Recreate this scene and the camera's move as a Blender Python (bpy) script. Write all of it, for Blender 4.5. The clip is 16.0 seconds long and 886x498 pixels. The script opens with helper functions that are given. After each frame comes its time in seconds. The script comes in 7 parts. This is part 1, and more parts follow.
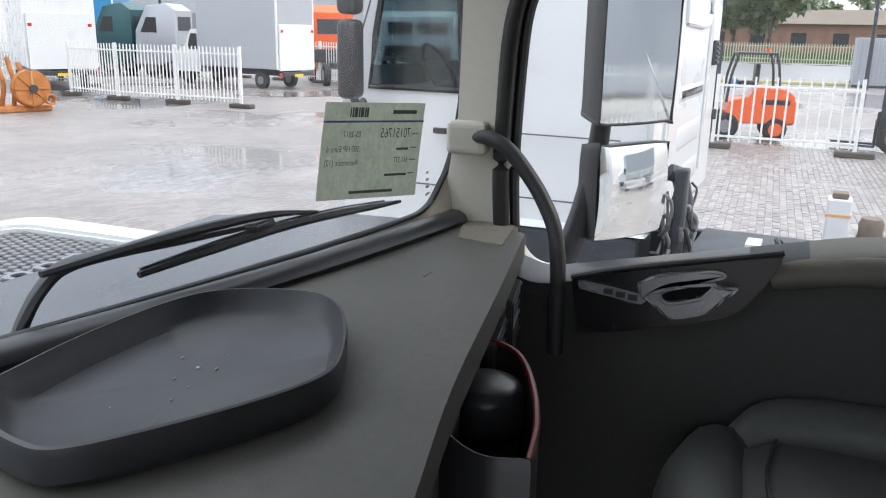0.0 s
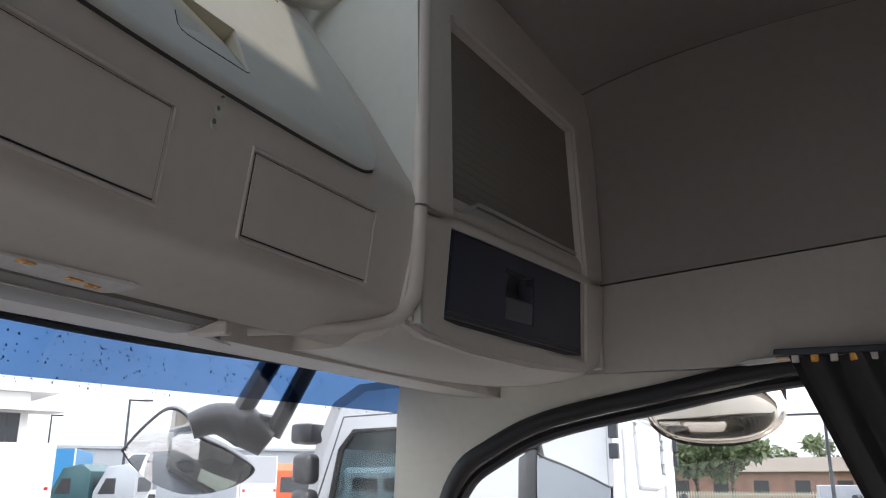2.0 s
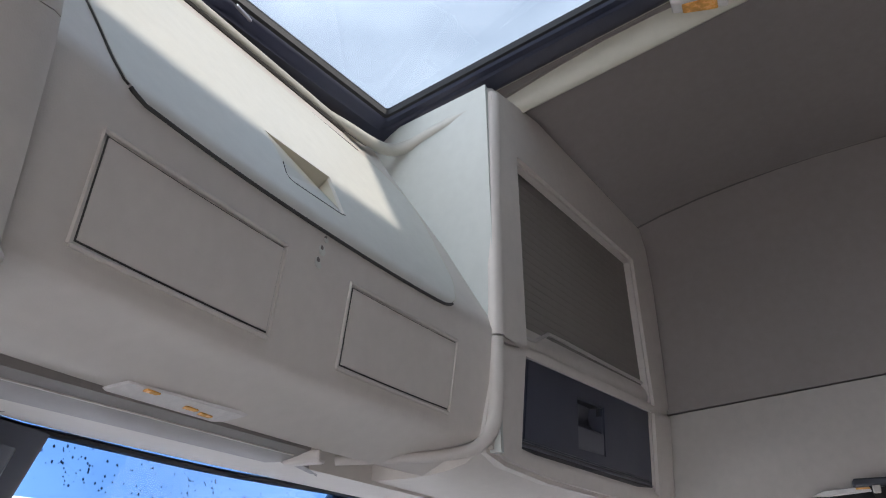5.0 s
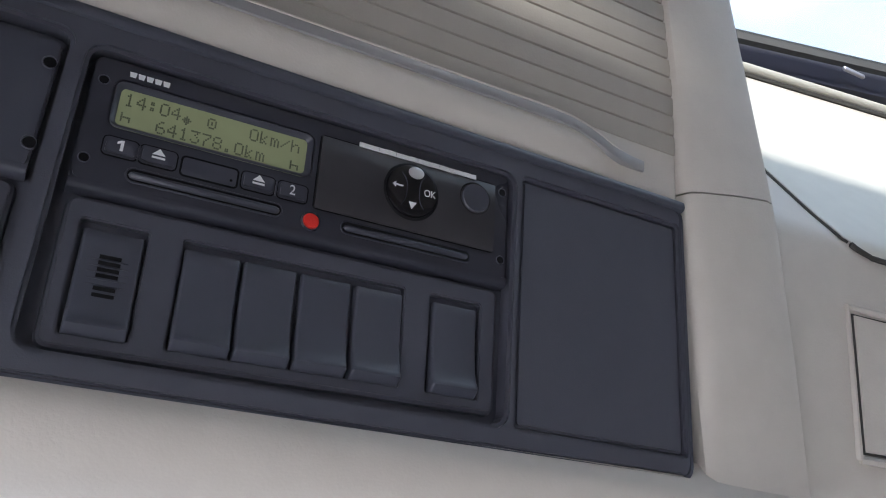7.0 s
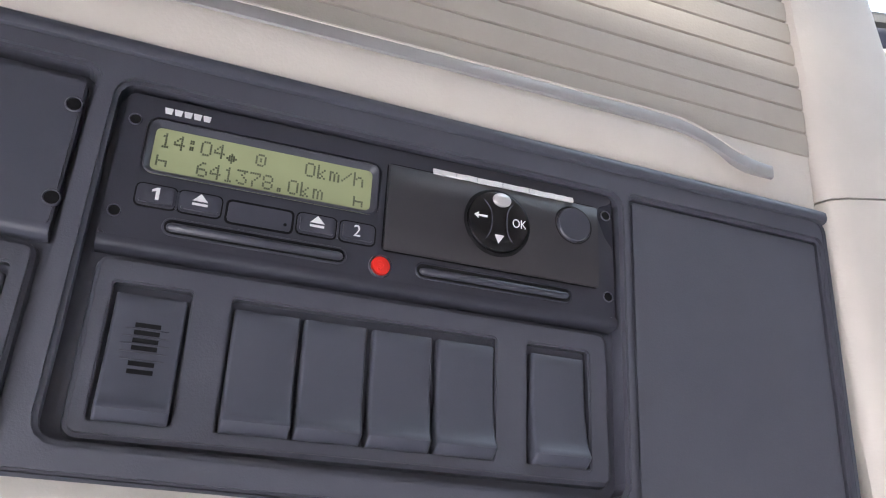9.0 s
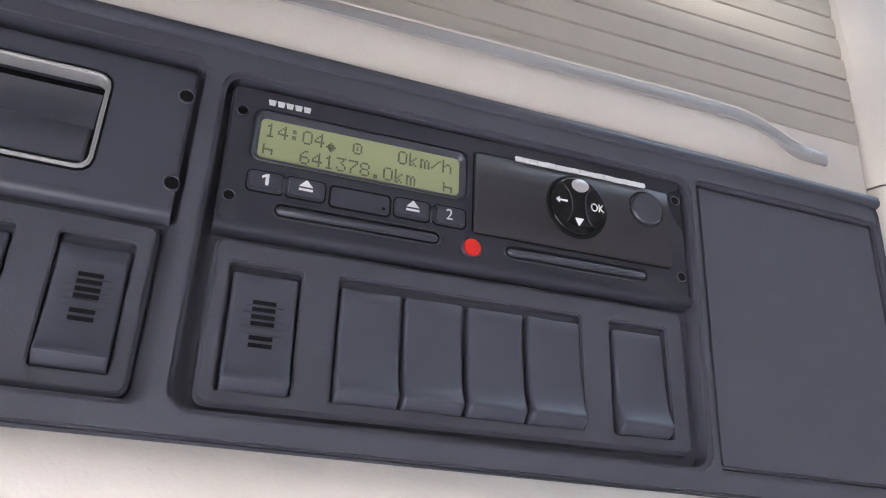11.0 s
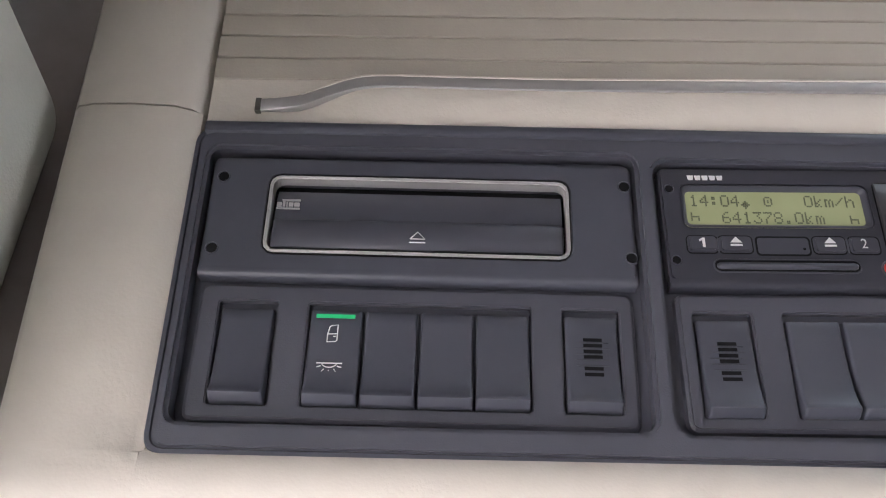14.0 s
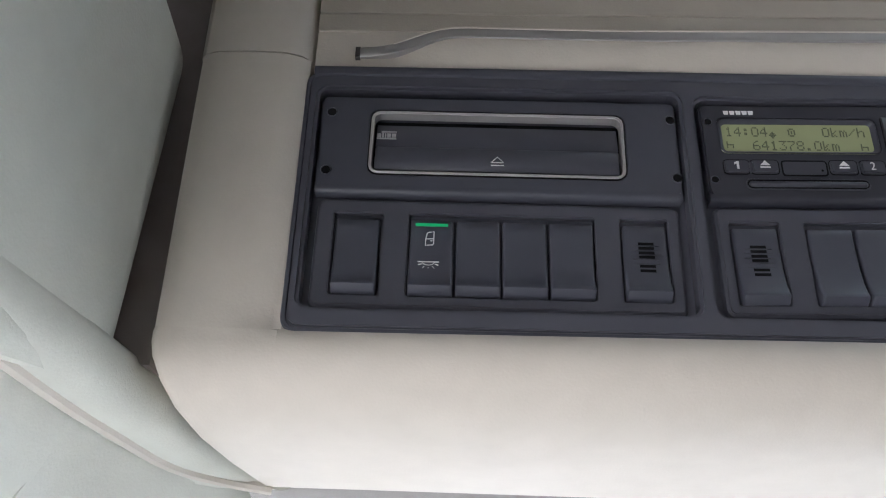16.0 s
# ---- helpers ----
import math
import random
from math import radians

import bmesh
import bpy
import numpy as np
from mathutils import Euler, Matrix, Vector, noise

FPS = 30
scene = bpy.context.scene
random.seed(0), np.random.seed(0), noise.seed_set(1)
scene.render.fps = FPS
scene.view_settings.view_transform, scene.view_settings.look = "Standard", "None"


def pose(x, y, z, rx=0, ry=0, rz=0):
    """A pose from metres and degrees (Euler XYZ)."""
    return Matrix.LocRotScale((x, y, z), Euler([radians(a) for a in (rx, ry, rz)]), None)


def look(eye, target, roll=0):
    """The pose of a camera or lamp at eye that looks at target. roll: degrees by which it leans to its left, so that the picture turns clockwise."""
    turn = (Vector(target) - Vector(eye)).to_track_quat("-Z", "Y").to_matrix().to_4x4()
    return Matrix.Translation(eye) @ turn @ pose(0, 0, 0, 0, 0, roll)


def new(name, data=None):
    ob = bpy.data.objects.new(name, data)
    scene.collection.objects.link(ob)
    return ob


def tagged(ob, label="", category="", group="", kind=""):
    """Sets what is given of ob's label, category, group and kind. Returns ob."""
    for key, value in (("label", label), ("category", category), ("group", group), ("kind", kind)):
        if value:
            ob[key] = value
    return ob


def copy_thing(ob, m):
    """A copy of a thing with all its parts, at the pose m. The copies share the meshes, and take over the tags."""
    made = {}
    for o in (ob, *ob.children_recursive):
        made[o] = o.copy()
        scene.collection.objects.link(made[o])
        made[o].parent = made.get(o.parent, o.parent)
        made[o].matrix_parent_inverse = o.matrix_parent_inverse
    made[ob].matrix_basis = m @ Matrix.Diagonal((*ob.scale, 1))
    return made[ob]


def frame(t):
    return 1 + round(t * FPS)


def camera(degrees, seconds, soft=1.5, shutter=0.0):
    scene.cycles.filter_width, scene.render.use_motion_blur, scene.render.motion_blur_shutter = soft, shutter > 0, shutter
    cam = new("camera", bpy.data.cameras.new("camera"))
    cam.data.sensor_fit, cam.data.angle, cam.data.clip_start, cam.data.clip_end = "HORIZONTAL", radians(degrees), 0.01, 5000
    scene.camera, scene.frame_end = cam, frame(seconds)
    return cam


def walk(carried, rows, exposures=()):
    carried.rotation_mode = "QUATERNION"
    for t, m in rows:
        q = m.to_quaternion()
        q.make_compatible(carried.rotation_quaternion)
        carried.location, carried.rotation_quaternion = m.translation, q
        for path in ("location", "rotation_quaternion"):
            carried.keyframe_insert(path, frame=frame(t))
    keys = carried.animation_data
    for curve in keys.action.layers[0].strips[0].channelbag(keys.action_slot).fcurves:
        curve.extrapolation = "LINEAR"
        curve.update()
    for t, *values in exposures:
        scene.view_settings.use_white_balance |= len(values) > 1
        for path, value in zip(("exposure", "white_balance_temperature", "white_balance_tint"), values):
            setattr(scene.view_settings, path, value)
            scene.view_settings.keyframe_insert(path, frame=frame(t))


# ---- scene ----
import itertools

cam = camera(57.2, 16.0, soft=1.1)
PATH = [
    (0, (-0.11, 0.17, 2.672), (1.687, 0.875, 2.148), 1.1),
    (0.5, (-0.092, 0.141, 2.7), (1.746, 0.822, 2.304), 0.3),
    (1, (-0.101, 0.117, 2.719), (1.778, 0.795, 2.641), 0.2),
    (1.2, (-0.1, 0.102, 2.731), (1.775, 0.796, 2.798), 0.6),
    (1.4, (-0.101, 0.106, 2.742), (1.768, 0.783, 2.958), 0.2),
    (1.5, (-0.104, 0.109, 2.749), (1.758, 0.776, 3.043), 0.1),
    (1.6, (-0.119, 0.102, 2.752), (1.733, 0.765, 3.114), -0.0),
    (1.7, (-0.116, 0.099, 2.757), (1.723, 0.757, 3.188), 0.2),
    (2, (-0.115, 0.093, 2.765), (1.699, 0.732, 3.317), 0.0),
    (2.5, (-0.125, 0.104, 2.77), (1.688, 0.715, 3.353), 0.5),
    (2.7, (-0.132, 0.104, 2.765), (1.679, 0.711, 3.361), 0.3),
    (3, (-0.15, 0.104, 2.772), (1.663, 0.699, 3.37), 0.6),
    (3.2, (-0.168, 0.1, 2.772), (1.634, 0.681, 3.417), 0.6),
    (5.3, (-0.17, 0.121, 2.743), (1.44, 0.881, 3.655), 0.6),
    (5.5, (-0.182, 0.121, 2.745), (1.371, 0.992, 3.655), 0.7),
    (6, (-0.196, 0.142, 2.776), (1.153, 1.306, 3.684), 1.3),
    (6.5, (-0.206, 0.209, 2.832), (0.882, 1.611, 3.755), 1.4),
    (7, (-0.224, 0.236, 2.869), (0.565, 1.83, 3.784), 2.1),
    (7.5, (-0.212, 0.257, 2.889), (0.383, 1.923, 3.822), 2.4),
    (8, (-0.197, 0.275, 2.918), (0.374, 1.952, 3.846), 2.6),
    (8.5, (-0.203, 0.271, 2.908), (0.351, 1.939, 3.864), 2.4),
    (8.7, (-0.204, 0.274, 2.905), (0.355, 1.946, 3.85), 2.4),
    (10.8, (-0.229, 0.277, 2.884), (0.367, 1.916, 3.863), 1.6),
    (11, (-0.237, 0.278, 2.884), (0.328, 1.932, 3.855), 1.5),
    (11.5, (-0.275, 0.257, 2.869), (0.272, 1.904, 3.863), 0.8),
    (12, (-0.301, 0.231, 2.869), (-0.029, 1.925, 3.897), 1.3),
    (12.5, (-0.321, 0.235, 2.872), (-0.315, 1.96, 3.884), 2.1),
    (13, (-0.321, 0.231, 2.87), (-0.348, 1.954, 3.886), 2.2),
    (13.5, (-0.313, 0.228, 2.865), (-0.357, 1.949, 3.884), 2.4),
    (14, (-0.317, 0.229, 2.862), (-0.364, 1.952, 3.876), 2.2),
    (14.5, (-0.325, 0.226, 2.858), (-0.376, 1.951, 3.87), 2.2),
    (15, (-0.322, 0.223, 2.85), (-0.371, 1.948, 3.862), 2.1),
    (15.5, (-0.323, 0.203, 2.833), (-0.38, 1.934, 3.833), 2.3),
    (16, (-0.349, 0.19, 2.8), (-0.407, 1.925, 3.792), 2.4),
]
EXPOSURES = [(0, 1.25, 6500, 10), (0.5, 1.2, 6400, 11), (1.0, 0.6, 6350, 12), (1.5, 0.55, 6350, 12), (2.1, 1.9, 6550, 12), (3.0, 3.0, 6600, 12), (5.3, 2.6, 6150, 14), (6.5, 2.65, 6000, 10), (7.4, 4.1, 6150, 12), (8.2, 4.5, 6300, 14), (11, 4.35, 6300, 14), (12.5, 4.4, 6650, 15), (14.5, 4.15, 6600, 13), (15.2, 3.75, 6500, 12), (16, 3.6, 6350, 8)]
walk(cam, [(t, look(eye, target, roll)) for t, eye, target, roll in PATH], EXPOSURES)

# sky and sun
WORLD = bpy.data.worlds.new("sky")
scene.world = WORLD
WORLD.use_nodes = True
wn, wl = WORLD.node_tree.nodes, WORLD.node_tree.links
wbg = wn["Background"]
sky = wn.new("ShaderNodeTexSky")
sky.sky_type, sky.sun_disc = "NISHITA", False
SUN_EL, SUN_AZ = radians(41), radians(167)
sky.sun_elevation, sky.sun_rotation = SUN_EL, SUN_AZ
sky.air_density, sky.dust_density, sky.ozone_density = 1.0, 2.0, 1.0
wtc, wmap = wn.new("ShaderNodeTexCoord"), wn.new("ShaderNodeMapping")
wmap.inputs["Scale"].default_value = (1.2, 1.2, 2.6)
wnoise, wramp = wn.new("ShaderNodeTexNoise"), wn.new("ShaderNodeValToRGB")
wnoise.inputs["Scale"].default_value, wnoise.inputs["Detail"].default_value = 1.7, 7
wramp.color_ramp.elements[0].position, wramp.color_ramp.elements[1].position = 0.36, 0.6
wramp.color_ramp.elements[0].color = (0.45, 0.45, 0.45, 1)
wmix = wn.new("ShaderNodeMixRGB")
wmix.inputs["Color2"].default_value = (10.5, 11.2, 12.0, 1)
wl.new(wtc.outputs["Generated"], wmap.inputs["Vector"])
wl.new(wmap.outputs["Vector"], wnoise.inputs["Vector"])
wl.new(wnoise.outputs["Fac"], wramp.inputs["Fac"])
wl.new(wramp.outputs["Color"], wmix.inputs["Fac"])
wl.new(sky.outputs["Color"], wmix.inputs["Color1"])
# an overcast sky is brighter overhead than at the horizon
wsep, wgrad, wscale = wn.new("ShaderNodeSeparateXYZ"), wn.new("ShaderNodeMapRange"), wn.new("ShaderNodeVectorMath")
wgrad.inputs["From Min"].default_value, wgrad.inputs["From Max"].default_value = 0.0, 0.9
wgrad.inputs["To Min"].default_value, wgrad.inputs["To Max"].default_value = 0.52, 1.45
wscale.operation = "SCALE"
wl.new(wtc.outputs["Generated"], wsep.inputs["Vector"])
wl.new(wsep.outputs["Z"], wgrad.inputs["Value"])
wl.new(wmix.outputs["Color"], wscale.inputs[0])
wl.new(wgrad.outputs["Result"], wscale.inputs["Scale"])
wl.new(wscale.outputs["Vector"], wbg.inputs["Color"])
wbg.inputs["Strength"].default_value = 0.10

sun = new("sun", bpy.data.lights.new("sun", "SUN"))
sun.data.energy, sun.data.angle, sun.data.color = 0.45, radians(2.5), (1.0, 0.93, 0.8)
sun.matrix_world = look((0, 0, 0), (-math.sin(SUN_AZ) * math.cos(SUN_EL), -math.cos(SUN_AZ) * math.cos(SUN_EL), -math.sin(SUN_EL)))

# ---- materials ----


def mat(name, col, rough=0.5, metal=0.0, var=0.12, scale=6.0, bump=0.0, grain=900.0, spec=0.5, coat=0.0, fine=60.0):
    """A surface: its colour varies at two sizes, with a fine relief."""
    m = bpy.data.materials.new(name)
    m.use_nodes = True
    n, l = m.node_tree.nodes, m.node_tree.links
    b = n["Principled BSDF"]
    b.inputs["Metallic"].default_value = metal
    b.inputs["Specular IOR Level"].default_value = spec
    b.inputs["Coat Weight"].default_value = coat
    tc = n.new("ShaderNodeTexCoord")
    big, small = n.new("ShaderNodeTexNoise"), n.new("ShaderNodeTexNoise")
    big.inputs["Scale"].default_value, big.inputs["Detail"].default_value = scale, 4
    small.inputs["Scale"].default_value, small.inputs["Detail"].default_value = fine, 3
    for t in (big, small):
        l.new(tc.outputs["Object"], t.inputs["Vector"])
    add = n.new("ShaderNodeMath")
    add.operation = "ADD"
    l.new(big.outputs["Fac"], add.inputs[0])
    l.new(small.outputs["Fac"], add.inputs[1])
    rng = n.new("ShaderNodeMapRange")
    rng.inputs["From Min"].default_value, rng.inputs["From Max"].default_value = 0.6, 1.4
    rng.inputs["To Min"].default_value, rng.inputs["To Max"].default_value = 1 - var, 1 + var
    l.new(add.outputs[0], rng.inputs["Value"])
    mul = n.new("ShaderNodeVectorMath")
    mul.operation = "SCALE"
    mul.inputs[0].default_value = col[:3]
    l.new(rng.outputs["Result"], mul.inputs["Scale"])
    l.new(mul.outputs["Vector"], b.inputs["Base Color"])
    rr = n.new("ShaderNodeMapRange")
    rr.inputs["From Min"].default_value, rr.inputs["From Max"].default_value = 0.3, 0.7
    rr.inputs["To Min"].default_value, rr.inputs["To Max"].default_value = max(0.02, rough - 0.06), min(1, rough + 0.06)
    l.new(big.outputs["Fac"], rr.inputs["Value"])
    l.new(rr.outputs["Result"], b.inputs["Roughness"])
    if bump:
        g, bp = n.new("ShaderNodeTexNoise"), n.new("ShaderNodeBump")
        g.inputs["Scale"].default_value, g.inputs["Detail"].default_value = grain, 2
        l.new(tc.outputs["Object"], g.inputs["Vector"])
        bp.inputs["Strength"].default_value, bp.inputs["Distance"].default_value = bump, 0.0006
        l.new(g.outputs["Fac"], bp.inputs["Height"])
        l.new(bp.outputs["Normal"], b.inputs["Normal"])
    return m


def glow(name, col, power):
    m = mat(name, col, 0.4)
    b = m.node_tree.nodes["Principled BSDF"]
    b.inputs["Emission Color"].default_value = (*col, 1)
    b.inputs["Emission Strength"].default_value = power
    return m


def glass(name, col=(1, 1, 1), clear=0.9, rough=0.0):
    """A thin pane: mostly lets the view through, with a mirror sheen."""
    m = bpy.data.materials.new(name)
    m.use_nodes = True
    n, l = m.node_tree.nodes, m.node_tree.links
    n.remove(n["Principled BSDF"])
    tr, gl, mx = n.new("ShaderNodeBsdfTransparent"), n.new("ShaderNodeBsdfGlossy"), n.new("ShaderNodeMixShader")
    fr, pw, sc = n.new("ShaderNodeLayerWeight"), n.new("ShaderNodeMath"), n.new("ShaderNodeMath")
    pw.operation, pw.inputs[1].default_value = "POWER", 4.0
    sc.operation, sc.inputs[1].default_value, sc.inputs[2].default_value = "MULTIPLY_ADD", 0.5, 0.025
    l.new(fr.outputs["Facing"], pw.inputs[0])
    l.new(pw.outputs[0], sc.inputs[0])
    tr.inputs["Color"].default_value = (*[c * clear for c in col], 1)
    gl.inputs["Roughness"].default_value = rough
    l.new(sc.outputs[0], mx.inputs["Fac"])
    l.new(tr.outputs["BSDF"], mx.inputs[1])
    l.new(gl.outputs["BSDF"], mx.inputs[2])
    l.new(mx.outputs["Shader"], n["Material Output"].inputs["Surface"])
    return m


BEIGE = mat("beige_plastic", (0.575, 0.53, 0.475), 0.52, bump=0.18, grain=700, var=0.05)
# shutter's warmer beige, lowered further because less light reaches the slats
BEIGE_B = mat("shaded_shutter_plastic", (0.385, 0.35, 0.30), 0.5, bump=0.2, grain=900, var=0.05)
TRIM_G = mat("grey_green_trim", (0.58, 0.585, 0.53), 0.6, bump=0.3, grain=600, var=0.05)
DARK = mat("slate_plastic", (0.070, 0.072, 0.091), 0.42, bump=0.10, grain=1500, var=0.08, scale=14)
DARK_S = mat("smooth_slate_plastic", (0.064, 0.067, 0.086), 0.36, bump=0.06, grain=1600, var=0.08, scale=14)
BLACK = mat("black_plastic", (0.024, 0.024, 0.027), 0.38, bump=0.2, grain=900)
RUBBER = mat("black_rubber", (0.014, 0.014, 0.015), 0.55, bump=0.2)
DASH = mat("dash_plastic", (0.105, 0.10, 0.088), 0.55, bump=0.7, grain=420, var=0.12)
DASH_L = mat("dash_end_plastic", (0.24, 0.22, 0.18), 0.55, bump=0.6, grain=420, var=0.08)
TRAY = mat("tray_rubber", (0.030, 0.031, 0.035), 0.46, bump=0.3, grain=800, var=0.2, scale=9)
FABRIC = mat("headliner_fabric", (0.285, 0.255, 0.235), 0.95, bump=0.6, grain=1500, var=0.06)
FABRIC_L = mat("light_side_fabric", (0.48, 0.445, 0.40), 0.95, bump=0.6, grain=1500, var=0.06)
CURTAIN = mat("curtain_cloth", (0.045, 0.042, 0.04), 0.95, bump=0.5, grain=1800, var=0.15)
SEATM = mat("seat_leather", (0.075, 0.077, 0.072), 0.5, bump=0.5, grain=500, var=0.15)
WHITE = mat("white_paint", (0.66, 0.67, 0.68), 0.3, coat=0.2, var=0.04, scale=2)
WHITE_D = mat("white_galvanised", (0.72, 0.72, 0.70), 0.5, var=0.1)
CHROME = mat("satin_chrome", (0.62, 0.59, 0.56), 0.34, metal=0.85, var=0.05)
BRIGHT_S = mat("strip_metal", (0.36, 0.35, 0.345), 0.34, metal=0.4, var=0.05)
MIRROR = mat("mirror_glass", (0.82, 0.84, 0.84), 0.02, metal=1.0, var=0.01)
STEEL_D = mat("dark_steel", (0.05, 0.055, 0.065), 0.5, metal=0.3, var=0.3)
GLASS = glass("clear_glass", (1, 1, 1), 0.96)
GLASS_T = glass("tinted_glass", (0.38, 0.55, 0.78), 0.70)
GLASS_D = glass("dark_cab_glass", (0.66, 0.74, 0.76), 0.9)
ORANGE = mat("orange_paint", (0.75, 0.11, 0.015), 0.35, coat=0.3, var=0.1)
GREYVAN = mat("grey_panel", (0.36, 0.38, 0.41), 0.45, var=0.06)
BLUEP = mat("blue_paint", (0.03, 0.22, 0.46), 0.35, var=0.1)
# side locker's shutter beige, darkened to stand for the weaker light there
SHADE = mat("shaded_locker_shutter", (0.20, 0.18, 0.155), 0.5, bump=0.2, grain=900, var=0.06)
FLOORM = mat("grey_floor_mat", (0.10, 0.096, 0.092), 0.8, bump=0.4, grain=300, var=0.15)
DOORP = mat("door_plastic", (0.030, 0.029, 0.027), 0.6, bump=0.5, grain=500, var=0.15)
GREENP = mat("green_paint", (0.02, 0.075, 0.085), 0.35, var=0.1)

# ---- shaping ----


def part(name, bm, material, parent=None, label="", smooth=False, m=None):
    """Links a bmesh as one mesh object under a thing."""
    bmesh.ops.recalc_face_normals(bm, faces=bm.faces)
    me = bpy.data.meshes.new(name)
    bm.to_mesh(me)
    bm.free()
    me.materials.append(material)
    if smooth:
        for p in me.polygons:
            p.use_smooth = True
        me.set_sharp_from_angle(angle=radians(40))
    ob = new(name, me)
    if parent is not None:
        ob.parent = parent
    if m is not None:
        ob.matrix_basis = m
    if label:
        tagged(ob, label)
    return ob


def thing(name, label, category, group="", m=None, kind=""):
    ob = new(name)
    if m is not None:
        ob.matrix_basis = m
    return tagged(ob, label, category, group, kind)


def whole(name, bm, material, label, category="", group="", kind="", smooth=False, m=None):
    return tagged(part(name, bm, material, None, "", smooth, m), label, category, group, kind)


def box(lo, hi, bev=0.0, seg=2, bm=None):
    """A box from corner to corner with rounded edges."""
    b = bm or bmesh.new()
    vs = bmesh.ops.create_cube(b, size=1.0)["verts"]
    for v in vs:
        v.co = Vector([lo[i] + (v.co[i] + 0.5) * (hi[i] - lo[i]) for i in range(3)])
    if bev:
        es = {e for v in vs for e in v.link_edges}
        bmesh.ops.bevel(b, geom=list(es), offset=bev, segments=seg, affect="EDGES", profile=0.5)
    return b


def cyl(p, q, r, r2=None, n=20, bm=None, bev=0.0):
    """A round bar from p to q."""
    b = bm or bmesh.new()
    p, q = Vector(p), Vector(q)
    d = q - p
    m = Matrix.Translation((p + q) / 2) @ d.to_track_quat("Z", "Y").to_matrix().to_4x4()
    vs = bmesh.ops.create_cone(b, cap_ends=True, segments=n, radius1=r, radius2=r if r2 is None else r2, depth=d.length, matrix=m)["verts"]
    if bev:
        es = [e for e in {e for v in vs for e in v.link_edges} if any(len(f.verts) > 4 for f in e.link_faces)]
        bmesh.ops.bevel(b, geom=es, offset=bev, segments=2, affect="EDGES")
    return b


def loft(rings, closed=True, caps=True, bm=None):
    """A skin over rings of points, all of one count."""
    b = bm or bmesh.new()
    vs = [[b.verts.new(p) for p in r] for r in rings]
    n = len(rings[0])
    for a, c in zip(vs, vs[1:]):
        for i in range(n if closed else n - 1):
            j = (i + 1) % n
            b.faces.new((a[i], a[j], c[j], c[i]))
    if caps and closed:
        b.faces.new(vs[0][::-1])
        b.faces.new(vs[-1])
    return b


def smooth_path(pts, k=6):
    """Points on a curve through pts."""
    P = [Vector(p) for p in pts]
    P = [2 * P[0] - P[1]] + P + [2 * P[-1] - P[-2]]
    out = []
    for i in range(1, len(P) - 2):
        a, b, c, d = P[i - 1:i + 3]
        for j in range(k):
            t = j / k
            out.append(0.5 * (2 * b + (c - a) * t + (2 * a - 5 * b + 4 * c - d) * t * t + (3 * b - 3 * c + d - a) * t ** 3))
    return out + [P[-2]]


def tube(pts, r, n=10, k=6, bm=None, flat=1.0, up=(0, 0, 1)):
    """A bar of round or flattened section along a curve; r is one radius or one for each point."""
    path = smooth_path(pts, k) if k > 1 else [Vector(p) for p in pts]
    rings = []
    for i, p in enumerate(path):
        d = (path[min(i + 1, len(path) - 1)] - path[max(i - 1, 0)]).normalized()
        s = d.cross(Vector(up))
        s = s.normalized() if s.length > 1e-4 else Vector((1, 0, 0))
        w = s.cross(d)
        f = i / max(1, len(path) - 1) * (len(r) - 1) if isinstance(r, (list, tuple)) else 0
        rad = r if not isinstance(r, (list, tuple)) else r[int(f)] + (r[min(int(f) + 1, len(r) - 1)] - r[int(f)]) * (f % 1)
        rings.append([p + rad * (math.cos(a) * s + flat * math.sin(a) * w) for a in (2 * math.pi * j / n for j in range(n))])
    return loft(rings, bm=bm)


def rrect(x0, y0, x1, y1, r, k=5):
    """The outline of a rectangle with round corners."""
    out = []
    for cx, cy, a0 in ((x1 - r, y1 - r, 0), (x0 + r, y1 - r, 90), (x0 + r, y0 + r, 180), (x1 - r, y0 + r, 270)):
        out += [(cx + r * math.cos(radians(a0 + 90 * j / k)), cy + r * math.sin(radians(a0 + 90 * j / k))) for j in range(k + 1)]
    return out


def slab(outline, z0, z1, bev=0.0, bm=None, holes=()):
    """A plate of an outline in x and y, from z0 to z1, with holes."""
    b = bm or bmesh.new()
    if not holes:
        vs = [b.verts.new((x, y, z0)) for x, y in outline]
        base = [b.faces.new(vs)]
    else:
        edges = []
        for ring in (outline, *holes):
            vs = [b.verts.new((x, y, z0)) for x, y in ring]
            edges += [b.edges.new((vs[i], vs[(i + 1) % len(vs)])) for i in range(len(vs))]
        base = [g for g in bmesh.ops.triangle_fill(b, edges=edges, use_beauty=True)["geom"] if isinstance(g, bmesh.types.BMFace)]
    up = bmesh.ops.extrude_face_region(b, geom=base)["geom"]
    top = [g for g in up if isinstance(g, bmesh.types.BMVert)]
    for v in top:
        v.co.z = z1
    if bev:
        ts = set(top)
        es = [e for e in {e for v in top for e in v.link_edges} if e.verts[0] in ts and e.verts[1] in ts and len(e.link_faces) == 2 and e.calc_face_angle(0) > 0.6]
        bmesh.ops.bevel(b, geom=es, offset=bev, segments=2, affect="EDGES")
    return b


def yz(m_x):
    """Turns a plate drawn in (y, z) so that its thickness runs along x from m_x."""
    return Matrix(((0, 0, 1, m_x), (1, 0, 0, 0), (0, 1, 0, 0), (0, 0, 0, 1)))


CX = 0.433


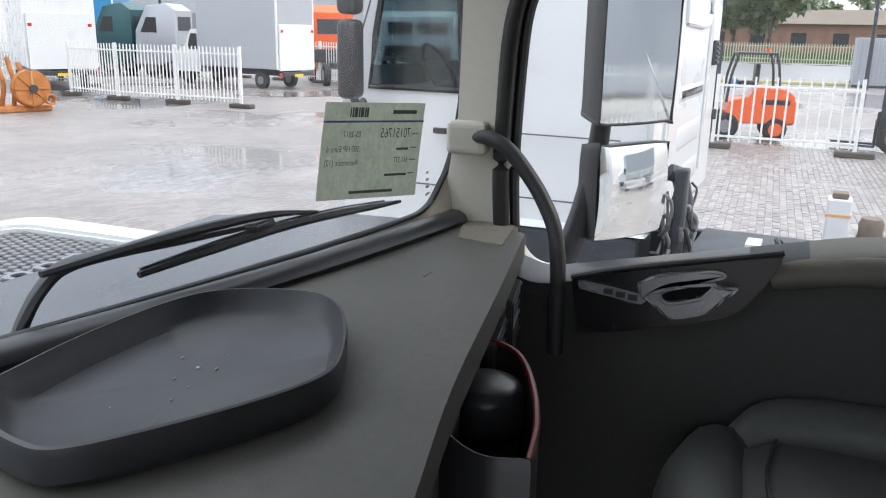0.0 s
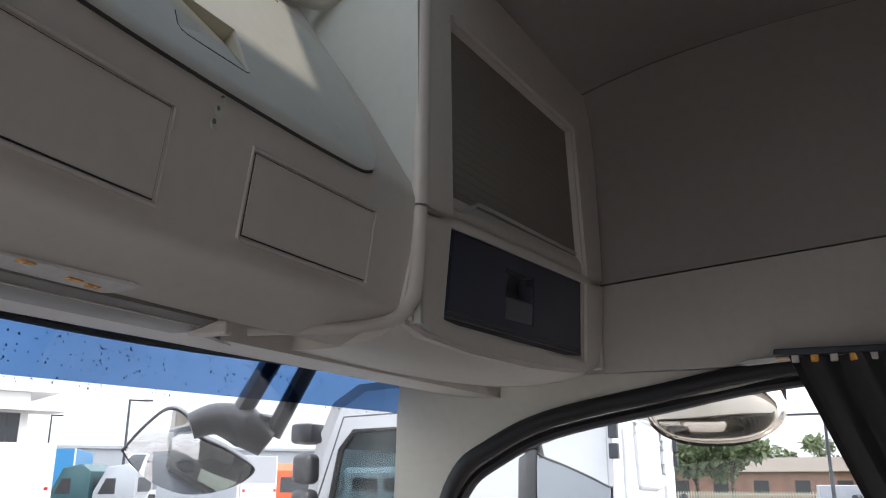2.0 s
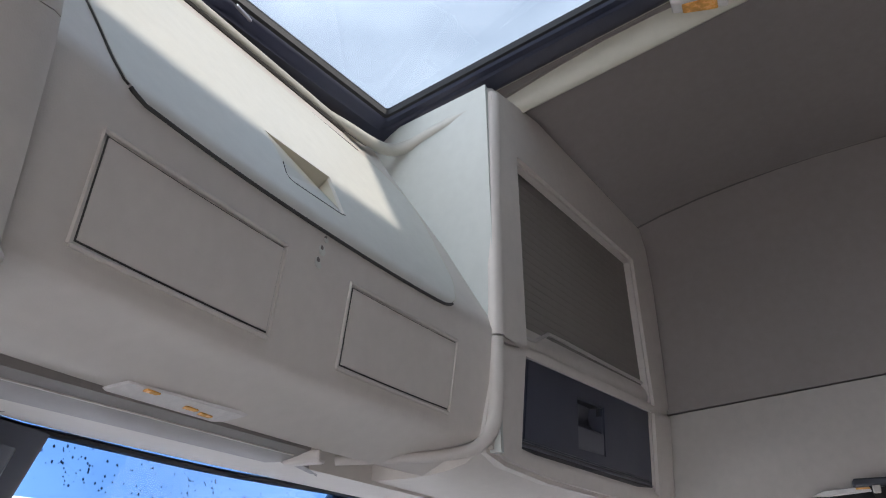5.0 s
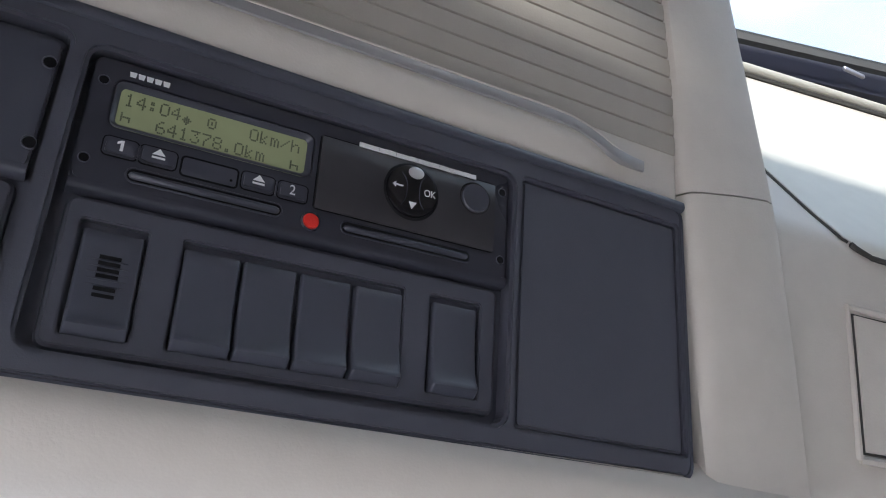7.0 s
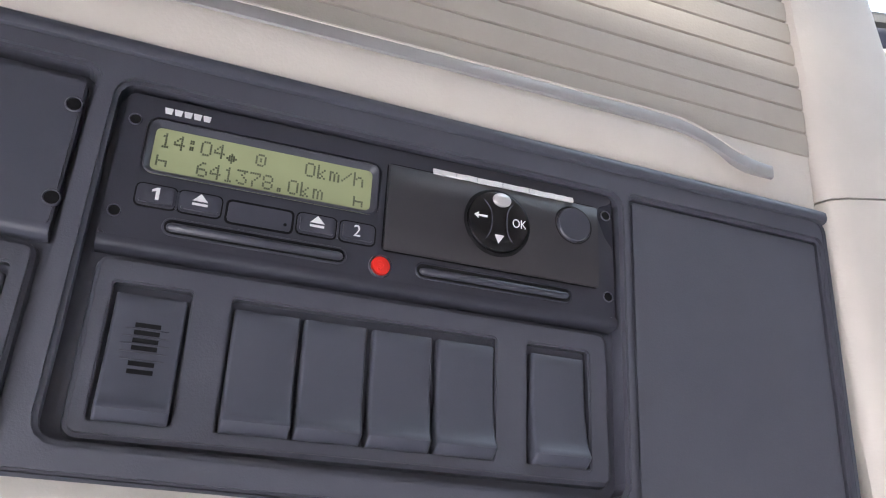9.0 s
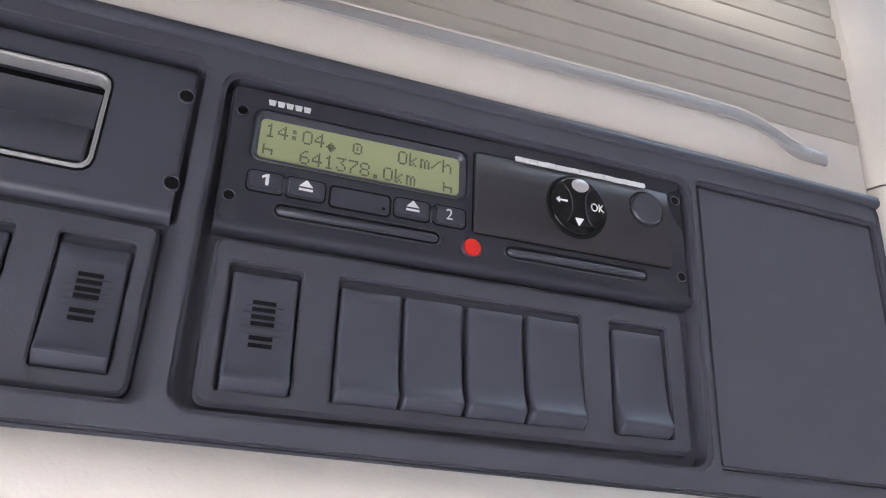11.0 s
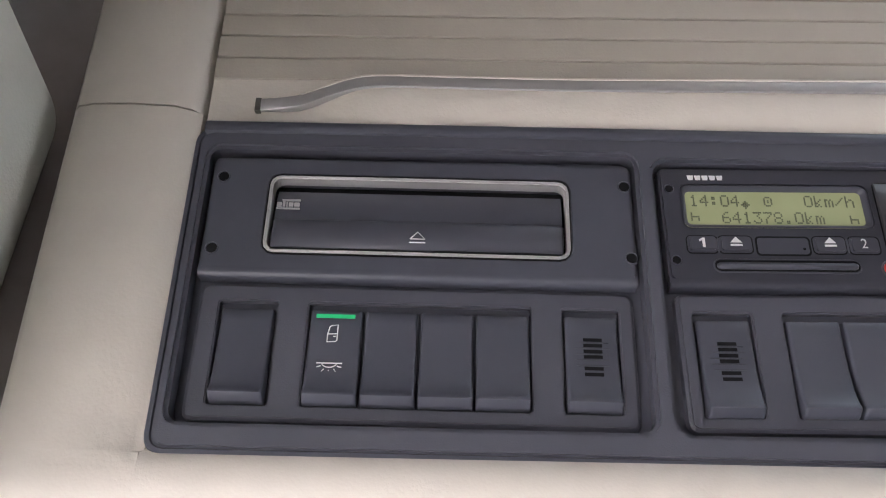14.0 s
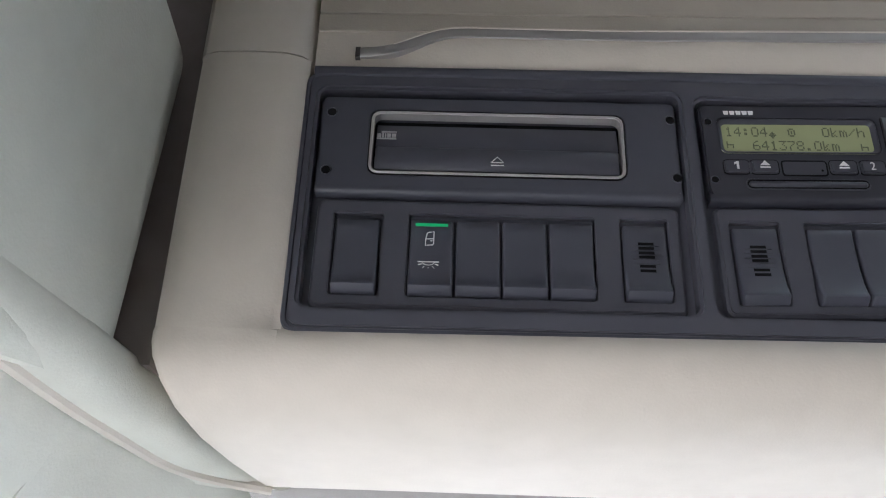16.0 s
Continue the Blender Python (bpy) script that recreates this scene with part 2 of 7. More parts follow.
def ceil(x, y):
    """The height of the headliner."""
    d = 0.64 - y
    z = 3.425 + 0.40 * d if d < 0.3 else 3.545 + 0.15 * (1 - math.exp(-(d - 0.3) * 2.67))
    return z - 0.03 * max(0, (abs(x - CX) - 0.48) / 0.55) ** 2


def ws(u, v):
    """The windscreen: u from -1 to 1 across, v from 0 at the foot to 1 at the head."""
    a = abs(u)
    foot = Vector((CX + 1.085 * u, 1.05 - 0.36 * a + 0.095 * a * a, 2.27))
    head = Vector((CX + 1.095 * u, 0.845 - 0.085 * a, 2.95))
    p = foot.lerp(head, v)
    p.y += 0.02 * math.sin(math.pi * v)
    return p

# ---- the cab's shell ----


def skin(fn, us, vs, thick, out, bm=None):
    """A curved plate: fn(u, v) gives its face; out its thickness direction."""
    b = bm or bmesh.new()
    A = [[b.verts.new(fn(u, v)) for v in vs] for u in us]
    B = [[b.verts.new(fn(u, v) + Vector(out) * thick) for v in vs] for u in us]
    for i in range(len(us) - 1):
        for j in range(len(vs) - 1):
            b.faces.new((A[i][j], A[i + 1][j], A[i + 1][j + 1], A[i][j + 1]))
            b.faces.new((B[i][j], B[i][j + 1], B[i + 1][j + 1], B[i + 1][j]))
    for i in range(len(us) - 1):
        for j in (0, len(vs) - 1):
            b.faces.new((A[i][j], A[i + 1][j], B[i + 1][j], B[i][j]))
    for j in range(len(vs) - 1):
        for i in (0, len(us) - 1):
            b.faces.new((A[i][j], A[i][j + 1], B[i][j + 1], B[i][j]))
    return b


def lin(a, b, n):
    return [a + (b - a) * i / (n - 1) for i in range(n)]


UP = (0, 0, 1)
roof = bmesh.new()
for xs, ys in ((lin(CX + 0.40, 1.52, 12), lin(-1.6, 0.66, 30)), (lin(-0.66, CX - 0.40, 12), lin(-1.6, 0.74, 30)), (lin(CX - 0.40, CX + 0.40, 8), lin(-1.6, -0.06, 20))):
    skin(lambda u, v: Vector((u, v, ceil(u, v))), xs, ys, 0.03, UP, roof)
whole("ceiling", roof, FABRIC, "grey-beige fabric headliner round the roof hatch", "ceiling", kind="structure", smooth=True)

# cab sides with the door windows; (y, z) outline of the opening
WIN = [(-0.64, 2.342), (-0.34, 2.328), (-0.04, 2.308), (0.114, 2.279), (0.36, 2.226), (0.475, 2.204), (0.56, 2.188), (0.615, 2.208), (0.649, 2.28), (0.652, 2.35), (0.650, 2.47), (0.638, 2.679), (0.604, 2.770), (0.546, 2.815),
       (0.433, 2.867), (0.325, 2.896), (0.124, 2.924), (-0.025, 2.952), (-0.34, 2.985), (-0.64, 3.0)]
WINS = [(p.x, p.y) for p in smooth_path([(y, z, 0) for y, z in WIN + WIN[:1]], 4)][:-1]
SIDE = [(-1.66, 1.3), (0.80, 1.3), (0.80, 2.25), (0.79, 2.32), (0.762, 2.5), (0.752, 2.9), (0.745, 3.0), (0.70, 3.2), (-1.66, 3.2)]
PILLAR = mat("pillar_plastic", (0.60, 0.57, 0.49), 0.6, bump=0.4, grain=500, var=0.05)
whole("wall_right", slab(SIDE, 0, 0.06, holes=[WINS]), PILLAR, "beige plastic cab side round the door window", "wall", kind="structure", m=yz(1.47))
# the driver's door stands open, so its whole doorway lets the daylight in
DOORWAY = [(p.x, p.y) for p in smooth_path([(-0.66, 1.42, 0), (-0.10, 1.40, 0), (0.46, 1.42, 0), (0.60, 1.60, 0), (0.655, 2.10, 0), (0.650, 2.47, 0), (0.638, 2.66, 0), (0.58, 2.765, 0), (0.46, 2.82, 0), (0.12, 2.86, 0), (-0.34, 2.90, 0), (-0.64, 2.90, 0), (-0.68, 2.2, 0), (-0.66, 1.42, 0)], 4)][:-1]
whole("wall_left", slab(SIDE, 0, 0.06, holes=[DOORWAY]), PILLAR, "beige plastic cab side round the driver's open doorway", "wall", kind="structure", m=yz(-0.68))
whole("wall_back", box((-0.68, -1.66, 1.3), (1.53, -1.6, 3.8)), FABRIC, "grey fabric rear wall of the sleeper cab", "wall", kind="structure")
whole("floor", box((-0.62, -1.6, 1.3), (1.47, 1.05, 1.36)), FLOORM, "grey rubber cab floor", "floor", kind="structure")
whole("wall_front", box((-0.62, 1.05, 1.0), (1.47, 1.1, 2.2)), BLACK, "dark cab bulkhead below the windscreen", "wall", kind="structure")


def lining(x, s):
    """The padded upper side lining: its foot bulges into the cab and its head meets the headliner."""
    def f(u, v):
        z0, z1 = 3.136 + 0.1 * (0.324 - u) * (1 if u > -0.3 else 0.6), ceil(x, u) + 0.01
        return Vector((x - s * (0.02 * math.sin(math.pi * min(1, v * 1.1)) + 0.05 * v * v), u, z0 + (z1 - z0) * v))
    return skin(f, lin(-1.6, 0.37, 24), lin(0, 1, 10), 0.04, (s, 0, 0))


def side_panel(x, s):
    def f(u, v):
        z0, z1 = 2.965 + 0.06 * max(0, 0.1 - u), 3.132 + 0.1 * (0.324 - u) * (1 if u > -0.3 else 0.6)
        return Vector((x - s * 0.012 * math.sin(math.pi * v), u, z0 + (z1 - z0) * v))
    return skin(f, lin(-1.6, 0.40, 16), lin(0, 1, 6), 0.03, (s, 0, 0))


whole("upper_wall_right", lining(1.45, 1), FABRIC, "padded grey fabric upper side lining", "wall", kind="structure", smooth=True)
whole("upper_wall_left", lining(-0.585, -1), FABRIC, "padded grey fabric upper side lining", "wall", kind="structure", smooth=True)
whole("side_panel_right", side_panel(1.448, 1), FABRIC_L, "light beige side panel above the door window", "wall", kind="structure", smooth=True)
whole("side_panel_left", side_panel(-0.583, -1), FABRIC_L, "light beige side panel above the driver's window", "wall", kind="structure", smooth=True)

whole("headliner_seam", tube([(1.403 - 0.004 * max(0, u), u, ceil(1.40, u) - 0.0015) for u in lin(0.36, -1.5, 24)], 0.0022, 6, 1), mat("seam_shadow", (0.12, 0.108, 0.10), 0.9), "dark seam where headliner and side lining meet", "trim", kind="structure", smooth=True)
# windscreen: pane, tinted band, black edge
pane = whole("windscreen", skin(lambda u, v: ws(u, v * (0.892 + 0.045 * abs(u))), lin(-1.05, 1.05, 33), lin(0, 1, 10), 0.005, (0, 1, 0)), GLASS, "clear curved windscreen with raindrops", "window", kind="structure", smooth=True)
pane.visible_shadow = False
band = whole("window_1", skin(lambda u, v: ws(u, 0.892 + 0.045 * abs(u) + v * (0.14 - 0.045 * abs(u))), lin(-1.05, 1.05, 33), lin(0, 1, 4), 0.005, (0, 1, 0)), GLASS_T, "blue sun band along the head of the windscreen", "window", kind="structure", smooth=True)
band.visible_shadow = False
opening = [(0.0, 0.985), (0.3, 0.99), (0.7, 1.018), (0.91, 1.026), (0.982, 1.018), (1.016, 0.985), (1.027, 0.92), (1.028, 0.45), (1.006, 0.28), (0.976, 0.19), (0.944, 0.135), (0.885, 0.067), (0.78, 0.052), (0.40, 0.045), (0.0, 0.04)]
open_r = [(p.x, p.y) for p in smooth_path([(u, v, 0) for u, v in opening], 5)]
for n_, s_ in (("trim", 1), ("driver_trim", -1)):
    whole(n_, tube([ws(s_ * u, v) + Vector((0, -0.006, 0)) for u, v in open_r], 0.008, 8, 1, flat=0.6), RUBBER, "black rubber edge of the windscreen", "trim", kind="structure", smooth=True)
    rim = bmesh.new()
    ring = [(u, v) for u, v in open_r if u > 0.6]
    pa = [rim.verts.new(ws(s_ * u, v) + Vector((0, -0.010, 0))) for u, v in ring]
    pb = [rim.verts.new(ws(s_ * (1.062 if 0.08 < v < 0.99 else u + 0.045), min(1.10, max(-0.06, 0.5 + (v - 0.5) * 1.18))) + Vector((0, -0.06 if 0.08 < v < 0.99 else -0.01, 0))) for u, v in ring]
    for i in range(len(ring) - 1):
        rim.faces.new((pa[i], pa[i + 1], pb[i + 1], pb[i]))
    bmesh.ops.solidify(rim, geom=rim.faces[:], thickness=0.006)
    whole(n_.replace("trim", "pillar_trim"), rim, PILLAR, "beige trim of the windscreen pillar", "trim", kind="structure", smooth=True)
rng = random.Random(4)
drops = bmesh.new()
for i in range(620):
    u, v = rng.uniform(-0.1, 0.98), 0.92 + 0.075 * rng.random() if i > 110 else 0.0
    v = v or 0.892 + 0.045 * abs(u) + rng.uniform(-0.010, 0.004)
    r = rng.choice((0.0006, 0.0008, 0.0011, 0.0011, 0.0016))
    p = ws(u, v) + Vector((0, 0.006, 0))
    bmesh.ops.create_uvsphere(drops, u_segments=6, v_segments=4, radius=r, matrix=Matrix.Translation(p) @ Matrix.Diagonal((1, 0.4, 1.1, 1)))
DROP = mat("rain_drop", (0.14, 0.21, 0.30), 0.05, var=0.3, scale=400)
whole("raindrops", drops, DROP, "raindrops on the windscreen's blue band", "raindrops", kind="stuff", smooth=True)

# door window panes and their black seals
for n_, x, sgn in (("window_2", 1.505, 1),):
    p_ = whole(n_, slab(WINS, 0, 0.005), GLASS, "clear side window of the cab door", "window", kind="structure", m=yz(x))
    p_.visible_shadow = False
for n_, x in (("door_seal", 1.462),):
    seal = [(x, y, z) for y, z in [(0.652, 2.2), (0.662, 2.35), (0.662, 2.472), (0.650, 2.681), (0.614, 2.782), (0.552, 2.829), (0.437, 2.881), (0.22, 2.925), (-0.023, 2.965), (-0.64, 3.012)]]
    whole(n_, tube(seal, 0.017, 10, 5, flat=1.0), RUBBER, "black rubber door seal with a rounded lip", "trim", kind="structure", smooth=True)
    s = 0.024 if x > 0 else -0.024
    inner = [(x + s, y - 0.022 * (1 if z < 2.75 else 0.6), z - 0.024 * (0 if z < 2.7 else 1)) for _, y, z in seal]
    whole(n_.replace("seal", "frame"), tube(inner, 0.011, 8, 5), BLACK, "black frame of the door window", "trim", kind="structure", smooth=True)

# roof hatch: navy frame, cream ring, glass
NAVY = mat("navy_hatch_plastic", (0.025, 0.028, 0.05), 0.4, bump=0.2, var=0.1)
SILVER_C = mat("dull_catch", (0.30, 0.30, 0.34), 0.3, metal=0.5)
HATCH_C = mat("hatch_ring_plastic", (0.44, 0.425, 0.37), 0.5, bump=0.2, var=0.05)
CREAM = mat("cream_trim", (0.56, 0.53, 0.43), 0.5, bump=0.2, var=0.05)
X0, X1, Y0, Y1 = CX - 0.395, CX + 0.395, -0.02, 0.712


def hatch_at(x, y, dz):
    y -= 0.155 * (x - CX)
    return Vector((x, y, ceil(CX, y) + dz))


def hatch_ring(bm, prof):
    rings = [[hatch_at(x, y, dz) for x, y in rrect(X0 + i, Y0 + i, X1 - i, Y1 - i, max(0.006, 0.03 - abs(i) * 0.5), 6)] for i, dz in prof]
    n = len(rings[0])
    vs = [[bm.verts.new(p) for p in r] for r in rings]
    for a, c in zip(vs, vs[1:]):
        for j in range(n):
            bm.faces.new((a[j], a[(j + 1) % n], c[(j + 1) % n], c[j]))
    return bm


hatch = thing("roof_hatch", "glass roof hatch in a dark navy frame", "roof hatch")
part("trim_ring", hatch_ring(bmesh.new(), [(-0.036, 0.02), (-0.035, -0.001), (-0.030, -0.005), (-0.022, -0.002), (-0.014, 0.010), (-0.010, 0.024), (-0.008, 0.034), (-0.004, 0.036), (-0.002, 0.042), (-0.002, 0.06), (-0.036, 0.06), (-0.036, 0.02)]), CREAM, hatch, "cream plastic ring", True)
part("frame", hatch_ring(bmesh.new(), [(-0.006, 0.040), (0.002, 0.030), (0.012, 0.027), (0.034, 0.031), (0.036, 0.036), (0.045, 0.038), (0.047, 0.043), (0.045, 0.062), (-0.006, 0.062), (-0.006, 0.040)]), NAVY, hatch, "dark navy frame", True)
part("seal", hatch_ring(bmesh.new(), [(0.044, 0.042), (0.051, 0.045), (0.052, 0.056), (0.044, 0.06), (0.044, 0.042)]), RUBBER, hatch, "", True)
gl_ = part("pane", skin(lambda u, v: hatch_at(u, v, 0.053), lin(X0 + 0.03, X1 - 0.03, 8), lin(Y0 + 0.03, Y1 - 0.03, 14), 0.004, UP), glass("hatch_glass", (0.90, 0.96, 1.0), 0.38), hatch, "dark-tinted glass pane", True)
gl_.visible_shadow = False
part("catch", box((0.450, 0.652, 3.4475), (0.482, 0.656, 3.4520), 0.0012), SILVER_C, hatch, "small bright catch")

# ---- overhead lockers ----
WORN = mat("worn_hole", (0.17, 0.15, 0.135), 0.7, var=0.3, scale=300)
GAP = mat("shadow_gap", (0.05, 0.047, 0.042), 0.8, var=0.1)


def bow(x):
    """How far the overhead front lies from a straight line across the cab."""
    return -0.0195 - 0.122 * (x - CX) - 0.15 * (x - CX) ** 2


def flare(x, x0, x1, d):
    """How far the centre face comes out towards the two pillars."""
    e = min(1, max(0, (x0 + 0.05 - x) / 0.05, (x - (x1 - 0.05)) / 0.05))
    return -d * e * e


# the front from its upper edge over a soft roll to the slope under the hatch: (y, z)
SLOPE = [(0.513, 3.098), (0.5125, 3.104), (0.5140, 3.111), (0.5180, 3.118), (0.5230, 3.126), (0.5273, 3.133), (0.5273 + 0.582 * 0.34, 3.473)]
RUN = list(itertools.accumulate([0.0] + [math.hypot(c[0] - a[0], c[1] - a[1]) for a, c in zip(SLOPE, SLOPE[1:])]))


def slope(x, w, n=0.0):
    """A point of the slope: across, along it from the face's upper edge, and out of it. Its bow dies away upwards."""
    i = max(0, min(len(SLOPE) - 2, sum(1 for r in RUN[1:-1] if w > r)))
    (y0, z0), (y1, z1) = SLOPE[i], SLOPE[i + 1]
    d, f = RUN[i + 1] - RUN[i], (w - RUN[i]) / (RUN[i + 1] - RUN[i])
    b_ = bow(x) + 0.15 * (x - CX) ** 2 * min(1, max(0, w / 0.30))
    return Vector((x, y0 + f * (y1 - y0) + b_ - n * (z1 - z0) / d, z0 + f * (z1 - z0) + n * (y1 - y0) / d))


def flare_out(x, w):
    """How far the slope comes forward where it runs into the pillar."""
    return 0.010 * max(0, (x - 0.715) / 0.05) ** 2 * min(1, w / 0.15)


CPROF = [(0.513, 3.098), (0.5175, 3.055), (0.5288, 2.968), (0.5305, 2.961), (0.5345, 2.957), (0.5440, 2.9535), (0.560, 2.947), (0.585, 2.936), (0.612, 2.923), (0.616, 2.924), (0.616, 2.94)]
WS = [0.366, 0.30, 0.22, 0.14, 0.09, 0.06, 0.045, 0.036, 0.028, 0.020, 0.012, 0.006]


def centre_face(i, x):
    if i < len(WS):
        dip = 0.03 if 0.37 < x < 0.56 and 0.05 < WS[i] < 0.16 else 0.0012
        return slope(x, WS[i], flare_out(x, WS[i]) - dip)
    y, z = CPROF[i - len(WS)]
    return Vector((x, y + bow(x) + flare(x, 0.088, 0.765, 0.0 if x < CX else 0.002) * (1 if i < 16 else 0.2), z))


centre = thing("centre_locker", "beige overhead locker with a lift-up lid", "locker")
b = bmesh.new()
XS = lin(0.086, 0.764, 44)
ROWS = len(WS) + len(CPROF)
A = [[b.verts.new(centre_face(i, x)) for i in range(ROWS)] for x in XS]
B = [[b.verts.new(Vector((x, 0.80, A[0][0].co.z))), b.verts.new(Vector((x, 0.80, 2.955)))] for x in XS]
for i in range(len(XS) - 1):
    for j in range(ROWS - 1):
        b.faces.new((A[i][j], A[i][j + 1], A[i + 1][j + 1], A[i + 1][j]))
    b.faces.new((A[i][0], A[i + 1][0], B[i + 1][0], B[i][0]))
    b.faces.new((A[i][-1], B[i][1], B[i + 1][1], A[i + 1][-1]))
for i in (0, -1):
    b.faces.new(A[i] + [B[i][1], B[i][0]])
part("body", b, BEIGE, centre, "moulded beige shell", True)

# lid: a patch of the slope, outlined in (across, along the slope)

lid_o = [(0.205, 0.0030), (0.30, 0.0016), (0.43, 0.0014), (0.57, 0.0014), (0.640, 0.0020), (0.662, 0.0045), (0.676, 0.012), (0.693, 0.029), (0.724, 0.070), (0.744, 0.136), (0.759, 0.22), (0.754, 0.27), (0.728, 0.316), (0.62, 0.328), (0.43, 0.330), (0.24, 0.328), (0.181, 0.325), (0.182, 0.20), (0.184, 0.10), (0.182, 0.022), (0.189, 0.009)]
lid_pts = [(p.x, p.y) for p in smooth_path([(x, w, 0) for x, w in lid_o + lid_o[:1]], 5)][:-1]
hole = [(0.408, 0.132), (0.4095, 0.083), (0.4015, 0.060), (0.4025, 0.053), (0.410, 0.0505), (0.488, 0.0525), (0.4955, 0.056), (0.517, 0.133)]
b = bmesh.new()
edges = []
for ring in (lid_pts, hole):
    vs = [b.verts.new((x, w, 0.0)) for x, w in ring]
    edges += [b.edges.new((vs[i], vs[(i + 1) % len(vs)])) for i in range(len(vs))]
bmesh.ops.triangle_fill(b, edges=edges, use_beauty=True)
for co, no in [((x, 0, 0), (1, 0, 0)) for x in lin(0.20, 0.74, 19)] + [((0, w, 0), (0, 1, 0)) for w in (0.006, 0.009, 0.012, 0.016, 0.020, 0.025, 0.030, 0.036, 0.045, 0.06, 0.08, 0.11, 0.14, 0.18, 0.22, 0.26, 0.30)]:
    bmesh.ops.bisect_plane(b, geom=b.verts[:] + b.edges[:] + b.faces[:], plane_co=co, plane_no=no, dist=1e-6)
for v in b.verts:
    v.co = slope(v.co.x, v.co.y, 0.0008 - 0.0009 * max(0, 1 - v.co.y / 0.010) ** 2 + flare_out(v.co.x, v.co.y))
bmesh.ops.recalc_face_normals(b, faces=b.faces[:])
rim_e = [e for e in b.edges if e.is_boundary]
ext = bmesh.ops.extrude_edge_only(b, edges=rim_e)["geom"]
for v in ext:
    if isinstance(v, bmesh.types.BMVert):
        v.co += Vector((0, 0.004, 0.0))
LIDM = mat("pale_lid_plastic", (0.60, 0.585, 0.525), 0.5, bump=0.3, grain=600, var=0.05)
lid = part("lid", b, LIDM, centre, "pale lift-up lid", True)
part("lid_gap", tube([slope(x, w - 0.0022, 0.0001) for x, w in sorted(p for p in lid_pts if p[1] < 0.009)], 0.0020, 6, 1), GAP, lid, "dark gap under the lid")
left_edge = [p for p in lid_pts if p[0] < 0.1975 and p[1] >= 0.0085]
part("lid_gap", tube([slope(x - 0.0006, w, -0.0010) for x, w in left_edge], 0.0013, 6, 1), GAP, lid)
right_edge = [p for p in lid_pts if p[0] > 0.66 and 0.009 <= p[1] < 0.319]
part("lid_seam", tube([slope(x + 0.0005, w, 0.0004 + flare_out(x, w)) for x, w in right_edge], 0.0009, 6, 1), CREAM, lid, "pale lid edge")
part("lid_seam", tube([slope(x, 0.331, -0.0002) for x in lin(0.10, 0.715, 20)], 0.0005, 6, 1), GAP, lid)
part("hatch_gap", tube([slope(x, 0.3635, 0.0005) for x in lin(0.09, 0.70, 24)], 0.0030, 6, 1), GAP, centre, "dark gap below the hatch ring")

# finger recess: a wedge that deepens towards its upper corner
W1, W2, W3, W4, W5 = [slope(*hole[i], 0.0006) for i in (0, 1, 4, 6, 7)]
WQ = slope(0.519, 0.132, -0.017)
well = bmesh.new()
for quad in ((W1, W5, WQ, W2), (W5, W4, WQ)):
    well.faces.new([well.verts.new(p) for p in quad])
part("handle_recess", well, CREAM, lid, "cream finger recess")
well = bmesh.new()
well.faces.new([well.verts.new(p) for p in [W2] + [slope(*hole[i], -0.0004) for i in (2, 3, 4, 5, 6)] + [WQ]])
part("recess_floor", well, LIDM, lid, "sloping floor of the recess")
part("handle_edge", tube([slope(x, w, 0.0004) for x, w in hole[1:7]], 0.0009, 6, 1), GAP, lid)

# flat access covers in the centre face


def on_face(x0, x1, z0, z1, off):
    def f(u, v):
        zz = z0 + (z1 - z0) * v
        return Vector((u, 0.5125 + 0.13 * (3.098 - zz) - off + bow(u), zz))
    return f


for x0, x1 in ((0.183, 0.381), (0.489, 0.681)):
    cover = part("access_cover", skin(on_face(x0, x1, 2.981, 3.058, 0.0022), lin(x0, x1, 6), lin(0, 1, 3), 0.002, (0, 1, 0)), BEIGE, centre, "flat beige access cover")
    g = 0.0013
    part("cover_gap", skin(on_face(x0 - g, x1 + g, 2.981 - g, 3.058 + g, 0.0012), lin(x0 - g, x1 + g, 6), lin(0, 1, 3), 0.002, (0, 1, 0)), GAP, cover)
    rim = [on_face(0, 0, 2.981, 3.058, 0.001)(*q) for q in ((x0 - 0.005, -0.06), (x1 + 0.005, -0.06), (x1 + 0.005, 1.06), (x0 - 0.005, 1.06), (x0 - 0.005, -0.06))]
    part("cover_rim", tube(rim, 0.0022, 6, 1), BEIGE, cover)
for x, z, r in ((0.433, 3.080, 0.0028), (0.431, 3.067, 0.0032), (0.436, 3.092, 0.0016)):
    y = 0.5125 + 0.13 * (3.098 - z) + bow(x)
    part("fixing_hole", cyl((x, y + 0.004, z), (x, y - 0.0012, z), r * 0.8, n=12), WORN, centre, "worn fixing hole")
    part("fixing_mark", cyl((x + 0.002, y + 0.004, z - 0.002), (x + 0.002, y - 0.0007, z - 0.002), r * 1.9, n=14), TRIM_G, centre)

# roof courtesy lamp in the underside
lamp = thing("courtesy_lamp", "slim clear courtesy lamp with amber bulbs, off", "lamp")
LENS = mat("clear_lens", (0.72, 0.69, 0.66), 0.2, var=0.08, scale=180, bump=0.5, grain=350)
AMBER = mat("amber_bulb", (0.85, 0.42, 0.10), 0.25, var=0.3, scale=120)


def under(x, y):
    return 2.947 - 0.44 * (y - bow(x) - 0.56)


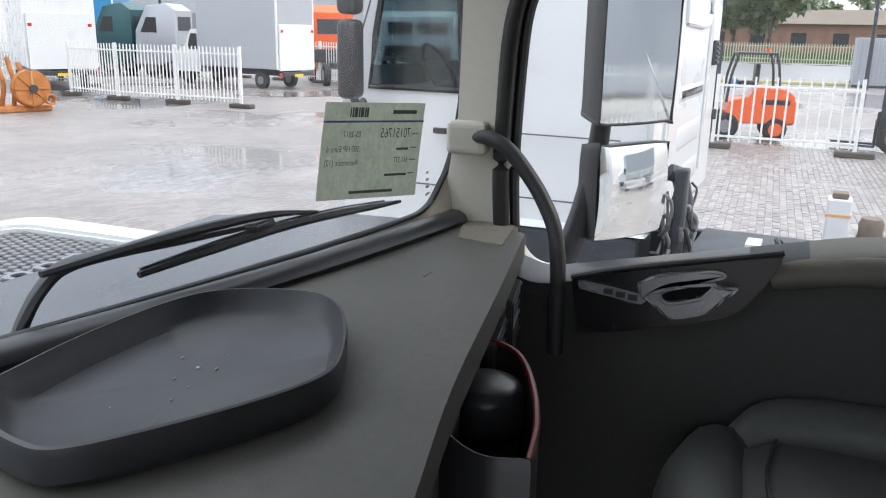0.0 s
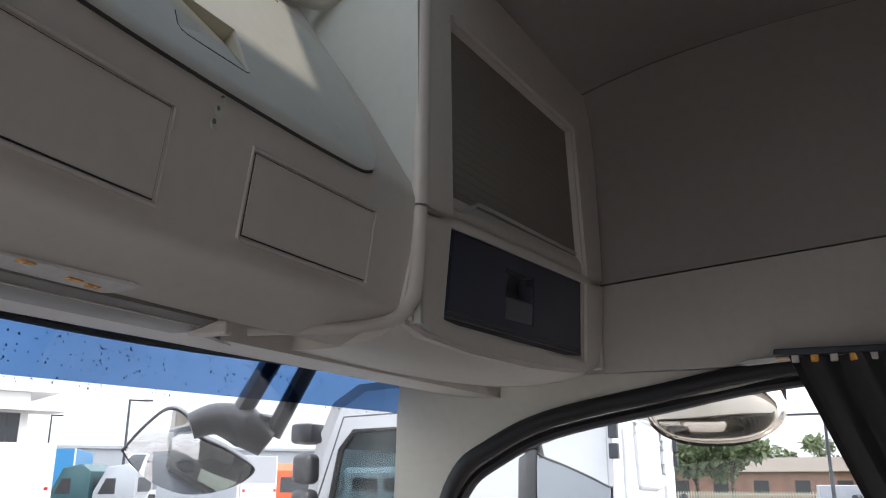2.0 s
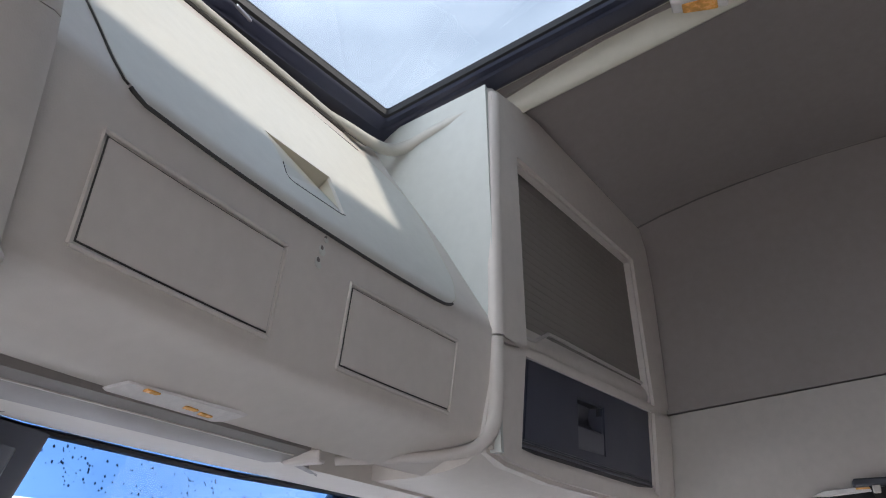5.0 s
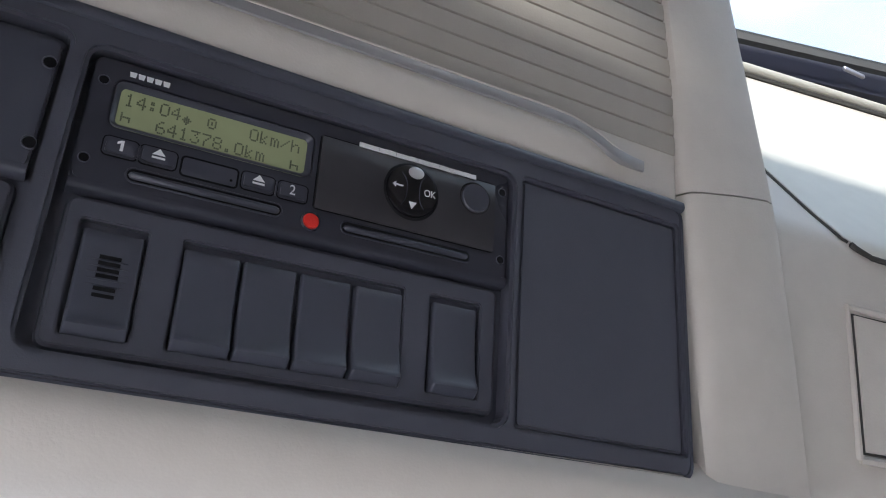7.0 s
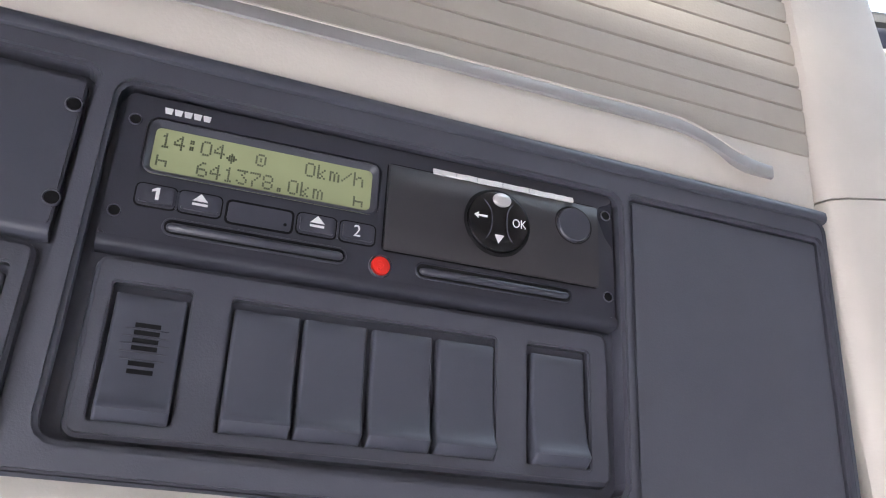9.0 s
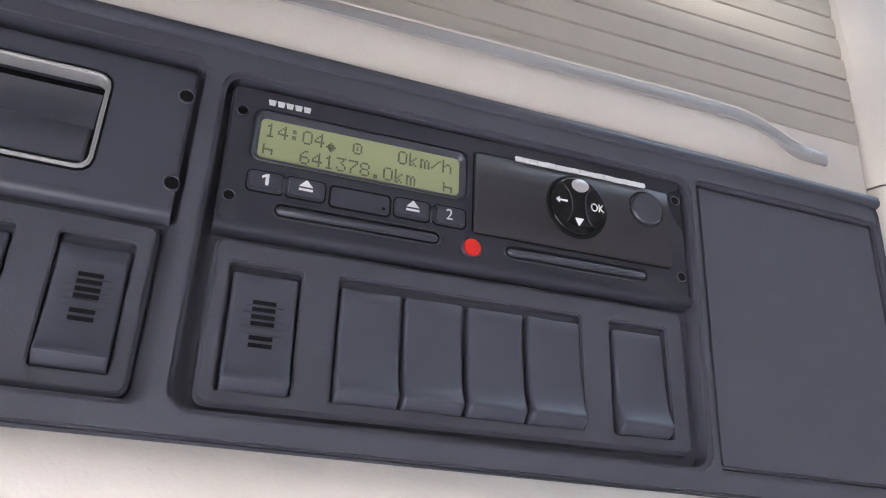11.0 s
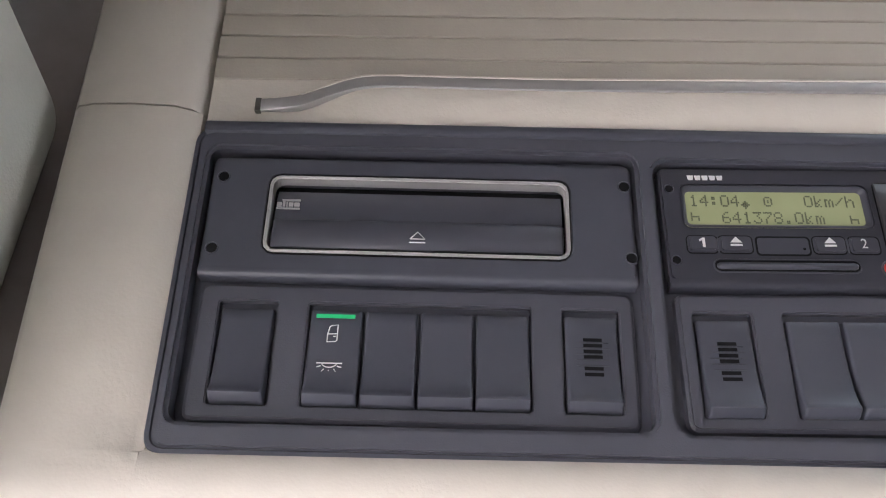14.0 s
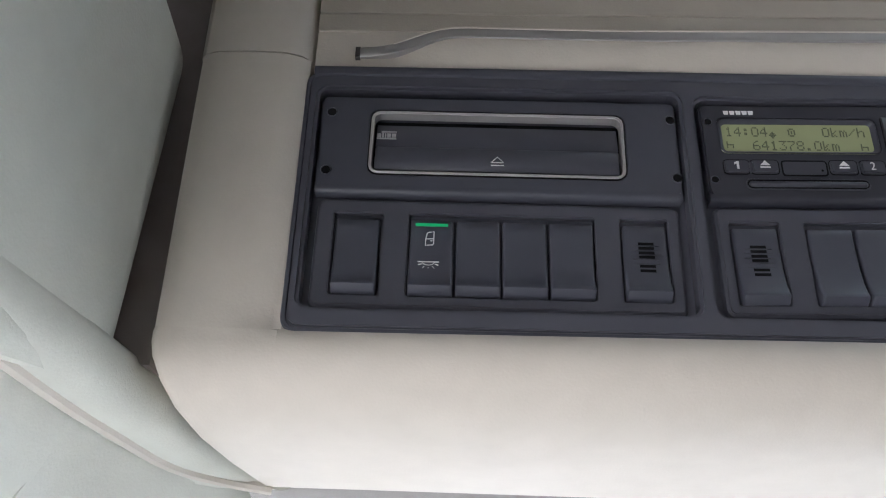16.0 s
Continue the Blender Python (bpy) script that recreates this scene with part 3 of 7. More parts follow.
lp = [(0.306, 0.606), (0.316, 0.592), (0.440, 0.573), (0.452, 0.573), (0.440, 0.590), (0.424, 0.598), (0.33, 0.613), (0.308, 0.614)]
part("lens", loft([[(x, y, under(x, y) - 0.001) for x, y in lp], [(x, y, under(x, y) - 0.0026) for x, y in [(0.38 + (x - 0.38) * 0.96, 0.593 + (y - 0.593) * 0.88) for x, y in lp]]]), LENS, lamp, "ribbed clear lens")
for x0 in (0.335, 0.385, 0.405):
    part("bulb", box((x0, 0.588, under(x0, 0.593) - 0.0034), (x0 + 0.016, 0.598, under(x0, 0.593) - 0.0015), 0.001), AMBER, lamp, "amber bulb patch")

# blind rail, header trim and grille
RAIL = mat("grey_blind_rail", (0.22, 0.20, 0.185), 0.5, bump=0.3, var=0.1)


def rail_z(x):
    return 2.907 + 0.012 * max(0, x + 0.1)


def rail_y(x):
    return 0.642 - 0.0125 * x - (0.10 * (x - 0.1) if x > 0.1 else 0)


blind = thing("sun_blind", "rolled sun blind in a grey rail above the windscreen", "sun blind")
part("rail", skin(lambda u, v: Vector((u, rail_y(u) - 0.009 + 0.056 * v, rail_z(u) - 0.002 + 0.008 * (1 - v) - 0.004 * math.sin(math.pi * v))), lin(-0.47, 0.575, 14), lin(0, 1, 5), 0.016, UP), RAIL, blind, "grey blind rail", True)
part("rail_lip", skin(lambda u, v: Vector((u, rail_y(u) + 0.004 + 0.002 * v, rail_z(u) + 0.0005)), lin(-0.46, 0.565, 14), lin(0, 1, 2), 0.005, UP), BEIGE, blind)
part("end_clip", box((0.572, 0.566, 2.908), (0.586, 0.612, 2.922), 0.003), BEIGE, blind, "beige end clip")
part("clip_arm", loft([[(0.575, 0.61, 2.912), (0.588, 0.60, 2.912), (0.588, 0.60, 2.924), (0.575, 0.61, 2.924)], [(0.80, 0.675, 2.925), (0.815, 0.69, 2.925), (0.815, 0.69, 2.933), (0.80, 0.675, 2.933)]]), RAIL, blind, "grey rail arm")


def header(u, v):
    """The beige header between the blind rail and the glass."""
    g = ws((u - CX) / 1.095, 0.99 + 0.03 * min(1, abs(u - CX)))
    y0 = rail_y(u) + 0.043
    return Vector((u, y0 + (g.y + 0.004 - y0) * v, rail_z(u) + 0.001 + (g.z + 0.004 - rail_z(u)) * v * v))


whole("header", skin(header, lin(CX - 1.07, 1.50, 30), lin(0, 1, 8), 0.03, UP), BEIGE, "beige header trim over the windscreen", "trim", kind="structure", smooth=True)
grille = bmesh.new()
for i in range(60):
    x = 0.0 + i * 0.0055
    p = header(x, 0.42)
    box((x, p.y - 0.009 + 0.004 * (i / 60), p.z - 0.0003), (x + 0.0016, p.y + 0.009 - 0.006 * (i / 60), p.z + 0.003), 0, 1, grille)
whole("header_grille", grille, RAIL, "fine slotted grille in the header", "trim", kind="structure")

# ---- locker with the shutter and the instrument panel ----
PU, PV = Vector((0.473, 0.005, 0.0045)).normalized(), Vector((0.0, 0.013, -0.135)).normalized()
PN = PV.cross(PU).normalized()
if PN.y > 0:
    PN.negate()
PM = Matrix.Translation((-0.430, 0.504, 3.0795)) @ Matrix((PU, (PN.cross(PU)), PN)).transposed().to_4x4()
mm = 0.001

locker = thing("overhead_locker", "beige overhead locker with a roller shutter over dark instruments", "locker")
UNDER = [(0.5160, 2.943), (0.5150, 2.938), (0.5165, 2.931), (0.523, 2.9225), (0.536, 2.914), (0.558, 2.908), (0.595, 2.905), (0.638, 2.904), (0.64, 2.93)]


def under_face(i, x):
    y, z = UNDER[i]
    e = max(0, (-0.425 - x) / 0.065)
    k = i / (len(UNDER) - 1)
    f = max(0, (x - 0.02) / 0.108)
    return Vector((x + 0.045 * e * k * k - 0.030 * f * k ** 1.5, y + 0.002 * f * f * (1 - k), z + 0.012 * f * f * k))


# side columns, in the panel's own axes: across, up, out


def foot(v):
    """The uprights lose their relief towards the foot, where they run into the lower shell."""
    k = min(1, max(0, (v + 0.138) / 0.07))
    return 0.22 + 0.78 * k * k * (3 - 2 * k)


def column(u0, u1, v0, v1, side):
    """A rounded upright of the locker frame."""
    sec = [(u0, -0.05), (u0, -0.002), (u0 + 0.004, 0.004), (u0 + 0.012, 0.0062), ((u0 + u1) / 2, 0.007), (u1 - 0.012, 0.006), (u1 - 0.004, 0.003), (u1, -0.002), (u1, -0.05)]
    return loft([[(u, v, n * foot(v) if n > 0 else n) for u, n in sec] for v in lin(v0, v1, 14)], True, True)


part("lower_shell", skin(lambda u, v: under_face(int(round(v)), u), lin(-0.431, 0.128, 28), list(range(len(UNDER))), 0.02, (0, 0.6, 0.8)), BEIGE, locker, "rounded beige lower shell", True)
QS = [(0.0, -0.03), (0.0, -0.004), (0.03, 0.001), (0.09, 0.0045), (0.2, 0.0062), (0.5, 0.007), (0.8, 0.006), (0.93, 0.003), (1.0, 0.0)]
COL_V = lin(0.0085, -0.136, 12)


def corner_face(r, q):
    """The upright and the shell's end below it, moulded in one piece."""
    w, n = QS[q]
    if r < len(COL_V):
        return PM @ Vector((-0.058 + 0.0572 * w, COL_V[r], n * foot(COL_V[r]) if n > 0 else n))
    i = r - len(COL_V)
    p = under_face(i, -0.488 + 0.057 * w)
    p.y += (-0.0006, 0.0008)[i] if i < 2 else 0.0
    p.y += (0.03 if q == 0 else 0.006 if q == 1 else 0.0025 if q == 2 else 0.0) * max(0, 1 - i / 6)
    return p


part("corner", skin(lambda u, v: corner_face(int(round(u)), int(round(v))), list(range(len(COL_V) + len(UNDER))), list(range(len(QS))), 0.012, (0, 0.8, 0.6)), BEIGE, locker, "beige corner upright", True)
part("column", column(-0.058, -0.001, 0.0095, 0.42, 0), BEIGE, locker, "beige column", True, PM)


def leaning(v0, v1, slant0, slant1):
    """The wider upright towards the centre, which leans and narrows upwards."""
    rings = []
    for i, v in enumerate(lin(v0, v1, 10)):
        k = i / 9
        sl_ = slant0 * (1 - k) + slant1 * k
        a, c = 0.4795 - 0.072 * v, 0.5505 - 0.06 * v - (0.10 * v if v > 0 else 0.0)
        sec = [(0.0, -0.05), (0.0, -0.002), (0.05, 0.003), (0.16, 0.0052), (0.5, 0.0062), (0.84, 0.0052), (0.95, 0.002), (1.0, -0.006), (1.0, -0.05)]
        rings.append([(a + (c - a) * q, v + sl_ * q, n * foot(v) if n > 0 else n) for q, n in sec])
    return loft(rings, True, True)


part("column", leaning(-0.139, 0.0098, 0.0, 0.0125), BEIGE, locker, "beige column", True, PM)
part("column", leaning(0.0108, 0.46, 0.0125, 0.0), BEIGE, locker, "beige column", True, PM)
part("sill", box((-0.004, -0.142, -0.05), (0.482, -0.1355, 0.001), 0.002), BEIGE, locker, "", False, PM)
part("column_side", loft([[(0.5505 - 0.06 * v - (0.10 * v if v > 0 else 0) + q, v, n) for q, n in ((-0.004, -0.25), (0.0, -0.25), (0.0, -0.004), (-0.004, -0.004))] for v in lin(-0.138, 0.45, 10)]), BEIGE, locker, "", True, PM)
part("column_side", box((-0.0575, -0.138, -0.25), (-0.053, 0.42, -0.002)), BEIGE, locker, "", False, PM)
part("inner_side", box((0.500, -0.14, -0.26), (0.520, 0.45, -0.03), 0.004), BEIGE, locker, "", False, PM)
part("back", box((-0.05, -0.14, -0.27), (0.52, 0.46, -0.25)), BEIGE_B, locker, "", False, PM)
# shutter: leading rail and slats
RAIL_V = ((0.0, 0.0), (1.0, 0.4), (4.0, 1.8), (9.0, 3.2), (14.0, 4.0), (19.0, 4.0), (23.0, 3.2), (26.0, 1.2), (31.0, 0.2))


def rail_face(u, v):
    """The shutter's leading rail: a swelling below the strip that fades out at both ends."""
    k = min(1, max(0, (u - 0.035) / 0.045), max(0, (0.452 - u) / 0.045))
    a, n = RAIL_V[int(round(v))]
    return Vector((u, (2.0 + a) * mm, (-0.6 + n * k * k * (3 - 2 * k)) * mm))


shut = part("shutter", skin(rail_face, lin(0.001, 0.476, 48), list(range(len(RAIL_V))), -0.008, (0, 0, 1)), BEIGE, locker, "beige leading rail of the shutter", True, PM)
strip = [(24.0, 13.4), (34.0, 13.6), (41.0, 14.4), (51.0, 18.6), (62.0, 23.2), (74.0, 25.4), (100.0, 25.4), (160.0, 25.2), (230.0, 26.4), (300.0, 27.4), (360.0, 28.0), (398.0, 28.2), (412.0, 26.6), (424.0, 23.0), (433.0, 19.2), (442.0, 18.0), (453.0, 18.0)]
band = smooth_path([(u * mm, v * mm, 0) for u, v in strip], 5)


def band_ring(i):
    """The bright strip's section: its face leans a little down."""
    p = band[i]
    d = (band[min(i + 1, len(band) - 1)] - band[max(i - 1, 0)]).normalized()
    w = Vector((-d.y, d.x, 0))
    k = min(1, i / 8, (len(band) - 1 - i) / 8)
    return [p + w * a * mm + Vector((0, 0, n * mm)) for a, n in ((-2.9, 0.2), (-2.8, 1.6 + 1.6 * k), (-2.3, 2.0 + 1.8 * k), (2.3, 2.3 + 2.0 * k), (2.8, 2.0 + 2.0 * k), (2.9, 0.2))]


part("handle_strip", loft([band_ring(i) for i in range(len(band))]), BRIGHT_S, shut, "bright satin handle strip", True)
part("strip_edge", tube([p + Vector((0, 0.0030, 0.0040)) for p in band[10:-8]], 0.0007, 6, 1), BEIGE, shut, "pale upper edge", True)
part("strip_end", box((0.0216, 0.0102, -0.001), (0.0240, 0.0166, 0.0022)), GAP, shut, "dark end slot")
sl = [(0.0002, -0.004), (0.0002, -0.0008), (0.0009, 0.0001), (0.0060, 0.0006), (0.0114, 0.0004), (0.0121, -0.0004), (0.0121, -0.004)]
slat_bm = loft([[(u, v, n) for v, n in sl] for u in (0.0, 0.475)])
SKEW = pose(0, 0, 0, 0, 0, 0.5)
first = part("slat", slat_bm, BEIGE_B, shut, "", True, Matrix.Translation((0.001, 0.0276, 0)) @ SKEW)
for i in range(1, 31):
    a = 0.0276 + i * 0.0123
    lean = max(0, i - 11) * 0.0018
    c_ = new("slat", first.data)
    c_.parent, c_.matrix_basis = shut, Matrix.Translation((0.001, a, -lean)) @ SKEW
part("slat_bed", box((0.001, 0.022, -0.0065), (0.476, 0.16, -0.0046)), BEIGE_B, shut)

# ---- side locker with shutter and dark flap ----
SU = Vector((0.497, -0.092, 0.016)).normalized()
SO = Vector((0.841, 0.420, 3.088))


def frame_of(down):
    n = SU.cross(Vector(down)).normalized()
    if n.y > 0:
        n.negate()
    up_ = n.cross(SU)
    return Matrix.Translation(SO) @ Matrix((SU, up_, n)).transposed().to_4x4()


SUP, SDN = frame_of((0, 0, -1)), frame_of((0, 0.1, -1))
side = thing("side_locker", "beige overhead locker with a closed shutter and a dark flap", "locker")
up_hole = [(0.004, 0.006), (0.497, 0.018), (0.474, 0.300), (0.008, 0.300)]
up_out = [(-0.075, 0.002), (0.0, 0.004), (0.497, 0.016), (0.588, 0.022), (0.592, 0.10), (0.588, 0.28), (0.572, 0.36), (0.545, 0.40), (0.08, 0.415), (-0.055, 0.398), (-0.070, 0.390), (-0.075, 0.375)]
part("upper_frame", slab(up_out, -0.03, 0.006, 0.006, holes=[up_hole]), BEIGE, side, "beige frame round the shutter", False, SUP)
dn_hole = [(0.0, 0.0), (0.488, 0.012), (0.504, -0.129), (-0.004, -0.127)]
dn_out = [(-0.075, 0.0), (0.488, 0.014), (0.588, 0.020), (0.594, -0.06), (0.588, -0.118), (0.555, -0.145), (0.46, -0.156), (0.28, -0.162), (0.08, -0.160), (-0.04, -0.152), (-0.088, -0.142), (-0.096, -0.122)]
part("lower_frame", slab(dn_out, -0.03, 0.006, 0.006, holes=[dn_hole]), BEIGE, side, "beige frame round the flap", False, SDN)


def belly(u, v):
    """The rounded underside, from the flap's frame forward to the header."""
    p = SDN @ Vector((-0.092 + 0.665 * u, -0.135 - 0.020 * math.sin(math.pi * u), 0.0))
    q = Vector((0.78 + 0.70 * u, 0.68 - 0.03 * u, 2.928 + 0.025 * u))
    r = p.lerp(q, v)
    r.z -= 0.020 * math.sin(math.pi * v ** 0.6)
    return r


part("underside", skin(belly, lin(0, 1, 16), lin(0, 1, 10), 0.02, UP), BEIGE, side, "rounded beige underside", True)
# inner side: grey-green trim colour lowered to hold back the hatch's light
part("pillar_side", skin(lambda u, v: (SUP @ Vector((-0.0795, -0.14 + 0.53 * u, 0.002))).lerp(Vector((0.80 + 0.03 * u, 0.70, 2.95 + 0.52 * u)), v), lin(0, 1, 8), lin(0, 1, 6), 0.01, (1, 0, 0)), mat("pillar_plastic", (0.46, 0.475, 0.435), 0.55, bump=0.15, grain=700, var=0.05), side, "grey-green inner side, darkened as if shaded", True)
part("pillar_edge", tube([(0.772, 0.431, 3.468), (0.770, 0.433, 3.30), (0.768, 0.434, 3.092)], 0.011, 10, 3), BEIGE, side, "rounded upright edge", True)
part("pillar_edge", tube([(0.768, 0.434, 3.0895), (0.767, 0.436, 3.02), (0.762, 0.442, 2.972), (0.746, 0.458, 2.948), (0.722, 0.490, 2.937), (0.695, 0.530, 2.932), (0.66, 0.598, 2.928)], [0.010, 0.010, 0.010, 0.008, 0.007, 0.006, 0.006], 10, 6), BEIGE, side, "rounded upright edge", True)
part("outer_side", box((0.575, -0.14, -0.2), (0.588, 0.36, -0.002), 0.004), BEIGE, side, "", False, SUP)
ring_top = [slope(x, 0.3705, 0.004) for x in lin(0.09, 0.66, 12)] + [slope(0.70, 0.371, 0.008)] + [Vector(p) for p in ((0.748, 0.612, 3.414), (0.782, 0.598, 3.420), (0.793, 0.566, 3.430), (0.786, 0.53, 3.436), (0.777, 0.488, 3.442), (0.768, 0.448, 3.447))]
whole("hatch_trim", tube(ring_top, [0.0065] * 12 + [0.0075, 0.009, 0.010, 0.011, 0.011, 0.011, 0.011], 10, 4), HATCH_C, "rounded cream trim along the hatch's front edge", "trim", kind="structure", smooth=True)
sshut = part("shutter", box((0.004, -0.01, -0.028), (0.50, 0.03, -0.010), 0.003), SHADE, side, "beige roller shutter darkened for shade, closed", False, SUP)
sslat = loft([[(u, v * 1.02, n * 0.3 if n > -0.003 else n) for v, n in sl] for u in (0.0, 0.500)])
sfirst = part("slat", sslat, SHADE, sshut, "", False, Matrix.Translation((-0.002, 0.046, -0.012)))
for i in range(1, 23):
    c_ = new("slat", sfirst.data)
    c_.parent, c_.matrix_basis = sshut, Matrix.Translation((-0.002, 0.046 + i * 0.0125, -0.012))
part("leading_rail", skin(lambda u, v: Vector((u, 0.006 + 0.028 * u + 0.04 * v, -0.010 + 0.008 * math.sin(math.pi * v))), lin(0.0, 0.498, 10), lin(0, 1, 6), -0.004, (0, 0, 1)), BEIGE, sshut, "beige rail", True)
part("handle_strip", tube([(0.012, 0.027, -0.004), (0.04, 0.030, -0.002), (0.07, 0.044, 0.001), (0.10, 0.05, 0.001), (0.30, 0.054, 0.001), (0.46, 0.058, 0.001)], 0.0028, 8, 5), CHROME, sshut, "bright handle strip", True)
FLAPM = mat("flap_plastic", (0.024, 0.029, 0.046), 0.36, bump=0.1, grain=1200, var=0.1)
flap = thing("locker_flap", "slate-blue plastic locker flap with a recessed latch", "flap", m=SDN)
latch_o = [(0.172, -0.027), (0.270, -0.024), (0.276, -0.096), (0.178, -0.099)]
part("surround", slab([(0.001, -0.001), (0.487, 0.011), (0.503, -0.128), (-0.003, -0.126)], -0.012, -0.004, holes=[latch_o]), BLACK, flap)
part("door", slab([(0.010, -0.005), (0.472, 0.006), (0.488, -0.115), (0.004, -0.114)], -0.006, 0.001, 0.002, holes=[latch_o]), FLAPM, flap, "slate flap")
SCOOP = [(-0.020, -0.004), (-0.022, -0.024), (-0.040, -0.027), (-0.052, -0.024), (-0.060, -0.016), (-0.064, -0.006), (-0.066, -0.001), (-0.069, 0.0002), (-0.096, 0.0002), (-0.101, -0.004)]
part("latch", skin(lambda u, v: Vector((0.1735 + 0.0995 * u - 0.06 * (SCOOP[int(round(v))][0] + 0.06) * 0.9, SCOOP[int(round(v))][0] + 0.002 * u, SCOOP[int(round(v))][1])), lin(0, 1, 6), list(range(len(SCOOP))), 0.003, (0, 0, -1)), mat("latch_plastic", (0.085, 0.088, 0.105), 0.32, var=0.06), flap, "recessed latch", True)
part("latch_back", box((0.15, -0.11, -0.050), (0.30, 0.0, -0.032)), BLACK, flap)
part("latch_roof", box((0.160, -0.0225, -0.034), (0.285, -0.0150, -0.0125)), BLACK, flap)
for uu in (0.171, 0.272):
    part("latch_cheek", box((uu - 0.001, -0.070, -0.028), (uu + 0.003, -0.024, -0.002)), DARK_S, flap)
part("top_edge", tube([(0.006, -0.0035, 0.0008), (0.24, 0.0025, 0.0008), (0.475, 0.0075, 0.0008)], 0.0012, 6, 2), SILVER_C, flap, "pale upper edge", True)
part("bottom_line", box((-0.002, -0.1205, -0.004), (0.494, -0.1185, 0.0005)), DARK, flap)

# ---- trim on the driver's side, beside the locker ----


def left_panel(u, v):
    """The upright panel between the locker and the driver's doorway; its front edge rolls away."""
    e = max(0, (u - 0.502) / 0.022)
    back = 0.524 - u
    z0, z1 = 2.9165 - 0.20 * min(0.12, back), 3.091 + 0.28 * back
    x = -0.4995 - 0.05 * back - 0.007 * e * e - 0.004 * max(0, 1 - v / 0.06) ** 2 + 0.004 * math.sin(math.pi * v) * min(1, back / 0.15)
    return Vector((x, u, z0 + (z1 - z0) * v))


whole("driver_side_panel", skin(left_panel, lin(-0.5, 0.45, 24) + lin(0.46, 0.524, 14), lin(0, 0.08, 5) + lin(0.12, 1, 12), 0.02, (-1, 0, 0)), TRIM_G, "pale grey-green side panel beside the overhead locker", "wall", kind="structure", smooth=True)
mould = [(-0.540, 0.0, 2.905), (-0.528, 0.25, 2.905), (-0.518, 0.40, 2.905), (-0.513, 0.50, 2.905), (-0.5075, 0.547, 2.905), (-0.498, 0.603, 2.905), (-0.476, 0.633, 2.905), (-0.452, 0.640, 2.903)]
MOULD_H = (0.012, 0.013, 0.015, 0.017, 0.017, 0.013, 0.008, 0.005)


def mould_ring(p, h, k):
    """A padded section: its rounded face looks into the cab, and it is tallest beside the locker."""
    x, y, z = p
    face = [(x + 0.003 + 0.011 * k * math.cos(a), y + 0.003 * math.cos(a), z + h + h * math.sin(a)) for a in lin(-math.pi / 2, math.pi / 2, 9)]
    return face + [(x - 0.03, y, z + 2 * h), (x - 0.03, y, z)]


MOULD_K = (1.0, 1.0, 1.0, 1.3, 1.75, 1.95, 1.6, 0.8)


def along(vals, i):
    """A value between two stations of the moulding."""
    a, f = min(7, i // 4), (i % 4) / 4
    return vals[a] + (vals[min(7, a + 1)] - vals[a]) * f


whole("driver_moulding", loft([mould_ring(p, along(MOULD_H, i), along(MOULD_K, i)) for i, p in enumerate(smooth_path(mould, 4))]), TRIM_G, "pale rounded moulding below the side panel", "trim", kind="structure", smooth=True)
whole("driver_moulding_edge", tube(mould, 0.0032, 8, 5), BEIGE, "thin bright edge of the moulding", "trim", kind="structure", smooth=True)
for y0, y1, h in ((0.0, 0.522, 0.046), (0.5245, 0.70, 0.15)):
    whole("driver_pillar_cover", skin(lambda u, v: Vector((-0.511 - 0.5 * h * v - 0.05 * max(0, 0.5 - u) + 0.40 * max(0, u - 0.55) ** 1.2, u + 0.01 * v, 2.914 - h * v - 0.004 * math.sin(math.pi * v))), lin(y0, y1, 12), lin(0, 1, 6), 0.02, (-1, 0, 0)), TRIM_G, "pale plastic cover above the driver's doorway", "trim", kind="structure", smooth=True)
whole("driver_gap", box((-0.60, 0.528, 2.93), (-0.489, 0.57, 3.42)), mat("gap_plastic", (0.25, 0.22, 0.21), 0.7, var=0.15), "dark gap behind the side panel", "trim", kind="structure")
# solid block added here, its dark colour stands for shade in the hollow
whole("driver_recess_shade", box((-0.60, -0.2, 3.03), (-0.548, 0.518, 3.45)), mat("recess_shade", (0.19, 0.172, 0.15), 0.95, var=0.12), "added dark block for the shaded hollow above the driver's side panel", "trim", kind="structure")
whole("cab_underbody", box((-0.64, -1.62, 0.0), (1.50, 1.08, 1.295)), BLACK, "plain dark underbody that carries the cab", "wall", kind="structure")

# sensor housing behind the head of the windscreen
sensor = thing("sensor_housing", "dark navy plastic sensor housing behind the windscreen", "sensor housing")


def housing(x0, x1, z0, z1, d, k):
    """A rounded pod on the glass: its rear face stands d inside the pane."""
    rings = []
    for x, e in ((x0, 0.0), (x0 + 0.004, 0.75), (x0 + 0.014, 1.0), ((x0 + x1) / 2, 1.06), (x1 - 0.014, 1.0), (x1 - 0.004, 0.75), (x1, 0.0)):
        g0, g1 = ws((x - CX) / 1.09, (z0 - 2.27) / 0.68), ws((x - CX) / 1.09, (z1 - 2.27) / 0.68)
        rings.append([(x, g1.y - 0.004, z1), (x, g1.y - 0.004 - d * e * 0.9, z1 - 0.004), (x, g0.y - 0.004 - d * e * k, z0 + 0.03), (x, g0.y - 0.004 - d * e * k * 0.7, z0 + 0.006), (x, g0.y - 0.004, z0)])
    return loft(rings)


part("cover", housing(0.275, 0.462, 2.835, 2.938, 0.030, 0.9), NAVY, sensor, "dark navy cover", True)
part("eye_pod", housing(0.325, 0.425, 2.815, 2.915, 0.044, 1.0), NAVY, sensor, "raised sensor pod", True)

# ---- instrument panel: across, up and out of the panel, in metres ----


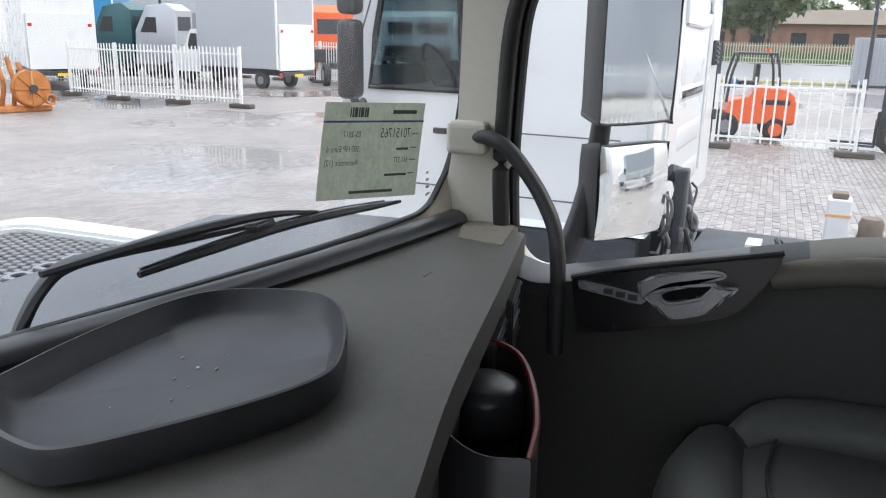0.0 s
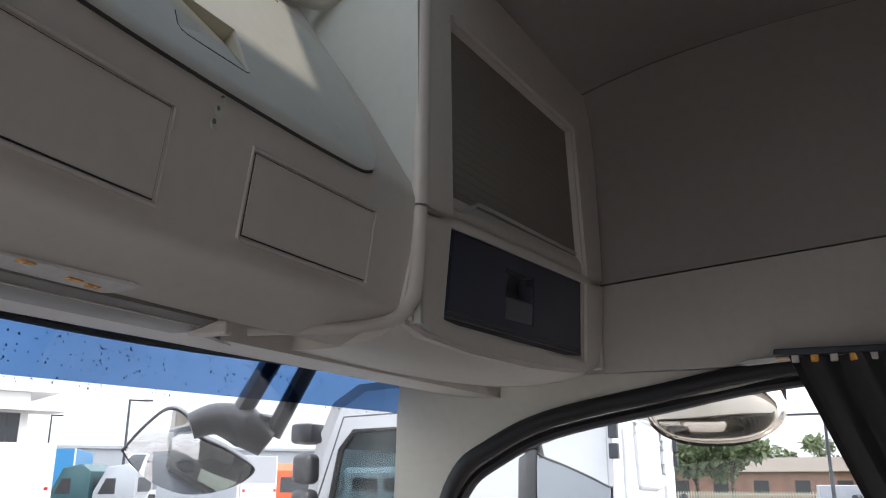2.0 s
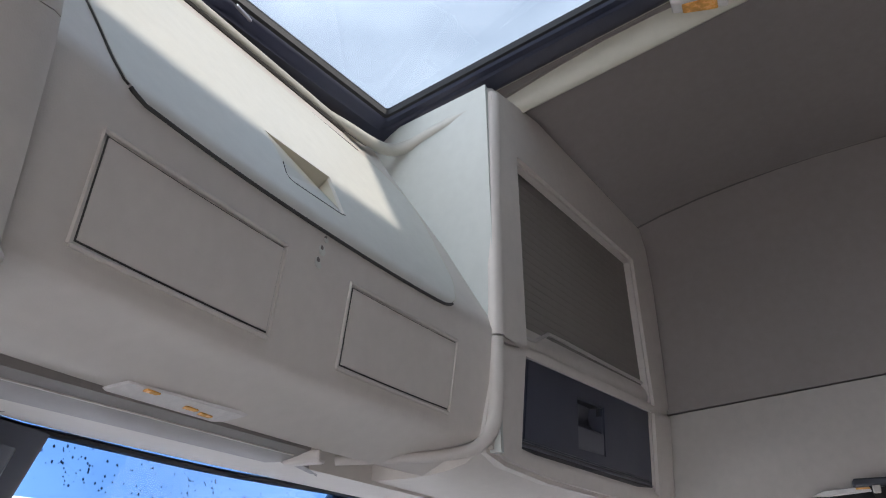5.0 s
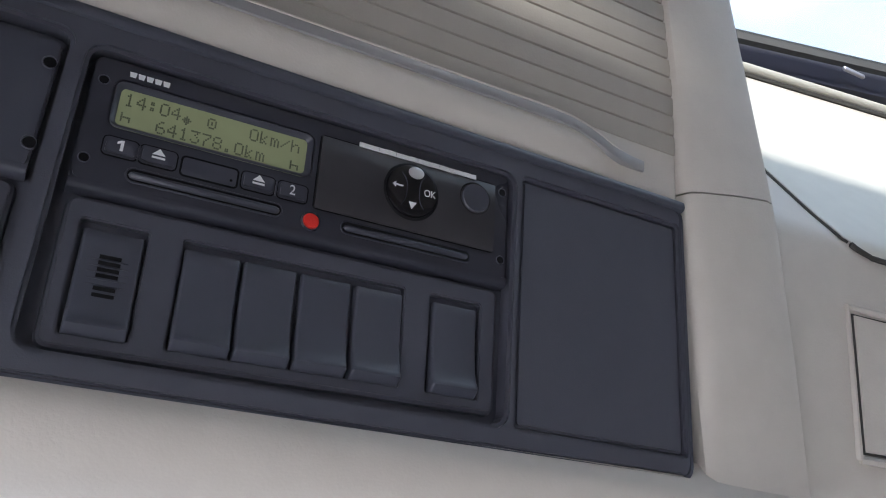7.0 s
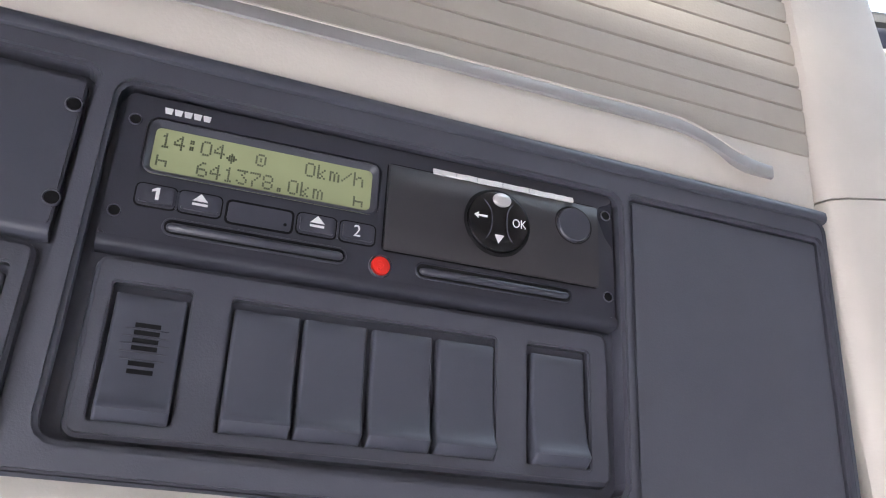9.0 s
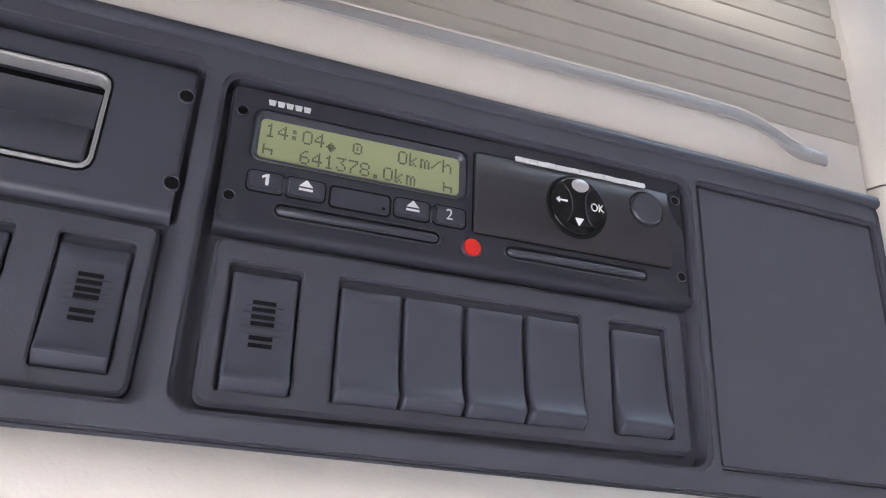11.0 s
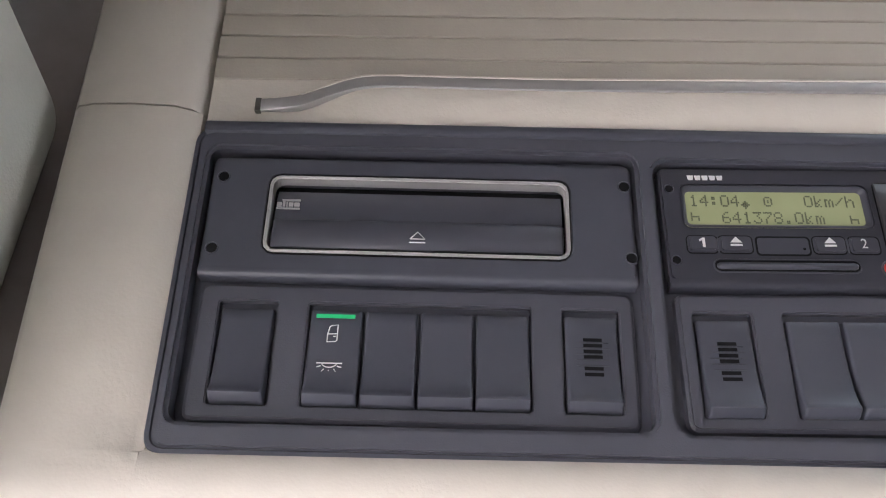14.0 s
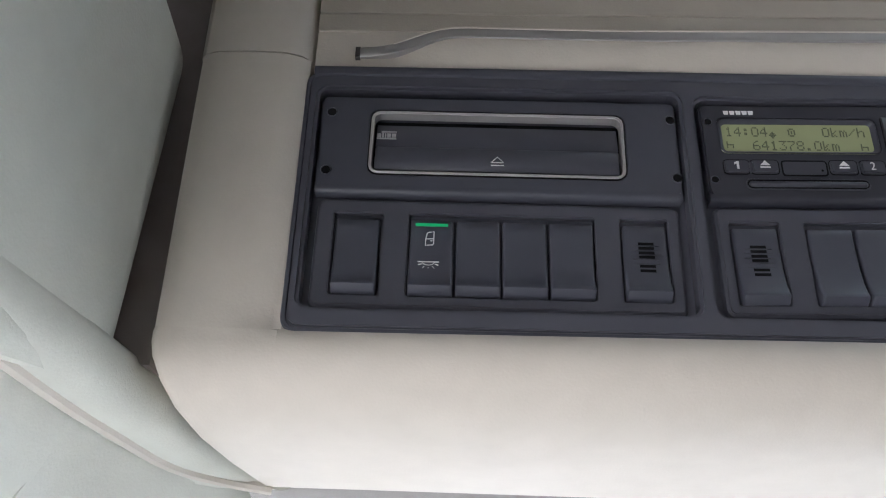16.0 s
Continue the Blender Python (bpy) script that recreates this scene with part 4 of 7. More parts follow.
def block(x0, y0, x1, y1, z0, z1, r=0.002, bev=0.0008, holes=()):
    """A rounded plate given in millimetres across and down."""
    return slab(rrect(x0 * mm, -y1 * mm, x1 * mm, -y0 * mm, r, 3), z0 * mm, z1 * mm, bev, holes=[rrect(h[0] * mm, -h[3] * mm, h[2] * mm, -h[1] * mm, h[4] if len(h) > 4 else 0.003, 4) for h in holes])


def ridge(x0, y0, x1, y1, z, r, rad=0.003):
    """A rounded edge round a rectangle, given in millimetres across and down."""
    pts = [(x, y, z * mm) for x, y in rrect(x0 * mm, -y1 * mm, x1 * mm, -y0 * mm, rad, 4)]
    return tube(pts + pts[:2], r, 6, 1)


def write(name, body, size, x, y, z, material, parent, flat=0.9, align="LEFT"):
    """Lettering in the built-in font, as a mesh."""
    cu = bpy.data.curves.new(name, "FONT")
    cu.body, cu.size, cu.extrude, cu.align_x = body, size, 0.00008, align
    tmp = bpy.data.objects.new(name, cu)
    me = bpy.data.meshes.new_from_object(tmp)
    bpy.data.objects.remove(tmp)
    me.transform(Matrix.Translation((x, y, z)) @ Matrix.Diagonal((flat, 1, 1, 1)))
    me.materials.clear()
    me.materials.append(material)
    ob = new(name, me)
    ob.parent = parent
    return ob


PRINT = mat("white_print", (0.75, 0.75, 0.75), 0.5, var=0.03)
PRINT_G = mat("grey_print", (0.42, 0.42, 0.43), 0.5, var=0.03)
LCD = glow("lcd_glass", (0.25, 0.275, 0.15), 0.012)
LCD_INK = mat("lcd_ink", (0.075, 0.085, 0.05), 0.5)
RED = mat("red_seal", (0.75, 0.03, 0.02), 0.4, var=0.1, scale=300)
GREEN_LED = glow("green_pilot", (0.008, 0.34, 0.12), 0.035)
PAPER_W = mat("white_paper", (0.75, 0.75, 0.74), 0.8, var=0.06)
SCREW = mat("dark_screw", (0.005, 0.005, 0.006), 0.7, spec=0.2)
TACHO = mat("tachograph_plastic", (0.034, 0.035, 0.046), 0.30, bump=0.05, grain=1300, var=0.12)
KEY = mat("tachograph_key", (0.050, 0.052, 0.066), 0.26, bump=0.06, grain=1300, var=0.08)
DRAWER = mat("printer_drawer_plastic", (0.036, 0.034, 0.038), 0.32, bump=0.06, grain=1300, var=0.12)
BRIGHT = mat("bright_satin_metal", (0.60, 0.59, 0.59), 0.30, metal=0.6, var=0.04)
DIAL = mat("glossy_black_dial", (0.008, 0.008, 0.009), 0.12, coat=0.3, var=0.1)

fascia = thing("instrument_panel", "slate plastic overhead instrument panel with rocker switches", "panel", m=PM)


def turned(u, v, deg):
    """A slight turn in the panel's plane about a point given in millimetres across and down."""
    return Matrix.Translation((u * mm, -v * mm, 0)) @ pose(0, 0, 0, 0, 0, deg) @ Matrix.Translation((-u * mm, v * mm, 0))


ML, MR = turned(95, 40, -0.3), turned(199, 38, 0.85)
part("surround", block(0, 0, 477, 135.5, -9, 2, 0.006, 0.0016, [(5.4, 8.6, 184.4, 125.4, 0.005), (191.8, 11.0, 376.2, 125.8, 0.006), (381.0, 10.4, 473.6, 125.6, 0.002)]), DARK, fascia, "slate surround", False)
part("outer_edge", ridge(-0.6, -0.4, 477.6, 136.0, -0.2, 0.0016, 0.006), DARK_S, fascia, "smooth outer edge", True)
part("backing", block(2, 2, 475, 133, -14, -6.6, 0.003, 0, [(32.5, 21.5, 156, 56)]), DARK, fascia, "slate backing")
part("slot_back", block(28, 18, 160, 60, -16, -14.2, 0.003, 0), BLACK, fascia)
part("blanking_plate", block(381.6, 11.0, 473.0, 125.0, -9, 0.2, 0.0018, 0.0010), DARK, fascia, "plain slate blanking plate", False)
part("lip", loft([[(u, v * mm, n * mm) for v, n in ((-1.6, 1.6), (-1.0, 3.2), (0.6, 3.9), (3.2, 3.4), (4.6, 1.8), (4.8, -6), (-1.6, -6))] for u in (0.002, 0.0034, 0.24, 0.4765, 0.4778)]), DARK_S, fascia, "rounded upper lip", True)


def key_n(v):
    """How far a rocker key's dished face stands out, v down from its head."""
    rows = ((0.0, -0.6), (0.7, 0.0), (10.0, 0.0), (20.0, 0.5), (27.0, 1.5), (31.5, 2.9), (33.8, 4.4), (34.6, 4.5), (36.9, 1.7), (37.6, 0.2))
    for (a, na), (b, nb) in zip(rows, rows[1:]):
        if v <= b:
            return na + (nb - na) * (v - a) / (b - a)
    return 0.2


def rocker(w):
    """A rocker key: dished face, crisp ridge near its foot, foot face turned down."""
    vs = (0.0, 0.7, 5.0, 10.0, 15.0, 20.0, 24.0, 27.0, 29.5, 31.5, 32.8, 33.8, 34.2, 34.6, 36.9, 37.6)
    rings = []
    for x, d in ((0.0, 1.5), (0.0001, 0.8), (0.0006, 0.15), (0.0012, 0.0), (w - 0.0012, 0.0), (w - 0.0006, 0.15), (w - 0.0001, 0.8), (w, 1.5)):
        rings.append([(x, 0.0, -0.007)] + [(x, -v * mm, (key_n(v) - d) * mm) for v in vs] + [(x, -0.0376, -0.007)])
    return loft(rings)


KEY_W = 0.0204
key_mesh = None
keys = []
UNITS = ((ML, 7.4, 182.4, ((17.8, 41.0), (53.2, 140.2), (152.2, 174.4)), 77.0, (19.0, 54.0, 75.7, 97.3, 118.9, 153.2)),
         (MR, 194.4, 374.0, ((202.2, 225.4), (237.6, 327.4), (339.4, 363.6)), 77.7, (203.6, 238.7, 260.9, 283.6, 306.3, 341.2)))
for mt, x0, x1, wells, v0, us in UNITS:
    o = [(x0 + 3.0, 70.0), (x1 - 3.0, 123.0)]
    part("switch_plate", block(*o[0], *o[1], -9, -3.0, 0.003, 0.0006, [(a, v0 - 0.6, c, v0 + 41.0, 0.0012) for a, c in wells]), DARK, fascia, "recessed slate switch plate", False, mt)
    part("plate_skirt", loft([[(x, y, n) for x, y in rrect((x0 + 3.0 - e) * mm, -(123.0 + e) * mm, (x1 - 3.0 + e) * mm, -(70.0 - e) * mm, (3.0 + e) * mm, 4)] for e, n in ((-0.2, -0.0035), (0.9, -0.0042), (2.2, -0.0090))], True, False), DARK, fascia, "", True, mt)
    for u in us:
        m_ = mt @ Matrix.Translation((u * mm, -(v0 + 2.6) * mm, -0.0030))
        if key_mesh is None:
            k_ = part("rocker_switch", rocker(KEY_W), DARK_S, fascia, "blank slate rocker switch", True, m_)
            key_mesh = k_.data
        else:
            k_ = tagged(new("rocker_switch", key_mesh), "blank slate rocker switch")
            k_.parent, k_.matrix_basis = fascia, m_ @ Matrix.Diagonal((1.02 if u > 200 else 1, 1.02 if u > 200 else 1, 1, 1))
        keys.append(k_)
for k_ in (keys[5], keys[6]):
    tagged(k_, "slate rocker switch with sounder slots")
    for v in (8.6, 10.9, 13.3, 15.5, 20.2, 22.6):
        part("sounder_slot", box((0.0068, -(v + 1.35) * mm, key_n(v) * mm - 0.001), (0.0140, -v * mm, key_n(v + 1.3) * mm + 0.00012)), SCREW, k_)
    for i, v in enumerate((10.3, 12.6, 14.9, 17.3, 19.5)):
        part("sounder_rib", box((0.0042 - 0.0004 * min(i, 4 - i), -(v + 0.25) * mm, 0.0), (0.0164 + 0.0004 * min(i, 4 - i), -v * mm, key_n(v) * mm + 0.00028)), KEY, k_)
lit = keys[1]
tagged(lit, "slate rocker switch with a lit green bar and lamp symbols")
part("green_bar", box((0.0024, -0.0032, -0.001), (0.0176, -0.0017, 0.00025)), GREEN_LED, lit, "lit green pilot bar")
sym = tube([(0.0086, -0.0064, 0.0002), (0.0112, -0.0060, 0.0002), (0.0112, -0.0122, 0.0003), (0.0106, -0.0128, 0.0003), (0.0074, -0.0130, 0.0003), (0.0074, -0.0100, 0.0002), (0.0080, -0.0070, 0.0002), (0.0086, -0.0064, 0.0002)], 0.00026, 5, 1)
tube([(0.0074, -0.0098, 0.0002), (0.0112, -0.0096, 0.0002)], 0.00024, 5, 1, sym)
tube([(0.0096, -0.0107, 0.0002), (0.0106, -0.0107, 0.0002)], 0.00024, 5, 1, sym)
part("door_symbol", sym, PRINT, lit, "white door symbol")
sym = tube([(0.0042, -0.0216, 0.0008), (0.0140, -0.0216, 0.0008)], 0.00026, 5, 1)
tube([(0.0091 + 0.0028 * math.cos(a), -0.0217 - 0.0016 * math.sin(a), 0.0009) for a in lin(0, math.pi, 9)], 0.00024, 5, 1, sym)
for a in lin(0.38, math.pi - 0.38, 5):
    tube([(0.0091 + r * math.cos(a), -0.0218 - 0.8 * r * math.sin(a), 0.0010) for r in (0.0033, 0.0050)], 0.00026, 5, 1, sym)
part("lamp_symbol", sym, PRINT, lit, "white lamp symbol")


def screw(parent, x, y, r=0.0022):
    """A countersunk hole with a dished rim."""
    part("screw_hole", cyl((x * mm, -y * mm, -0.003), (x * mm, -y * mm, -0.0003), r, n=18), SCREW, parent)
    part("screw_rim", loft([[(x * mm + q * math.cos(a), -y * mm + q * math.sin(a), z) for a in lin(0, 2 * math.pi, 19)[:-1]] for q, z in ((r * 0.98, -0.0008), (r * 1.02, -0.0001), (r * 1.12, 0.00015), (r * 1.26, -0.0002), (r * 1.3, -0.0010))], True, False), DARK_S, parent, "", True)


def unit_foot(x0, x1, v, material, parent):
    """The foot of a unit's face: rolls under and back to the switch plate."""
    rows = ((v - 2.2, -2.0), (v - 2.0, -0.35), (v - 0.2, -0.15), (v + 0.9, -0.55), (v + 1.7, -1.8), (v + 2.6, -9.0))
    part("foot_lip", loft([[(u * mm, -w * mm, n * mm) for w, n in rows] for u in (x0, x0 + 1.0, x1 - 1.0, x1)]), material, parent, "rounded lower edge", True)


# disc player
disc = thing("disc_player", "slate disc player with a closed flap in a bright frame", "disc player", m=PM @ ML)
part("face", block(7.6, 12.6, 182.2, 64.2, -9, -0.4, 0.002, 0.0008, [(32.0, 20.8, 156.4, 56.5, 0.0045)]), DARK_S, disc, "slate face plate", False)
unit_foot(7.6, 182.2, 65.2, DARK_S, disc)
part("frame_gap", block(31.6, 20.4, 156.8, 56.9, -5, -0.3, 0.0048, 0, [(32.6, 21.4, 155.8, 55.9, 0.004)]), SCREW, disc)
part("bright_frame", block(32.1, 20.9, 156.3, 56.4, -6, 0.4, 0.0045, 0.0006, [(33.5, 22.5, 154.9, 54.9, 0.0036)]), BRIGHT, disc, "bright satin frame", False)
part("slot", block(33, 22, 155.5, 55.5, -11, -9.0, 0.002, 0), SCREW, disc, "dark disc slot")
part("slot_roof", box((0.0340, -0.0290, -0.0095), (0.1545, -0.0228, -0.0085)), SCREW, disc)
part("upper_flap", loft([[(x, -0.0244, -0.0085), (x, -0.0250, -0.0072), (x, -0.0300, -0.0052), (x, -0.0385, -0.0040), (x, -0.0402, -0.0046), (x, -0.0402, -0.0085)] for x in (0.0346, 0.1538)]), DARK_S, disc, "sloping upper flap", True)
part("flap", loft([[(x + e * 0.0008, -0.0400 - e * 0.0006, -0.0075), (x + e * 0.0008, -0.0404 - e * 0.0006, -0.0024 - e * 0.0008), (x, -0.0412, -0.0016 - e * 0.0008), (x, -0.0480, -0.0008 - e * 0.0008), (x, -0.0522, -0.0007 - e * 0.0008), (x, -0.0534, -0.0016 - e * 0.0008), (x, -0.0536, -0.0075)] for x, e in ((0.0348, 1), (0.0356, 0), (0.1528, 0), (0.1536, 1))]), DARK, disc, "slate loading flap", True)
tri = tube([(0.0915, -0.0488, -0.0005), (0.0945, -0.0456, -0.0007), (0.0975, -0.0488, -0.0005), (0.0915, -0.0488, -0.0005)], 0.00028, 5, 1)
tube([(0.0913, -0.0504, -0.0005), (0.0977, -0.0504, -0.0005)], 0.00030, 5, 1, tri)
part("eject_symbol", tri, PRINT, disc, "white eject symbol")
mark = bmesh.new()
for x0, x1, y0, y1 in ((35.0, 36.9, 31.6, 33.6), (37.4, 38.3, 30.9, 33.6), (38.8, 39.4, 31.4, 33.6), (39.9, 41.7, 31.6, 33.6), (42.2, 44.3, 31.6, 33.6), (34.8, 44.6, 34.1, 34.7), (37.0, 44.6, 30.2, 30.7)):
    box((x0 * mm, -y1 * mm, -0.0055), (x1 * mm, -y0 * mm, -0.0040), 0, 1, mark)
part("format_mark", mark, PRINT_G, disc, "small grey printed mark")
for x, y in ((12.2, 22.2), (11.9, 55.2), (179.6, 22.4), (180.6, 55.0)):
    screw(disc, x, y)

# tachograph
tacho = thing("tachograph", "black digital tachograph with a lit green display", "tachograph", m=PM @ MR)
part("housing", block(194.6, 13.0, 374.6, 64.6, -9, -0.4, 0.003, 0.0010, [(203.4, 21.6, 280.2, 40.6, 0.003)]), TACHO, tacho, "black housing", False)
unit_foot(194.6, 374.6, 65.6, TACHO, tacho)
part("bezel_slope", loft([[(x, y, n * mm) for x, y in rrect((203.4 + e) * mm, -(40.6 - e) * mm, (280.2 - e) * mm, -(21.6 + e) * mm, (3.0 - e * 0.6) * mm, 4)] for e, n in ((-0.3, -0.5), (0.0, -0.2), (0.5, -0.35), (2.0, -2.4))], True, False), KEY, tacho, "sloping display bezel", True)
lcd = part("display", block(204.6, 22.6, 279.0, 39.8, -4, -2.2, 0.001, 0), LCD, tacho, "green liquid-crystal display")
FONT57 = {"1": "040C040404040E", "4": "02060A121F0202", "0": "0E11111111110E", ":": "000C0C000C0C00", "k": "1010121418141A", "m": "00001A15151515", "/": "00010204081000", "h": "1010161911111100", "6": "0608101E11110E", "3": "1F02040201110E",
          "7": "1F010204080808", "8": "0E11110E11110E", ".": "00000000000C0C", "b": "0010101F111100", "o": "0E111515110E00", "*": "00040E1F0E0400"}


def dots(ch, x, y, px, py, b_):
    """One character of the display as raised dots."""
    rows = [int(FONT57[ch][i:i + 2], 16) for i in range(0, 14, 2)]
    for r_, bits in enumerate(rows):
        for c_ in range(5):
            if bits >> (4 - c_) & 1:
                box((x + c_ * px, y - r_ * py - py * 0.86, -0.00222), (x + c_ * px + px * 0.86, y - r_ * py, -0.00210), 0, 1, b_)
    return b_


ink = bmesh.new()
for text, x, y in (("14:04", 0.2070, -0.0250), ("*", 0.2283, -0.0268), ("o", 0.2378, -0.0256), ("0km/h", 0.2546, -0.0250), ("b", 0.2068, -0.0325), ("641378.0km", 0.2196, -0.0328), ("b", 0.2722, -0.0334)):
    for i, ch in enumerate(text):
        dots(ch, x + i * 0.00428, y, 0.00072, 0.00078, ink)
tagged(part("display_text", ink, LCD_INK, lcd, "dark dot characters"), kind="stuff")
bars = bmesh.new()
for i in range(5):
    x = 0.2066 + i * 0.00305
    loft([[(x, -0.0167, n), (x + 0.0027, -0.0167, n), (x + 0.0024, -0.0189, n), (x + 0.0004, -0.0189, n)] for n in (-0.0006, -0.0003)], True, True, bars)
part("maker_mark", bars, PRINT, tacho, "white maker's mark as plain bars")
for x0, x1, sgn in ((203.2, 215.2, "1"), (216.0, 229.2, "e"), (253.9, 266.9, "e"), (268.4, 280.4, "2")):
    part("button_gap", block(x0 - 0.5, 44.6, x1 + 0.5, 52.9, -2, -0.25, 0.002, 0), SCREW, tacho)
    key = part("button", block(x0, 45.0, x1, 52.3, -3, 0.7, 0.0016, 0.0009), KEY, tacho, "black push button", False)
    c = (x0 + x1) / 2 * mm
    if sgn == "e":
        e_ = slab([(c - 0.0024, -0.0482), (c + 0.0024, -0.0482), (c, -0.0456)], 0.0005, 0.00085)
        box((c - 0.0024, -0.0497, 0.0005), (c + 0.0024, -0.0489, 0.00085), 0, 1, e_)
        part("eject_symbol", e_, PRINT, key, "white eject symbol")
    elif sgn == "1":
        part("digit", slab([(c - 0.0002, -0.0503), (c + 0.0009, -0.0503), (c + 0.0009, -0.0462), (c, -0.0462), (c - 0.0014, -0.0470), (c - 0.0014, -0.0478), (c - 0.0002, -0.0473)], 0.0005, 0.0009), PRINT, key, "white numeral")
    else:
        write("digit", sgn, 0.0060, c - 0.0017, -0.0503, 0.0008, PRINT, key)
for x in (215.6, 267.6):
    part("key_bridge", block(x - 0.35, 46.0, x + 0.35, 52.0, -2, 0.3, 0.0003, 0.0001), KEY, tacho)
part("cover_gap", block(230.6, 44.9, 252.8, 53.6, -2, -0.2, 0.0018, 0), SCREW, tacho)
part("cover_key", block(231.0, 45.3, 252.4, 53.2, -3, -0.1, 0.0016, 0.0004), KEY, tacho, "blank cover plate", False)
part("key_dot", cyl((0.2500, -0.0505, -0.001), (0.2500, -0.0505, 0.0000), 0.0006, n=8), SCREW, tacho)
for x0, x1, y0 in ((213.4, 270.6, 58.0), (296.6, 355.0, 58.0)):
    part("slot_land", block(x0 - 0.6, y0 - 2.7, x1 + 0.6, y0 + 2.7, -2, -0.15, 0.0026, 0), SCREW, tacho, "dark card slot")
    part("slot_rim", ridge(x0 - 0.6, y0 - 2.7, x1 + 0.6, y0 + 2.7, -0.35, 0.0004, 0.0026), KEY, tacho, "", True)
    part("slot_bar", loft([[(x * mm, -(y0 + 0.2 + r * math.cos(a)) * mm, (-0.3 + 1.1 * r * math.sin(a)) * mm) for a in lin(0, 2 * math.pi, 15)[:-1]] for x, r in ((x0 + 0.4, 0.3), (x0 + 0.8, 1.0), (x0 + 1.8, 1.5), (x1 - 1.8, 1.5), (x1 - 0.8, 1.0), (x1 - 0.4, 0.3))]), KEY, tacho, "rounded slot shutter", True)
seal = part("calibration_seal", cyl((0.2832, -0.0592, -0.002), (0.2832, -0.0592, 0.0009), 0.0033, n=24, bev=0.0005), RED, tacho, "red plastic calibration seal")
part("seal_socket", loft([[(0.2832 + q * math.cos(a), -0.0592 + q * math.sin(a), z) for a in lin(0, 2 * math.pi, 25)[:-1]] for q, z in ((0.0034, 0.0002), (0.0037, 0.0008), (0.0040, 0.0006), (0.0042, -0.0008))], True, False), KEY, tacho, "", True)
for dx, dy in ((-0.0004, 0.0013), (0.0004, 0), (-0.0004, -0.0013)):
    part("seal_mark", loft([[(0.2832 + dx + q * math.cos(a), -0.0592 + dy + q * math.sin(a), z) for a in lin(0, 2 * math.pi, 11)[:-1]] for q, z in ((0.0004, 0.0008), (0.0005, 0.0011), (0.0008, 0.0011), (0.0009, 0.0008))], True, False), RED, seal)
part("drawer_gap", block(283.0, 19.6, 366.9, 53.5, -2, -0.25, 0.002, 0), SCREW, tacho)
dr = part("printer_drawer", loft([[(x, -y, n * mm) for y, n in ((0.0202, -3), (0.0202, 0.2), (0.0212, 0.9), (0.0300, 1.5), (0.0440, 1.5), (0.0518, 1.0), (0.0529, 0.2), (0.0529, -3))] for x in (0.2836, 0.2838, 0.2848, 0.3654, 0.3663, 0.3665)]), DRAWER, tacho, "black printer drawer with a domed face", True)
prng_ = random.Random(5)
torn = [(x, 0.0187 + 0.00012 * prng_.uniform(-1, 1) - 0.010 * (x - 0.30) ** 2) for x in lin(0.2998, 0.3562, 26)]
part("paper_strip", loft([[(x, -v, 0.0003), (x, -v - 0.0021, 0.0009), (x, -v - 0.0021, 0.0016), (x, -v, 0.0012)] for x, v in torn]), PAPER_W, dr, "torn white paper edge")
for x in (0.3085, 0.3165, 0.3268, 0.3375):
    part("tear_line", box((x, -0.0207, 0.0012), (x + 0.0002, -0.0190, 0.00166)), PRINT_G, dr)
DX, DY = 0.3250, -0.0354


def disc_ring(rows, n=41):
    return loft([[(DX + q * math.cos(a), DY + q * math.sin(a), z) for a in lin(0, 2 * math.pi, n)[:-1]] for q, z in rows], True, False)


dial = part("menu_dial", loft([[(DX + q * math.cos(a), DY + q * math.sin(a), z) for a in lin(0, 2 * math.pi, 49)[:-1]] for q, z in ((0.0119, 0.0), (0.0119, 0.0024), (0.0116, 0.0029), (0.0110, 0.0031), (0.0060, 0.0027), (0.0010, 0.0026))]), DIAL, dr, "round glossy black menu dial", True)
part("dial_ring", disc_ring(((0.0120, 0.0016), (0.0122, 0.0019), (0.0128, 0.0017), (0.0132, 0.0013))), SCREW, dial, "", True)
for pts in ([(-7.4, 9.0), (-3.6, 5.0), (-2.6, 0.5), (-3.4, -5.0), (-6.4, -9.4)], [(6.8, 9.2), (3.8, 5.2), (3.2, 0.0), (3.9, -5.0), (6.8, -9.0)]):
    part("dial_groove", tube([(DX + a * mm, DY + c_ * mm, 0.0028) for a, c_ in pts], 0.00022, 5, 4), KEY, dial)
part("left_arrow", box((DX - 0.0084, DY + 0.0007, 0.0027), (DX - 0.0046, DY + 0.0013, 0.0031), bm=slab([(DX - 0.0096, DY + 0.0010), (DX - 0.0080, DY + 0.0023), (DX - 0.0080, DY - 0.0003)], 0.0027, 0.0031)), PRINT, dial, "white left arrow")
part("down_arrow", slab([(DX - 0.0014, DY - 0.0054), (DX + 0.0021, DY - 0.0054), (DX - 0.0001, DY - 0.0088)], 0.0027, 0.0031), PRINT, dial, "white down arrow")
part("up_key", loft([[(DX + 0.0010 + q * 1.1 * math.cos(a), DY + 0.0086 + q * 0.8 * math.sin(a), z) for a in lin(0, 2 * math.pi, 21)[:-1]] for q, z in ((0.0034, 0.0026), (0.0033, 0.0033), (0.0026, 0.0037), (0.0006, 0.0038))]), BRIGHT, dial, "worn bright up key", True)
write("ok_mark", "OK", 0.0048, DX + 0.0052, DY - 0.0012, 0.0030, PRINT, dial, 0.8)
